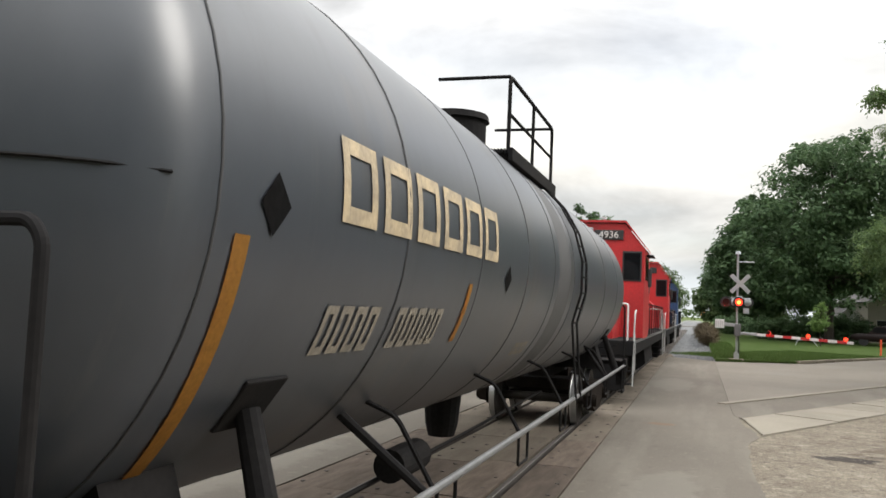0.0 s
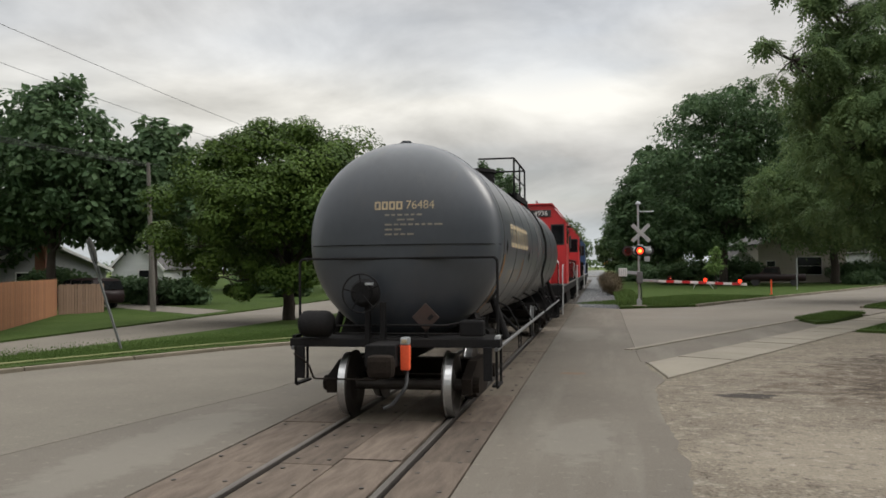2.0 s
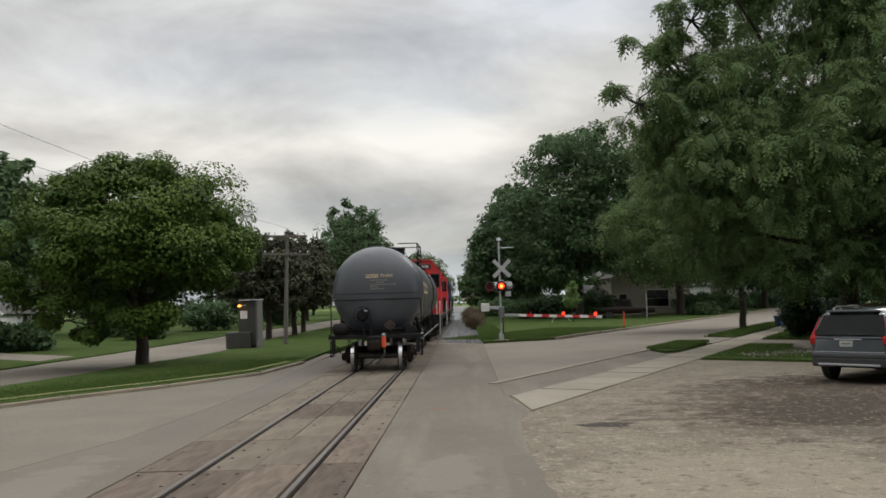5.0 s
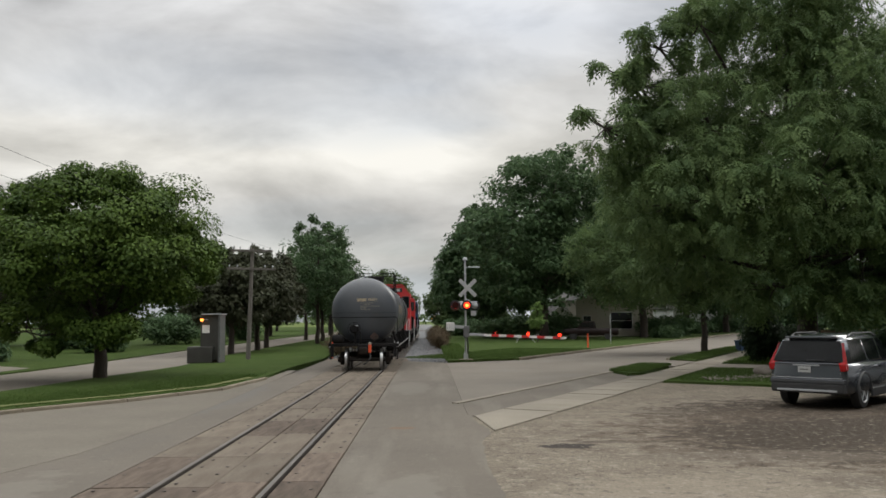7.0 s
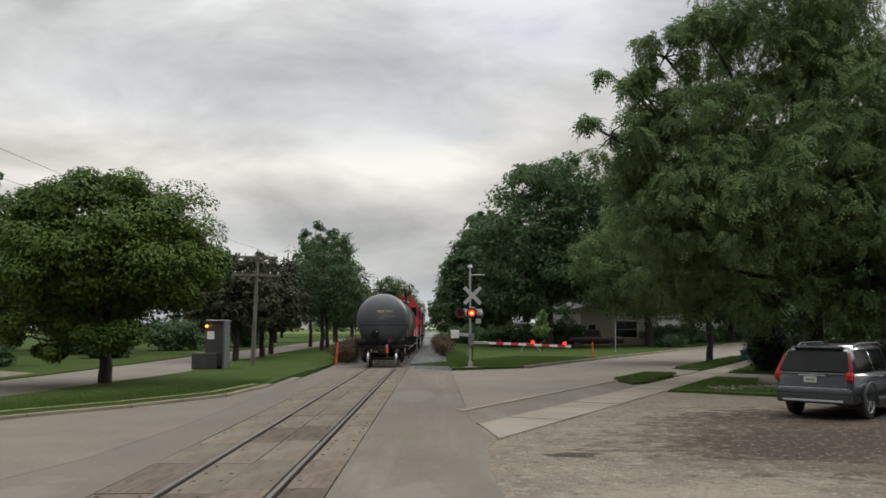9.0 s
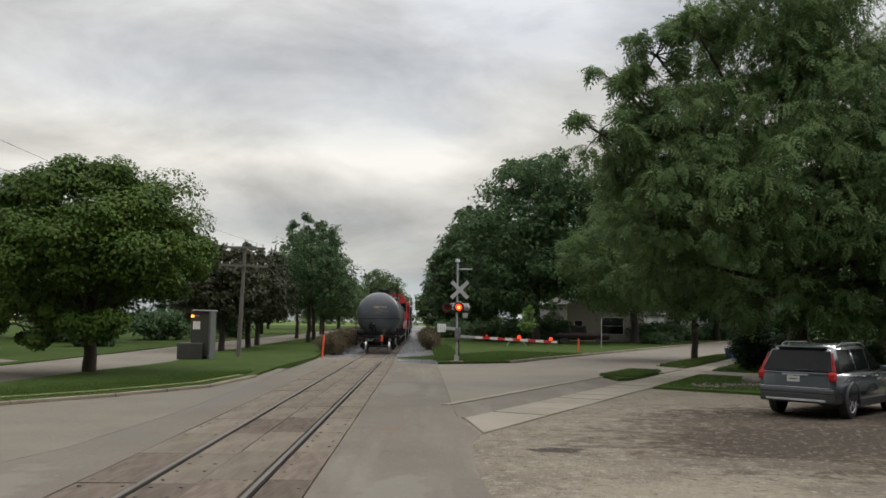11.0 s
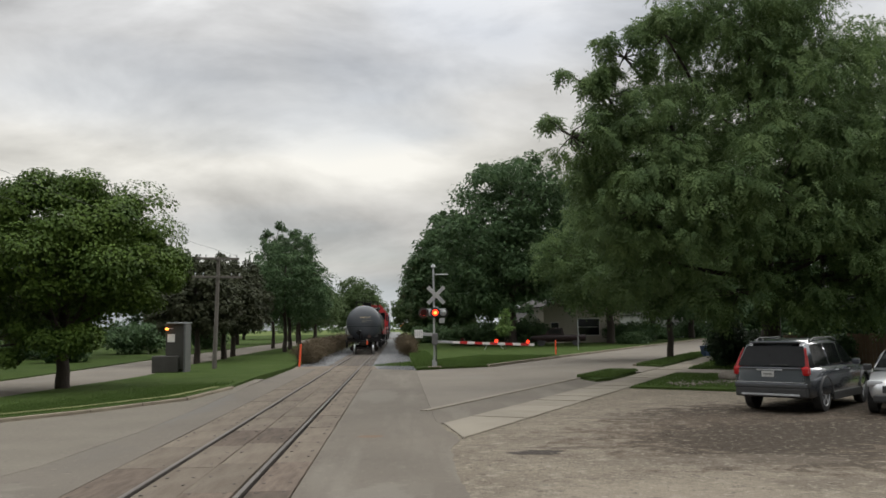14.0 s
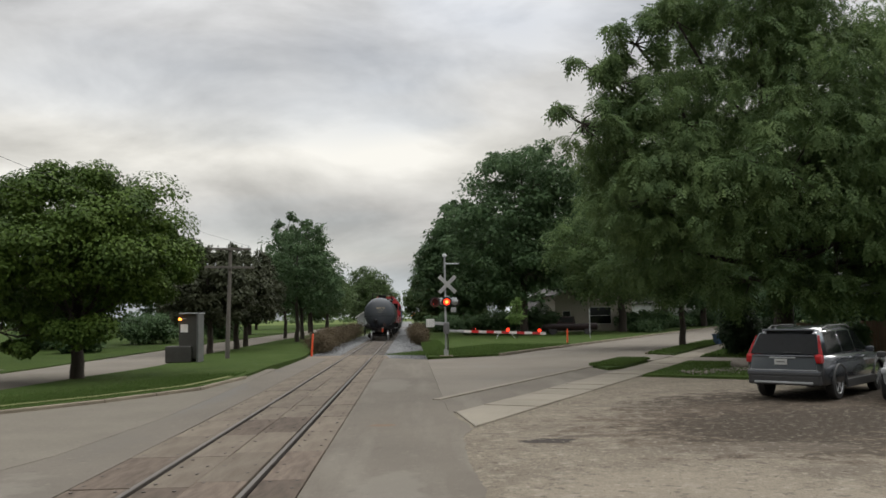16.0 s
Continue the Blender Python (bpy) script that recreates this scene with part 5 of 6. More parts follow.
def gate_arm():
    x0, y0, x1, y1 = 4.95, 43.55, 9.66, 41.5
    ang = math.degrees(math.atan2(y1 - y0, x1 - x0))
    L = math.hypot(x1 - x0, y1 - y0)
    root = thing("gate_arm", "lowered red and white striped crossing gate arm with red lamps", "gate arm", pose(x0, y0, 1.40, 0, 2.0, ang))
    part("bracket", box((0.35, 0, 0), (0.9, 0.10, 0.13), 0.02), M_STEEL, root)
    x, k = 0.80, 0
    while x < L - 0.05:
        w = min(0.405, L - x)
        part("stripe", box((x + w / 2, 0, 0), (w, 0.045, 0.125)), M_RED if k % 2 else M_WHITE, root, "red stripe" if k % 2 else "white stripe")
        x += w
        k += 1
    for u, ph in ((0.265, 0.5), (0.62, 0.0), (0.94, None)):
        px = u * L
        hd = part("lamp_body", box((px, 0.04, 0.13), (0.12, 0.10, 0.14), 0.02), M_PLASTIC, root)
        bm = bmesh.new()
        add_cyl(bm, (0, -0.012, 0), (0, 0, 0), 0.085, n=20)
        add_cyl(bm, (0, 0.002, 0), (0, 0.014, 0), 0.085, n=20)
        for f in bm.faces:
            f.material_index = 1 if f.calc_center_median().y > 0.001 else 0
        lens = part("lamp_lens", bm, [M_LAMP_ON, M_LAMP_OFF], root, "small red lamp", m=pose(px, -0.08, 0.14))
        if ph is not None:
            flashers.append((lens, (px, -0.08, 0.14), ph))
    return root


# ---- vehicles ----
def loft(rings):
    bm = bmesh.new()
    R = [[bm.verts.new(p) for p in ring] for ring in rings]
    n = len(R[0])
    for A, B in zip(R, R[1:]):
        for k in range(n):
            bm.faces.new((A[k], A[(k + 1) % n], B[(k + 1) % n], B[k]))
    bm.faces.new(R[0][::-1])
    bm.faces.new(R[-1])
    bmesh.ops.recalc_face_normals(bm, faces=bm.faces[:])
    return bm


def car(name, label, category, m, paint, roofline, lower, wheels_y, wr=0.37, detail=True, hw=0.97):
    """roofline: (y, z) of the glasshouse, rear to front; lower: (y, half width, bottom, top) sections of the body."""
    root = thing(name, label, category, m)
    rings = []
    for y, w, zb, zt in lower:
        zm = (zb + zt) / 2
        half = [(w * 0.86, zb), (w * 0.97, zb + 0.10), (w, zm), (w * 0.985, zt - 0.10), (w * 0.93, zt)]
        rings.append([(x, y, z) for x, z in half] + [(-x, y, z) for x, z in half[::-1]])
    bm = loft(rings)
    bmesh.ops.bevel(bm, geom=[e for e in bm.edges if e.calc_face_angle(0) > 0.5], offset=0.02, segments=2, affect='EDGES')
    body = part("body", bm, paint, root, "painted lower body", smooth=True)

    def gw(z):
        return hw * 0.93 - (z - 1.05) * 0.30
    bm = bmesh.new()
    left = [bm.verts.new((-gw(z), y, z)) for y, z in roofline]
    right = [bm.verts.new((gw(z), y, z)) for y, z in roofline]
    bm.faces.new(left)
    bm.faces.new(right[::-1])
    n = len(roofline)
    for k in range(n):
        bm.faces.new((left[k], right[k], right[(k + 1) % n], left[(k + 1) % n]))
    bmesh.ops.recalc_face_normals(bm, faces=bm.faces[:])
    bmesh.ops.bevel(bm, geom=bm.edges[:], offset=0.06, segments=3, affect='EDGES')
    part("cabin", bm, paint, root, smooth=True)

    def pane(p, nm="window", lab="dark tinted window"):
        b = bmesh.new()
        f = b.faces.new([b.verts.new(q) for q in p])
        bmesh.ops.solidify(b, geom=[f], thickness=0.012)
        return part(nm, b, M_WINDOW, root, lab)
    (ya, za), (yb, zb) = roofline[0], roofline[1]
    (yf, zf), (yt, zt) = roofline[-1], roofline[-2]

    def on(p, q, u):
        return p[0] + (q[0] - p[0]) * u, p[1] + (q[1] - p[1]) * u
    e = 0.015
    for (p, q), sgn in ((((ya, za), (yb, zb)), -1), (((yf, zf), (yt, zt)), 1)):
        (y0, z0), (y1, z1) = on(p, q, 0.12), on(p, q, 0.88)
        pane([(-gw(z0) + 0.07, y0 + sgn * e, z0), (gw(z0) - 0.07, y0 + sgn * e, z0), (gw(z1) - 0.05, y1 + sgn * e, z1), (-gw(z1) + 0.05, y1 + sgn * e, z1)],
             "rear_window" if sgn < 0 else "windscreen")
    zl, zu = 1.12, max(z for y, z in roofline) - 0.13
    for k, (a, b) in enumerate([(ya + 0.36, 0.46), (0.54, 1.40), (1.48, yf - 0.30)]):
        for s in (-1, 1):
            a2, b2 = (a + 0.16 if k == 0 else a), (b - 0.55 if k == 2 else b)
            pane([(s * (gw(zl) + 0.006), a, zl), (s * (gw(zl) + 0.006), b, zl), (s * (gw(zu) + 0.006), b2, zu), (s * (gw(zu) + 0.006), a2, zu)], "side_window")
    for y in wheels_y:
        for s in (-1, 1):
            x = s * (hw - 0.14)
            wh = part("wheel", lathe([(0.0, 0.10), (wr * 0.62, 0.09), (wr * 0.70, 0.12), (wr * 0.96, 0.10), (wr, 0.05), (wr, -0.09), (wr * 0.7, -0.12), (0.0, -0.10)], pose(x, y, wr, 0, 90 * s, 0), 28), M_TYRE, root, "black tyre")
            rim = bmesh.new()
            add_cyl(rim, (x + s * 0.085, y, wr), (x + s * 0.112, y, wr), wr * 0.17, n=14)
            for k in range(5):
                a = 2 * math.pi * k / 5
                add_box(rim, (0, 0, 0), (0.02, wr * 0.10, wr * 0.52), Matrix.Translation((x + s * 0.10, y, wr)) @ Matrix.Rotation(a, 4, 'X') @ Matrix.Translation((0, 0, wr * 0.34)))
            for k in range(24):
                a, b = 2 * math.pi * k / 24, 2 * math.pi * (k + 1) / 24
                add_cyl(rim, (x + s * 0.10, y + wr * 0.63 * math.cos(a), wr + wr * 0.63 * math.sin(a)), (x + s * 0.10, y + wr * 0.63 * math.cos(b), wr + wr * 0.63 * math.sin(b)), 0.016, n=5)
            part("rim", rim, M_STEEL, wh)
            arch = bmesh.new()
            for k in range(16):
                a, b = math.pi * (k / 16), math.pi * ((k + 1) / 16)
                r = wr + 0.06
                add_cyl(arch, (s * hw * 0.985, y + r * math.cos(a), wr + r * math.sin(a)), (s * hw * 0.985, y + r * math.cos(b), wr + r * math.sin(b)), 0.035, n=6)
            part("wheel_arch", arch, M_PLASTIC, root)
    if not detail:
        yn = lower[-1][0]
        part("grille", box((0, yn - 0.01, 0.60), (hw * 1.05, 0.08, 0.17), 0.02), M_PLASTIC, root, "black grille")
        part("front_bumper", box((0, yn - 0.10, 0.38), (hw * 1.5, 0.24, 0.17), 0.04), M_PLASTIC, root, "dark lower bumper")
        for s in (-1, 1):
            part("headlamp", box((s * hw * 0.70, yn - 0.16, 0.72), (0.34, 0.26, 0.15), 0.05), M_STEEL, root, "clear headlamp")
            part("mirror", box((s * (hw + 0.09), yf - 0.35, zf + 0.06), (0.20, 0.11, 0.15), 0.04), M_PLASTIC, root, "black door mirror")
    if detail:
        yr = lower[0][0]
        part("rear_bumper", box((0, yr + 0.05, 0.50), (1.72, 0.22, 0.24), 0.05), M_PLASTIC, root)
        part("bumper_trim", box((0, yr - 0.065, 0.44), (1.40, 0.03, 0.05), 0.01), M_STEEL, root, "bright bumper trim")
        part("bumper_band", box((0, yr - 0.02, 0.66), (1.74, 0.10, 0.12), 0.03), paint, root)
        part("trim_line", box((0, yr - 0.03, 0.735), (1.60, 0.09, 0.018), 0.004), M_STEEL, root)
        part("tailgate", box((0, 0, 0), (1.56, 0.07, 0.34), 0.03), paint, root, m=pose(0, yr - 0.0, 0.90, -7, 0, 0))
        part("tailgate_lip", box((0, yr + 0.005, 1.065), (1.50, 0.10, 0.05), 0.02), paint, root)
        pl = part("number_plate", box((-0.04, yr - 0.045, 0.93), (0.30, 0.02, 0.14), 0.005), M_CROSSBUCK, root, "white plate")
        part("plate_bar", box((-0.04, yr - 0.058, 0.93), (0.20, 0.006, 0.03)), M_DULL, pl)
        part("badge_bar", box((0, yr - 0.045, 1.03), (0.62, 0.012, 0.03), 0.004), M_STEEL, root)
        for s in (-1, 1):
            part("tail_lamp", box((s * 0.82, yr + 0.07, 1.0), (0.18, 0.20, 0.22), 0.06), M_TAIL, root, "red tail lamp")
            b = bmesh.new()
            q = [(gw(1.05) + 0.02, ya - 0.02, 1.05), (gw(1.05) - 0.075, ya - 0.03, 1.05), (gw(1.55) - 0.025, ya + (yb - ya) * 0.72 - 0.03, 1.55), (gw(1.55) + 0.015, ya + (yb - ya) * 0.72, 1.55)]
            f = b.faces.new([b.verts.new((s * x, y, z)) for x, y, z in q])
            bmesh.ops.solidify(b, geom=[f], thickness=0.03)
            part("tail_lamp_upper", b, M_TAIL, root, "tall red pillar lamp")
            part("roof_rail", tube([(s * (gw(1.74) - 0.02), -0.15, 1.70), (s * (gw(1.74) - 0.02), 0.1, 1.775), (s * (gw(1.74) - 0.02), 1.45, 1.775), (s * (gw(1.74) - 0.02), 1.7, 1.69)], 0.014), M_DULL, root)
            part("mirror", box((s * 1.06, 2.02, 1.14), (0.20, 0.12, 0.15), 0.04), paint, root)
            part("door_handle", box((s * 0.985, 0.75, 0.98), (0.03, 0.18, 0.03), 0.008), M_STEEL, root)
            part("door_handle", box((s * 0.985, 1.65, 0.97), (0.03, 0.18, 0.03), 0.008), M_STEEL, root)
            part("sill_trim", box((s * 0.965, 1.49, 0.36), (0.06, 2.1, 0.20), 0.02), M_PLASTIC, root)
            part("headlamp", box((s * 0.74, lower[-1][0] - 0.12, 0.80), (0.36, 0.22, 0.13), 0.04), M_STEEL, root)
        part("spoiler", box((0, yb - 0.02, zb + 0.02), (1.22, 0.20, 0.05), 0.02), paint, root)
        part("wiper", box((0.18, ya + 0.02, 1.14), (0.42, 0.02, 0.02), 0.004), M_PLASTIC, root)
    return root


SUV_ROOF = [(-0.92, 1.04), (-0.58, 1.66), (0.05, 1.745), (0.9, 1.76), (1.6, 1.70), (2.62, 1.06)]
SUV_LOW = [(-0.98, 0.82, 0.45, 1.02), (-0.86, 0.93, 0.36, 1.08), (0.0, 0.98, 0.30, 1.09), (1.5, 0.98, 0.27, 1.08), (2.6, 0.97, 0.28, 1.05), (3.4, 0.94, 0.30, 0.98), (3.84, 0.84, 0.36, 0.86), (3.95, 0.66, 0.45, 0.76)]


def vehicles():
    car("suv", "metallic grey SUV with tall red tail lamps parked on the lot", "car", pose(12.53, 20.46, 0.0, 0, 0, -46), M_CARGREY, SUV_ROOF, SUV_LOW, (0.0, 2.98), 0.39)
    car("hatchback", "silver car parked behind the grey SUV, mostly out of view", "car", pose(16.4, 20.9, 0.0, 0, 0, 140.3), M_CARSILVER,
        [(-0.75, 0.95), (-0.4, 1.42), (0.3, 1.50), (1.2, 1.48), (2.3, 0.98)], [(-0.85, 0.75, 0.4, 0.92), (-0.7, 0.86, 0.32, 0.98), (1.2, 0.9, 0.24, 0.98), (2.5, 0.88, 0.26, 0.94), (3.2, 0.76, 0.34, 0.78), (3.3, 0.6, 0.42, 0.7)], (0, 2.6), 0.33, False, 0.9)
    car("minivan", "dark parked minivan in a driveway", "car", pose(-24.4, 41.5, 0.06, 0, 0, 70), M_CARDARK,
        [(-0.95, 1.0), (-0.8, 1.62), (0.2, 1.72), (1.6, 1.66), (2.8, 1.0)], [(-1.0, 0.84, 0.4, 1.0), (-0.85, 0.94, 0.32, 1.04), (1.4, 0.97, 0.26, 1.05), (3.0, 0.93, 0.3, 0.96), (3.7, 0.7, 0.4, 0.75)], (0, 2.9), 0.34, False)
    # pickup truck
    p = thing("pickup_truck", "dark maroon pickup truck parked before the tan house", "pickup truck", pose(21.0, 84.5, 0.09, 0, 0, 78))
    rings = []
    for y, w, zb, zt in [(-1.0, 0.9, 0.5, 1.05), (-0.9, 0.97, 0.45, 1.10), (1.2, 0.98, 0.42, 1.10), (3.0, 0.98, 0.42, 1.12), (4.2, 0.95, 0.45, 1.08), (4.6, 0.85, 0.5, 0.95)]:
        h = [(w * 0.9, zb), (w, zb + 0.15), (w, zt - 0.1), (w * 0.95, zt)]
        rings.append([(x, y, z) for x, z in h] + [(-x, y, z) for x, z in h[::-1]])
    part("body", loft(rings), M_CARDARK, p, smooth=True)
    part("cab", extrude_profile([(1.2, 1.08), (1.35, 1.82), (2.5, 1.84), (3.2, 1.1)], -0.85, 0.85, pose(0, 0, 0, 0, 0, 90)), M_CARDARK, p, m=pose(0, 0, 0))
    for s in (-1, 1):
        part("side_window", box((s * 0.86, 2.1, 1.46), (0.02, 1.3, 0.44), 0.005), M_WINDOW, p)
        for y in (0, 3.5):
            part("wheel", cyl((s * 0.70, y, 0.40), (s * 0.96, y, 0.40), 0.40, n=24), M_TYRE, p)


# ---- buildings, fences, poles ----
def house(name, label, at, turn, w, d, h, rh, siding, wins, category="house"):
    """A gabled house; wins: (face, along, sill height, width, height)."""
    root = thing(name, label, category, pose(*at, 0, 0, turn))
    part("wall", box((0, 0, h / 2), (w, d, h)), siding, root)
    k = 0
    while k * 0.2 < h - 0.1:
        part("siding_board", box((0, 0, 0.1 + 0.2 * k), (w + 0.03, d + 0.03, 0.17), 0.0), siding, root)
        k += 1
    gab = extrude_profile([(-w / 2, h), (w / 2, h), (0, h + rh)], -d / 2, d / 2)
    part("gable", gab, siding, root)
    s = math.hypot(w / 2, rh)
    a = math.degrees(math.atan2(rh, w / 2))
    for e in (-1, 1):
        part("roof", box((0, 0, 0), (s + 0.5, d + 0.8, 0.12)), M_ROOF, root, m=pose(e * (w / 4 + 0.1), 0, h + rh / 2 - 0.02, 0, e * a, 0))
        for g in (-1, 1):
            part("bargeboard", box((0, 0, 0), (s + 0.5, 0.05, 0.2)), M_WHITE, root, m=pose(e * (w / 4 + 0.1), g * (d / 2 + 0.42), h + rh / 2 - 0.06, 0, e * a, 0))
    for face, u, z, ww, hh in wins:
        m = pose(u, -d / 2 - 0.02, z + hh / 2) if face == "s" else pose(-w / 2 - 0.02, u, z + hh / 2, 0, 0, -90) if face == "w" else pose(w / 2 + 0.02, u, z + hh / 2, 0, 0, 90)
        fr = part("window", box((0, 0, 0), (ww + 0.16, 0.06, hh + 0.16), 0.01), M_WHITE, root, m=m)
        part("pane", box((0, -0.03, 0), (ww, 0.03, hh)), M_WINDOW, fr)
        part("glazing_bar", box((0, -0.05, 0), (ww, 0.02, 0.04)), M_WHITE, fr)
    return root


def fence(name, label, pts, h, material, z=0.06):
    root = thing(name, label, "fence", pose(0, 0, z))
    meshes = [mesh_of(box((0, 0, h * q / 2), (0.135, 0.02, h * q), 0.004), "board", material) for q in (1.0, 0.99, 1.01)]
    for (ax, ay), (bx, by) in zip(pts, pts[1:]):
        d = math.hypot(bx - ax, by - ay)
        ang = math.degrees(math.atan2(by - ay, bx - ax))
        n = int(d / 0.145)
        for k in range(n):
            u = (k + 0.5) / n
            ob = new("board", meshes[k % 3])
            ob.parent = root
            ob.matrix_basis = pose(ax + (bx - ax) * u, ay + (by - ay) * u, 0, 0, random.uniform(-0.4, 0.4), ang)
        for zz in (0.35, h - 0.35):
            part("fence_rail", box((0, 0.03, 0), (d, 0.04, 0.09)), material, root, m=pose((ax + bx) / 2, (ay + by) / 2, zz, 0, 0, ang))
        for k in range(int(d / 2.4) + 1):
            u = min(1, k * 2.4 / d)
            part("fence_post", box((0, 0.06, h / 2), (0.09, 0.09, h)), material, root, m=pose(ax + (bx - ax) * u, ay + (by - ay) * u, 0, 0, 0, ang))
    return root


def street_things():
    house("tan_house", "tan sided house half hidden by trees", (24.0, 103, 0.08), 8, 9.5, 10, 4.4, 2.4, M_SIDING_TAN, [("s", 0.8, 0.9, 2.6, 1.9), ("s", -3.4, 1.2, 0.9, 1.2)])
    house("garage", "small pale garage beside the tan house", (18.2, 103, 0.08), 8, 3.0, 6, 2.5, 1.2, M_SIDING_WHITE, [])
    house("white_house", "white house with a porch across the side road", (41, 128, 0.08), 20, 8, 9, 3.6, 2.4, M_SIDING_WHITE, [("s", -2, 1.0, 1.0, 1.4), ("s", 1.6, 1.0, 1.0, 1.4)])
    house("grey_house", "grey house with white trim behind the large tree", (31.5, 44.5, 0.08), -35, 9, 9, 3.6, 2.6, M_SIDING_GREY, [("s", -2.2, 1.2, 1.1, 1.3), ("s", 1.8, 1.2, 1.1, 1.3), ("w", 0, 1.2, 1.1, 1.3)])
    house("gabled_house", "white gabled house beyond the street", (-34.2, 65, 0.05), 8, 4.2, 9, 2.3, 2.2, M_SIDING_WHITE, [("s", 0.6, 0.9, 0.9, 1.2), ("e", 0, 0.9, 0.9, 1.2)])
    house("low_house", "low grey house behind the wooden fence", (-37.5, 52, 0.05), 60, 9, 7, 2.3, 1.9, M_SIDING_GREY, [("s", -1, 0.9, 1.4, 1.1), ("e", 1.4, 0.9, 1.2, 1.1)])
    ch = thing("chimney", "red brick chimney beside the low house", "chimney", pose(-33.3, 48.8, 0.0))
    part("stack", box((0, 0, 1.9), (0.8, 0.7, 3.8), 0.02), M_BRICK, ch)
    part("cap", box((0, 0, 3.85), (0.95, 0.85, 0.12), 0.02), M_KERB, ch)
    fence("wooden_fence", "tall orange-brown cedar board fence", [(-14.5, 18.5), (-22.8, 35.6)], 1.72, M_FENCE)
    fence("old_fence", "shorter weathered brown board fence", [(-22.9, 36.0), (-22.0, 38.2)], 1.45, M_FENCE2)
    fence("yard_fence", "brown board fence behind the parked cars", [(19.5, 35.0), (22.6, 37.2), (31, 29.5)], 1.55, M_FENCE2, 0.06)
    # poles of the line beside the track, two crossarms each, and the wires between them
    def line_pole(at, lean, h):
        p = thing("utility_pole", "weathered wooden utility pole with two crossarms", "utility pole", pose(*at, 0, lean, 0), group="poles beside the track")
        part("pole", lathe([(0.0, h), (0.09, h), (0.13, 0.0), (0.13, -0.1)], pose(0, 0, 0), 14), M_POLE, p)
        for z, w in ((h - 0.12, 2.3), (h - 1.12, 2.7)):
            part("crossarm", box((0, -0.16, z), (w, 0.10, 0.12), 0.01), M_POLE, p)
            for k in (-0.44, -0.28, 0.28, 0.44):
                part("insulator", lathe([(0.0, 0.16), (0.03, 0.15), (0.045, 0.08), (0.02, 0.04), (0.02, 0.0)], pose(k * w, -0.16, z + 0.06), 10), M_STEEL, p)
    line_pole((-7.1, 46.0, 0.08), 1.6, 6.1)
    line_pole((-10.0, 14.0, 0.08), 0, 7.1)
    for k in (-0.44, 0.44):
        wv = thing("overhead_wire", "thin black overhead wire", "wire", group="overhead wires")
        a, b = Vector((-10.0 + 2.3 * k, 13.84, 7.2)), Vector((-6.95 + 2.3 * k, 45.84, 6.22))
        part("cable", tube([a.lerp(b, u) - Vector((0, 0, 1.2 * u * (1 - u))) for u in (0, 0.2, 0.4, 0.6, 0.8, 1)], 0.006, 5), M_PLASTIC, wv)
    p2 = thing("tall_pole", "tall grey wooden pole beside the far driveway", "utility pole", pose(-19.5, 38.6, 0.05, 0, -2.0, 0))
    part("pole", lathe([(0.0, 7.6), (0.09, 7.6), (0.15, 0.0), (0.15, -0.1)], pose(0, 0, 0), 14), M_POLE, p2)
    for k, (dx, z0) in enumerate(((-0.9, 9.1), (0.0, 9.1), (0.9, 9.1))):
        wv = thing("overhead_wire", "thin black overhead wire", "wire", group="overhead wires")
        pts = [(-19.6 + dx * 0.5 + (6.5) * (u - 0.0) * -1.2, 38.6 - 60 * u, z0 - 1.6 + 3.0 * u - 1.0 * math.sin(math.pi * u)) for u in (0, 0.15, 0.3, 0.45, 0.6, 0.8, 1.0)]
        part("cable", tube(pts, 0.014, 5), M_PLASTIC, wv)
    # signal cabinet
    c = thing("signal_cabinet", "dark metal equipment cabinet on the verge with amber lamp", "cabinet", pose(-8.65, 42.9, 0.08))
    part("body", box((-0.1, 0, 0.42), (1.3, 1.1, 0.84), 0.06), M_CABINET, c)
    part("tall_body", box((0.35, 0.1, 1.30), (0.95, 0.9, 2.3), 0.03), M_CABINET, c)
    part("side_panel", box((0.86, 0.0, 1.22), (0.10, 1.1, 2.44), 0.02), M_DULL, c, "dull grey side panel")
    part("roof", box((0.45, 0.05, 2.47), (1.0, 1.15, 0.06), 0.015), M_STEEL, c)
    part("notice", box((0.15, -0.36, 1.72), (0.36, 0.02, 0.4)), M_WHITE, c)
    part("lamp_arm", tube([(0.3, -0.3, 2.2), (0.0, -0.5, 2.2)], 0.02), M_STEEL, c)
    part("amber_lamp", lathe([(0.0, 0.09), (0.07, 0.06), (0.09, -0.02), (0.0, -0.05)], pose(-0.02, -0.52, 2.16), 16), M_AMBER, c, "small lit amber lamp")
    # orange posts, thin sign post, sapling, bin
    for x, y, tilt, h in ((-2.95, 49.6, 4, 1.32), (14.3, 60.3, 0, 1.05)):
        q = thing("marker_post", "bright orange plastic marker post", "marker post", pose(x, y, 0.06 if x > 0 else -0.02, 0, tilt, 0), group="orange marker posts")
        part("post", lathe([(0.0, h), (0.055, h - 0.02), (0.06, 0.0), (0.06, -0.1)], pose(0, 0, 0), 14), M_ORANGE, q)
    q = thing("sign_post", "thin grey metal sign post on the lawn", "sign post", pose(18.2, 70.6, 0.08))
    part("post", box((0, 0, 1.25), (0.07, 0.05, 2.6), 0.01), M_STEEL, q)
    q = thing("leaning_sign", "grey metal road sign seen from behind on a leaning post", "road sign", pose(-9.45, 19.7, 0.1, 0, -19, 0))
    part("post", box((0, 0, 1.5), (0.06, 0.045, 3.1), 0.008), M_DULL, q)
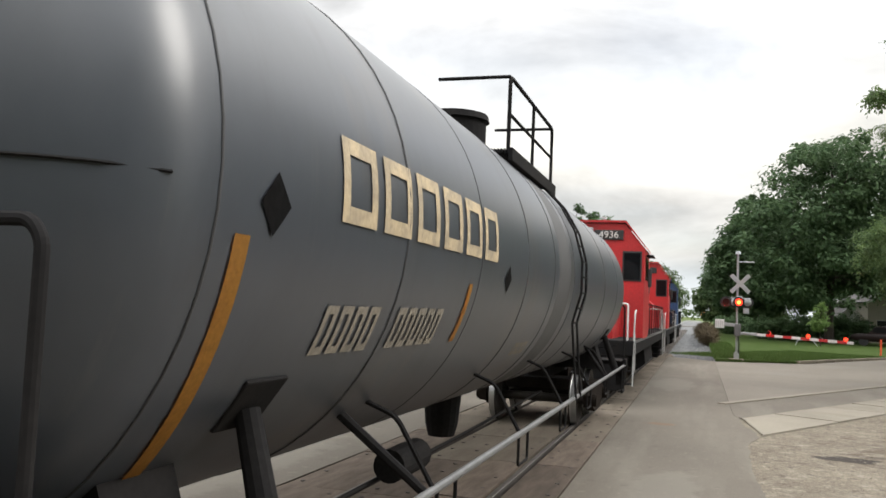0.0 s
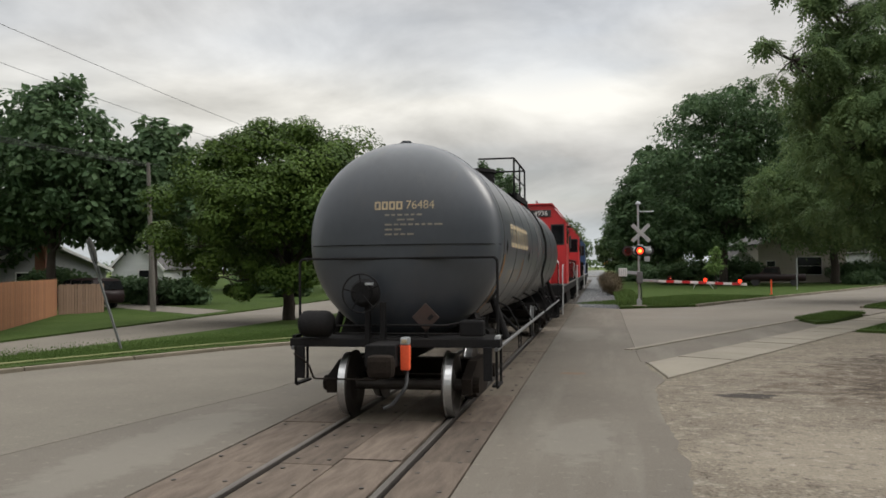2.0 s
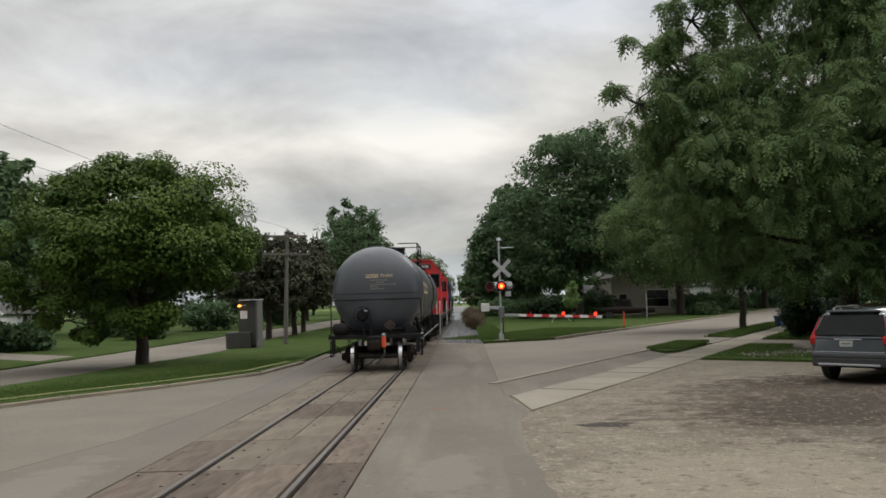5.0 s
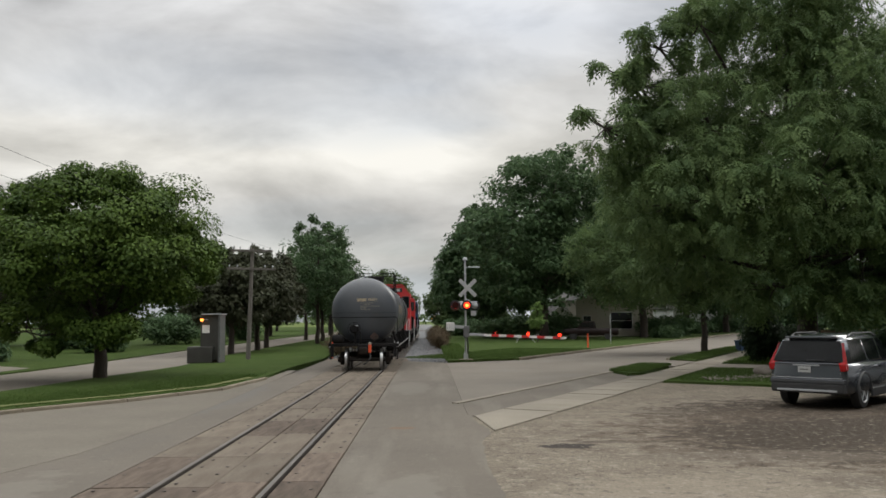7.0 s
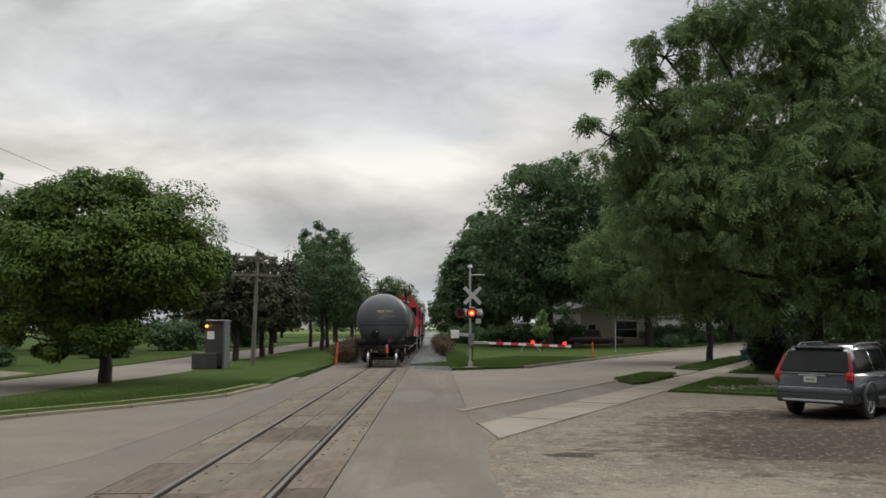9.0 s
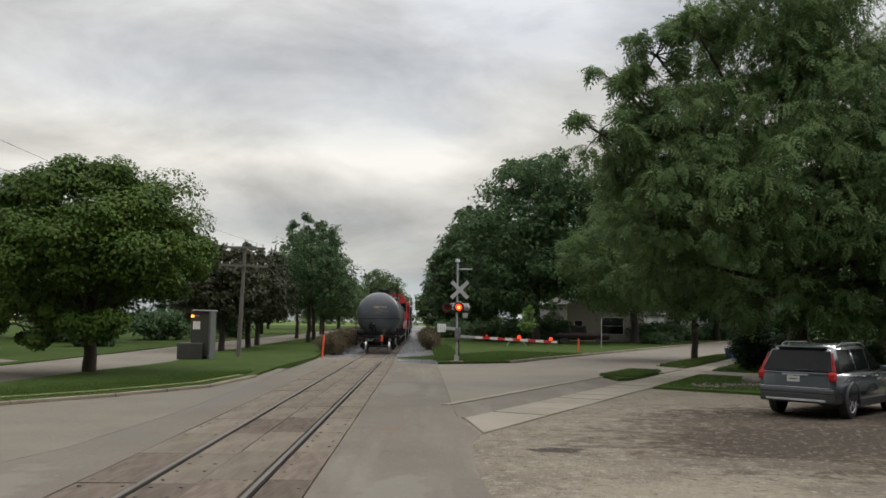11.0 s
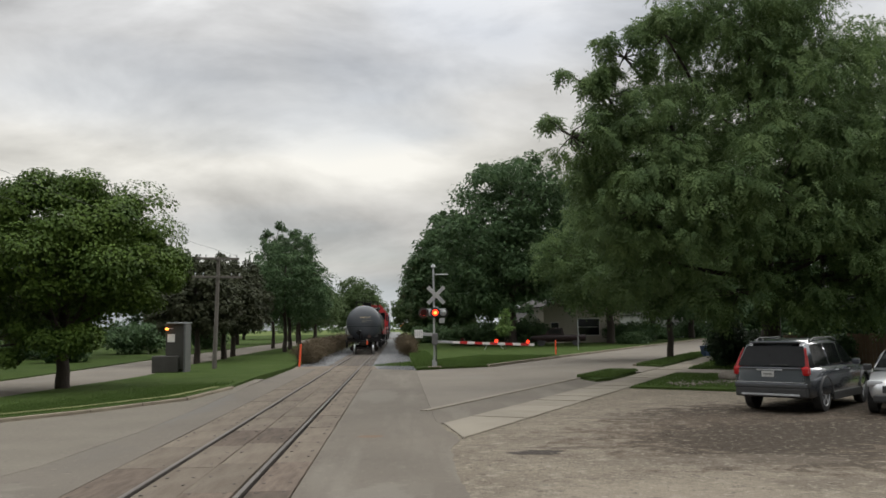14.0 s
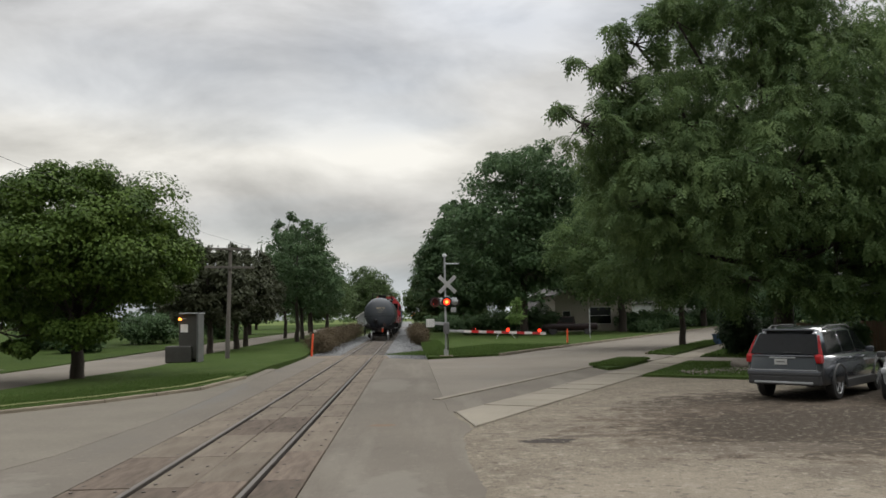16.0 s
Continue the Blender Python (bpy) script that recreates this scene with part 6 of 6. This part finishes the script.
    part("plate", lathe([(0.0, 0.006), (0.40, 0.006), (0.40, -0.006), (0.0, -0.006)], pose(0, 0.04, 2.72, 90, 0, 0) @ pose(0, 0, 0, 0, 0, 22.5), 8), M_DULL, q, "grey octagonal plate back", m=pose(0, 0, 0, 0, 0, -45))
    part("lower_plate", box((0.0, 0.04, 2.12), (0.3, 0.012, 0.34), 0.003), M_DULL, q, m=pose(0, 0, 0, 0, 0, -45))
    tree("sapling", "slender young tree with pale leaves and stakes", (12.6, 75.5, 0.08),
         [(0, 0, 2.0, 0.75, 0.75, 0.8), (0, 0, 2.9, 0.5, 0.5, 0.7), (0, 0, 3.4, 0.26, 0.26, 0.4)], 0.05, 0.9, M_SAPLING, 60, 30, 0.18, 21, clump_r=0.3)
    q = thing("planter_hoop", "low wire hoop edging at the sapling", "garden edging", pose(11.4, 74.6, 0.08))
    part("hoop", tube([(-0.8, 0, 0), (-0.6, 0, 0.45), (0.5, 0, 0.5), (0.9, 0, 0)], 0.03), M_STEEL, q)
    q = thing("recycling_bin", "small blue recycling bin by the sidewalk", "bin", pose(23.0, 53.6, 0.06, 0, 0, 20))
    part("tub", loft([[(-0.28, -0.22, 0), (0.28, -0.22, 0), (0.28, 0.22, 0), (-0.28, 0.22, 0)], [(-0.36, -0.28, 0.62), (0.36, -0.28, 0.62), (0.36, 0.28, 0.62), (-0.36, 0.28, 0.62)]]), M_BLUEBIN, q)
    part("rim", box((0, 0, 0.63), (0.78, 0.62, 0.05), 0.01), M_BLUEBIN, q)
    # boulder and rubble at the edge of the grass
    rng = np.random.default_rng(17)
    q = thing("boulder", "brown field boulder at the lot's edge", "boulder", pose(15.3, 31.0, 0.05))
    bm = bmesh.new()
    bmesh.ops.create_icosphere(bm, subdivisions=3, radius=0.34)
    for v in bm.verts:
        v.co *= 1 + 0.25 * noise.noise(v.co * 2.1)
        v.co.z *= 0.62
        v.co.x *= 1.25
        v.co.z += 0.12
    part("rock", bm, M_STONE, q, smooth=True)
    n = 260
    c = np.c_[rng.uniform(12.4, 16.2, n), rng.normal(28.8, 0.5, n), np.full(n, 0.06)]
    c[:, 1] += (c[:, 0] - 12.6) * 0.45
    tagged(stone_field("rubble", c, 0.02, 0.07, M_STONE, None, rng), "scattered pale rubble stones on the grass edge", "stones")
    # pebbles on the lot
    n = 1800
    c = np.c_[rng.uniform(3.9, 15, n), rng.uniform(6.5, 24, n), np.full(n, -0.006)]
    keep = (c[:, 1] < 17 + (c[:, 0] - 4.2) * 1.0)
    tagged(stone_field("pebbles", c[keep], 0.005, 0.016, M_LOT, None, rng), "loose pebbles strewn over the lot", "pebbles")
    # far crossing with its own small mast
    q = thing("far_signal", "small distant crossing signal with a yellow sign", "crossing signal", pose(4.6, 168, 0.0))
    part("mast", cyl((0, 0, 0), (0, 0, 4.6), 0.08), M_STEEL, q)
    part("yellow_sign", cyl((-0.9, -0.1, 2.5), (-0.9, -0.06, 2.5), 0.5, n=20), M_OCHRE, q)
    part("sign_post", cyl((-0.9, 0, 0), (-0.9, 0, 2.6), 0.05), M_STEEL, q)
    part("lamp", box((0.3, -0.1, 2.9), (0.5, 0.2, 0.4), 0.05), M_PLASTIC, q)
    tagged(part("far_road", box((0, 178, -0.06), (90, 8, 0.14)), M_ASPHALT2), "pale road crossing the line far off", "road", kind="structure")
    house("far_house", "tiny pale house beside the far crossing", (-7.5, 190, 0.05), 0, 3.0, 4, 2.4, 1.0, M_SIDING_GREY, [])


street_things()
crossing_signal()
gate_arm()
vehicles()


def bushes():
    shrub("juniper", "dense dark juniper bush beside the lot", (18.45, 39.0, 0.05), (0.85, 0.9, 2.3), M_YEW, 130, 110, 0.16, 201)
    shrub("juniper", "dense dark juniper bush beside the lot", (19.8, 37.6, 0.05), (1.1, 1.1, 1.7), M_YEW, 120, 110, 0.16, 202)
    for i, (x, y, sx, sy, sz) in enumerate([(23.2, 47.0, 2.6, 1.6, 3.4), (26.6, 44.0, 2.6, 1.6, 3.6), (24.6, 40.5, 1.8, 1.4, 2.6)]):
        shrub("shrub", "tall dark shrub in the shaded yard", (x, y, 0.05), (sx, sy, sz), M_DARKLEAF, 110, 70, 0.26, 206 + i)
    shrub("shrub", "dark shrub at the fence behind the car", (21.4, 35.2, 0.05), (1.3, 1.0, 1.6), M_DARKLEAF, 90, 70, 0.2, 203)
    for i, (x, y, sx, sy, sz) in enumerate([(3.7, 66, 0.6, 3.0, 1.2), (3.6, 74, 0.7, 3.5, 1.5), (3.6, 82, 0.9, 5.0, 1.4), (3.7, 96, 0.9, 6, 1.4)]):
        shrub("dry_weeds", "clump of dry brown trackside weeds", (x, y, -0.12), (sx, sy, sz), M_DRY, 90, 60, 0.22, 210 + i, "weeds", -0.9, 0.14)
    for i, (x, y, sx, sy, sz) in enumerate([(-3.0, 54.5, 0.9, 3.0, 1.3), (-3.1, 60, 0.9, 4.0, 1.5), (-3.2, 68, 0.9, 4.0, 1.5), (-3.2, 78, 1.0, 6.0, 1.5), (-3.3, 92, 1.0, 7.0, 1.6)]):
        shrub("dry_weeds", "clump of dry brown trackside weeds", (x, y, -0.12), (sx, sy, sz), M_DRY, 90, 60, 0.22, 220 + i, "weeds", -0.9, 0.14)
    for i, (x, y, sx, sy, sz) in enumerate([(-24.6, 47.5, 1.9, 1.2, 1.5), (-21.9, 46.5, 1.6, 1.0, 1.4), (-28.5, 50, 2.0, 1.2, 1.6), (-31, 47, 3, 1.5, 2.2), (-20.5, 60, 1.6, 2.2, 1.8), (-22, 80, 3, 4, 3), (-19, 98, 2, 5, 3), (-26, 70, 4, 3, 3),
                                            (15.5, 90, 4.5, 2.0, 2.6), (10.5, 92, 3.0, 2.0, 2.2), (30.5, 96, 4, 2, 2.2), (7.2, 110, 2.5, 3, 2.4), (37.5, 112, 4.0, 2, 1.6), (28, 88, 1.6, 1.2, 1.2), (47, 122, 5, 3, 2.4), (8, 140, 3, 4, 2.2), (33, 118, 3, 2, 2.4)]):
        shrub("hedge", "dark green hedge bush in front of the houses", (x, y, 0.03), (sx, sy, sz), M_DARKLEAF, 110, 60, 0.34, 240 + i, "hedge")


bushes()


# ---- fine grass on the lawns ----
def grass():
    rng = np.random.default_rng(77)

    def blades(name, pts_fn, n, z, h, label):
        c = pts_fn(n)
        n = len(c)
        a = rng.uniform(0, 2 * math.pi, n)
        w = (0.006 + 0.01 * rng.random(n)) * (1.0 if h < 0.06 else 1.6)
        hh = h * (0.5 + rng.random(n))
        lean = rng.normal(size=(n, 2)) * 0.3 * hh[:, None]
        v = np.empty((n, 3, 3))
        v[:, 0] = np.c_[c[:, 0] - np.cos(a) * w, c[:, 1] - np.sin(a) * w, np.full(n, z)]
        v[:, 1] = np.c_[c[:, 0] + np.cos(a) * w, c[:, 1] + np.sin(a) * w, np.full(n, z)]
        v[:, 2] = np.c_[c[:, 0] + lean[:, 0], c[:, 1] + lean[:, 1], z + hh]
        me = bpy.data.meshes.new(name)
        me.vertices.add(n * 3)
        me.vertices.foreach_set("co", v.reshape(-1))
        me.loops.add(n * 3)
        me.loops.foreach_set("vertex_index", np.arange(n * 3, dtype=np.int32))
        me.polygons.add(n)
        me.polygons.foreach_set("loop_start", np.arange(0, n * 3, 3, dtype=np.int32))
        me.materials.append(M_BLADE)
        me.update(calc_edges=True)
        tagged(new(name, me), label, "grass", kind="stuff")

    def along(poly):
        def fn(n):
            i = rng.integers(0, len(poly) - 1, n)
            u = rng.random(n)
            P = np.array(poly)
            q = P[i] * (1 - u)[:, None] + P[i + 1] * u[:, None]
            q = q + np.c_[-np.abs(rng.normal(size=n)) * 1.4 - 0.05, np.abs(rng.normal(size=n)) * 1.2]
            A, B = np.array(VERGE_LINE[:-1]), np.array(VERGE_LINE[1:])
            off = np.full(n, 9.0)
            for a, b in zip(A, B):
                u = np.clip(((q - a) @ (b - a)) / ((b - a) @ (b - a)), 0, 1)[:, None]
                off = np.minimum(off, np.linalg.norm(q - a - u * (b - a), axis=1))
            return q[off > 0.15]
        return fn
    blades("verge_grass", along([(-3.5, 31.2), (-3.9, 26.6), (-5.6, 23.2), (-7.25, 20.9), (-9.6, 16.4), (-12.4, 10.2)]), 60000, 0.10, 0.042, "mown grass blades on the verge")

    def patch(s0, s1, n0, n1):
        def fn(n):
            s, k = rng.uniform(s0, s1, n), rng.uniform(n0, n1, n)
            return np.c_[3.47 + RX * s + RY * k, 21.75 + RY * s - RX * k]
        return fn
    blades("island_grass", patch(13.2, 18.2, 0.2, 1.55), 9000, 0.09, 0.10, "shaggy grass on the island")
    blades("strip_grass", patch(24.0, 42, 0.15, 1.6), 9000, 0.09, 0.09, "shaggy grass on the strip")
    blades("patch_grass", patch(9.6, 17.5, 3.3, 8.0), 14000, 0.045, 0.05, "shaggy grass beside the lot")
    blades("yard_grass", patch(21.0, 36, 3.3, 9.0), 14000, 0.08, 0.10, "grass of the shaded yard")
    blades("signal_grass", patch(20.5, 36, -13.5, -7.7), 20000, 0.09, 0.09, "mown grass behind the signal")
    blades("track_grass", lambda n: np.c_[rng.uniform(3.7, 5.2, n), rng.uniform(44, 70, n)], 7000, 0.03, 0.22, "pale dry grass at the ballast edge")


grass()


# ---- trees of the place ----
def plant():
    tree("maple_tree", "round dense green maple on the verge with low branches", (-9.6, 31.9, 0.08),
         [(0, 0, 5.0, 3.9, 4.0, 2.9), (-0.3, -1.0, 6.45, 2.3, 2.0, 1.2), (-2.6, -0.6, 3.9, 2.8, 3.0, 2.0), (2.1, 0.5, 4.3, 2.0, 2.8, 1.7), (0.4, -2.4, 3.6, 2.9, 2.0, 2.0),
          (-1.6, 0.6, 6.2, 2.1, 2.3, 1.6), (1.0, -0.4, 6.3, 1.9, 2.0, 1.5), (-3.5, -0.8, 3.0, 1.3, 1.6, 1.2), (2.6, -0.5, 3.6, 0.9, 1.3, 0.8), (-2.9, 0.4, 1.9, 1.3, 1.3, 0.8),
          (-1.6, -2.6, 1.8, 1.5, 1.2, 0.9), (1.3, 2.4, 4.3, 2.2, 2.0, 1.6), (2.0, -1.6, 4.6, 1.5, 1.4, 1.1)],
         0.24, 1.5, M_MAPLE, 185, 1000, 0.115, 11, narrow=0.8, clump_r=0.27, shell=0.78)
    tree("walnut_tree", "huge dark green walnut with drooping compound leaves over the lot", (18.6, 34.5, 0.06),
         [(0.3, 0, 10.8, 5.4, 6.0, 4.6), (-5.0, -2.5, 9.6, 3.2, 3.2, 2.3), (-9.1, -4.0, 9.2, 1.8, 1.6, 0.9), (-7.7, -3.6, 10.9, 1.4, 1.2, 0.9), (-8.3, -3.5, 11.4, 1.3, 1.2, 0.8), (-6.8, -3.3, 12.5, 1.4, 1.3, 1.0), (-5.1, -3.0, 13.6, 1.6, 1.5, 1.2), (-6.6, -3.0, 8.4, 3.0, 2.4, 1.5), (-4.5, -4.0, 6.6, 4.6, 3.0, 2.4), (-1.5, -4.5, 7.2, 4.0, 2.6, 2.6),
          (3.5, -4.0, 7.8, 4.0, 3.4, 3.6), (2.9, 0.0, 11.4, 3.4, 4.4, 3.2), (-1.4, -1.0, 14.4, 3.6, 4.0, 2.8), (-0.2, -2.0, 16.6, 3.0, 3.6, 3.2),
          (0.5, -3.6, 4.6, 3.6, 2.4, 1.8), (-5.5, -1.5, 5.0, 3.0, 2.4, 1.7), (6.5, -3.5, 5.6, 3.8, 3.4, 2.8), (7.8, -2.0, 8.6, 3.6, 3.6, 3.2), (3.0, -5.0, 4.2, 2.6, 2.0, 1.2),
          (-2.5, -3.0, 3.3, 2.6, 2.0, 1.2), (1.0, -3.2, 3.0, 2.8, 1.8, 1.1), (4.5, -2.5, 3.3, 2.8, 2.0, 1.3), (-6.2, -2.0, 6.6, 2.6, 2.2, 1.6), (7.5, -1.5, 4.0, 3.0, 2.4, 1.7), (3.6, -2.0, 5.6, 3.0, 2.6, 1.8), (6.2, -1.0, 7.4, 3.0, 3.0, 2.2)],
         0.42, 3.2, M_WALNUT, 1250, 40, 0.175, 12, droop=0.9, narrow=0.40, clump_r=0.22, shell=0.5, leaflets=9, flat=0.55)
    tree("street_tree", "slim street tree with drooping branches in the grass strip", (19.7, 51.0, 0.05),
         [(-1.5, 0, 6.0, 4.2, 3.6, 2.6), (-4.5, -0.5, 5.2, 3.0, 3.0, 2.2), (1.5, 0.5, 7.5, 4.0, 4.0, 3.2), (-3.2, 0.0, 8.2, 3.4, 3.0, 2.5), (-6.0, 0, 6.4, 2.4, 2.4, 1.8), (-2.0, -1.0, 3.7, 2.2, 2.0, 1.1)],
         0.19, 2.4, M_WALNUT, 520, 30, 0.21, 13, droop=0.8, narrow=0.42, clump_r=0.2, leaflets=5)
    # dark wall of trees behind the signal
    spec = [(15.0, 88, 20.9, 8.9), (9.6, 100, 16.5, 5.6), (26.5, 92, 20.0, 8.6), (35, 104, 19.0, 9.0), (8.9, 122, 14.5, 5.8), (45, 118, 16.5, 8.5), (19, 122, 18.5, 9.0), (56, 135, 15.0, 9.0), (30, 138, 19.0, 10.0)]
    for i, (x, y, h, r) in enumerate(spec):
        tree("oak_tree", "tall dark green tree standing close among others", (x, y, 0.05),
             [(0, 0, h * 0.58, r * 0.8, r * 0.8, h * 0.34), (-r * 0.45, -r * 0.3, h * 0.45, r * 0.55, r * 0.55, h * 0.26), (r * 0.45, -r * 0.2, h * 0.5, r * 0.55, r * 0.6, h * 0.26),
              (0.1 * r, -r * 0.4, h * 0.74, r * 0.5, r * 0.5, h * 0.2), (-0.1 * r, r * 0.2, h * 0.84, r * 0.42, r * 0.42, h * 0.15), (0, -0.4 * r, h * 0.3, r * 0.55, r * 0.5, h * 0.15)],
             0.42, h * 0.2, M_DARKLEAF, 430, 84, 0.40, 30 + i, narrow=0.6, clump_r=0.2, group="trees behind the signal")
    # row of brownish trees along the left street, and taller ones behind
    rows = [(-10.2, 55.2, 7.2, 2.9, M_BROWNLEAF), (-9.6, 60.5, 7.4, 3.0, M_BROWNLEAF), (-10.6, 69, 8.4, 3.4, M_BROWNLEAF), (-7.4, 76.5, 12.0, 4.4, M_DARKLEAF),
            (-8.2, 86, 11.6, 4.2, M_DARKLEAF), (-11.4, 96, 11.5, 4.4, M_DARKLEAF), (-9.8, 108, 10.0, 4.0, M_DARKLEAF), (-12.5, 128, 11.0, 5.0, M_FARLEAF), (-12.0, 152, 11.0, 5.0, M_FARLEAF)]
    for i, (x, y, h, r, mm) in enumerate(rows):
        tree("row_tree", "brownish green tree in a row along the street" if mm is M_BROWNLEAF else "tall open-crowned green tree in a row along the street", (x, y, 0.08),
             [(0, 0, h * 0.58, r * 0.85, r * 0.9, h * 0.28), (-r * 0.4, -r * 0.3, h * 0.46, r * 0.6, r * 0.6, h * 0.2), (r * 0.4, -r * 0.2, h * 0.46, r * 0.6, r * 0.6, h * 0.22),
              (0.2 * r, 0, h * 0.78, r * 0.45, r * 0.45, h * 0.16), (-0.2 * r, 0.1, h * 0.86, r * 0.32, r * 0.35, h * 0.13)],
             0.2, h * 0.22, mm, 260, 62, 0.27, 50 + i, narrow=0.5, clump_r=0.21, group="trees along the street")
    # trees behind the houses on the left
    for i, (x, y, h, r) in enumerate([(-28.5, 43, 13.6, 5.2), (-23.8, 46, 11.5, 4.4), (-36, 50, 13.5, 6.0), (-40, 76, 13.0, 6.0), (-42, 42, 12.5, 6.0), (-24.5, 70, 10.5, 5.0), (-21.5, 92, 10.0, 5.0), (-34, 82, 13, 7.0), (-20, 120, 10, 6), (29, 39, 9.5, 4.5), (36, 37, 11, 5.5), (33, 56, 12, 6)]):
        tree("yard_tree", "tall dark yard tree behind the houses", (x, y, 0.03),
             [(0, 0, h * 0.6, r * 0.8, r * 0.8, h * 0.32), (-r * 0.5, -r * 0.2, h * 0.5, r * 0.5, r * 0.5, h * 0.22), (r * 0.5, -r * 0.2, h * 0.5, r * 0.5, r * 0.5, h * 0.22), (0.15 * r, 0, h * 0.84, r * 0.4, r * 0.4, h * 0.15),
              (0, -r * 0.4, h * (0.32 if i > 1 else 0.6), r * 0.5, r * 0.45, h * 0.14)],
             0.3, h * 0.22, M_DARKLEAF, 300, 44, 0.42, 70 + i, narrow=0.6, clump_r=0.2, group="yard trees")
    # far trees along the line
    for i, (x, y, h, r) in enumerate([(-7.5, 205, 15, 7.0), (-8, 232, 14.5, 7), (-16, 190, 12, 8), (6.0, 150, 9.5, 4.2), (9.5, 128, 10.5, 5.0), (10, 175, 10.5, 6), (14.5, 262, 11, 7), (-30, 180, 13, 10), (20, 190, 13, 9), (14, 240, 13, 10), (-9, 280, 14, 10), (-14, 330, 12, 8), (36, 150, 13, 9), (55, 150, 12, 9), (72, 190, 13, 11)]):
        tree("far_tree", "distant green tree along the railway line", (x, y, 0.0),
             [(0, 0, h * 0.55, r * 0.85, r * 0.85, h * 0.4), (-r * 0.4, -r * 0.2, h * 0.45, r * 0.55, r * 0.55, h * 0.3), (r * 0.4, -r * 0.2, h * 0.5, r * 0.55, r * 0.5, h * 0.3)],
             0.3, h * 0.15, M_FARLEAF, 120, 75, 0.5, 90 + i, narrow=0.7, clump_r=0.24, group="far trees")
    # unseen trees added behind the camera: close the place and cut low sky light
    for i, (x, y, h, r) in enumerate([(17, -5, 14, 6.0), (25, 4, 13, 6.0), (24, -16, 15, 7.0), (11, -19, 14, 6.5), (0, -24, 14, 6.5), (-12, -22, 14, 6.5), (-23, -14, 14, 6.5), (-28, 0, 12, 6.0)]):
        tree("oak_tree", "broad green tree added out of view to block low sky light", (x, y, -0.1),
             [(0, 0, h * 0.58, r * 0.9, r * 0.9, h * 0.36), (-r * 0.5, 0, h * 0.36, r * 0.6, r * 0.7, h * 0.26), (r * 0.5, 0, h * 0.36, r * 0.6, r * 0.7, h * 0.26)],
             0.35, h * 0.15, M_DARKLEAF, 150, 40, 0.8, 120 + i, narrow=0.7, clump_r=0.26, group="trees behind the road")
    # ring of distant woods that closes the place
    rg = np.random.default_rng(8)
    k = 900
    an = rg.uniform(0, 2 * math.pi, k)
    rr = rg.uniform(340, 420, k)
    c = np.c_[np.cos(an) * rr, np.sin(an) * rr + 100, rg.uniform(0, 4, k)]
    ob = new("distant_woods", leaves_mesh("distant_woods", c, rg.uniform(3, 5, k), 40, 1.6, M_FARLEAF, rg, 0.2, 0.8))
    tagged(ob, "hazy distant woods all around the horizon", "woods", kind="stuff")


plant()


# ---- movement ----
SPEED = 5.305


def place(t):
    s = max(0.0, t - 3)
    return 0.84 + SPEED * t + 0.58 * max(0.0, 1 - t / 2) - 0.53 * (s - 1 + math.exp(-s))


def motions():
    for ob, y0 in [(the_tank_car, 0.0)] + list(zip(engines, (17.9, 36.2, 54.5))):
        walk(ob, [(t, pose(0, y0 + place(t), 0.02)) for t in (0, 0.5, 1, 1.5, 2, 2.5, 3, 3.5, 4, 4.5, 5, 6, 7, 8, 9, 10, 12, 14, 16)])
    for lens, at, phase in flashers:
        rows, ang = [], 0 if phase == 0 else 180
        flips = [k + (0.4 if j == 0 else 0.9) for k in range(-1, 17) for j in (0, 1)]
        rows.append((0, pose(*at, 0, 0, ang)))
        for f in flips:
            if 0.05 < f < 15.95:
                for k in range(4):
                    rows.append((f - 0.0667 + k / 30, pose(*at, 0, 0, ang + 60 * k)))
                ang += 180
        rows.append((16, pose(*at, 0, 0, ang)))
        walk(lens, rows)
    for ob, y, r in spinning:
        walk(ob, [(t / 10, pose(0, y, r, -math.degrees((place(t / 10) - place(0)) / r), 0, 0)) for t in range(0, 161)])


motions()
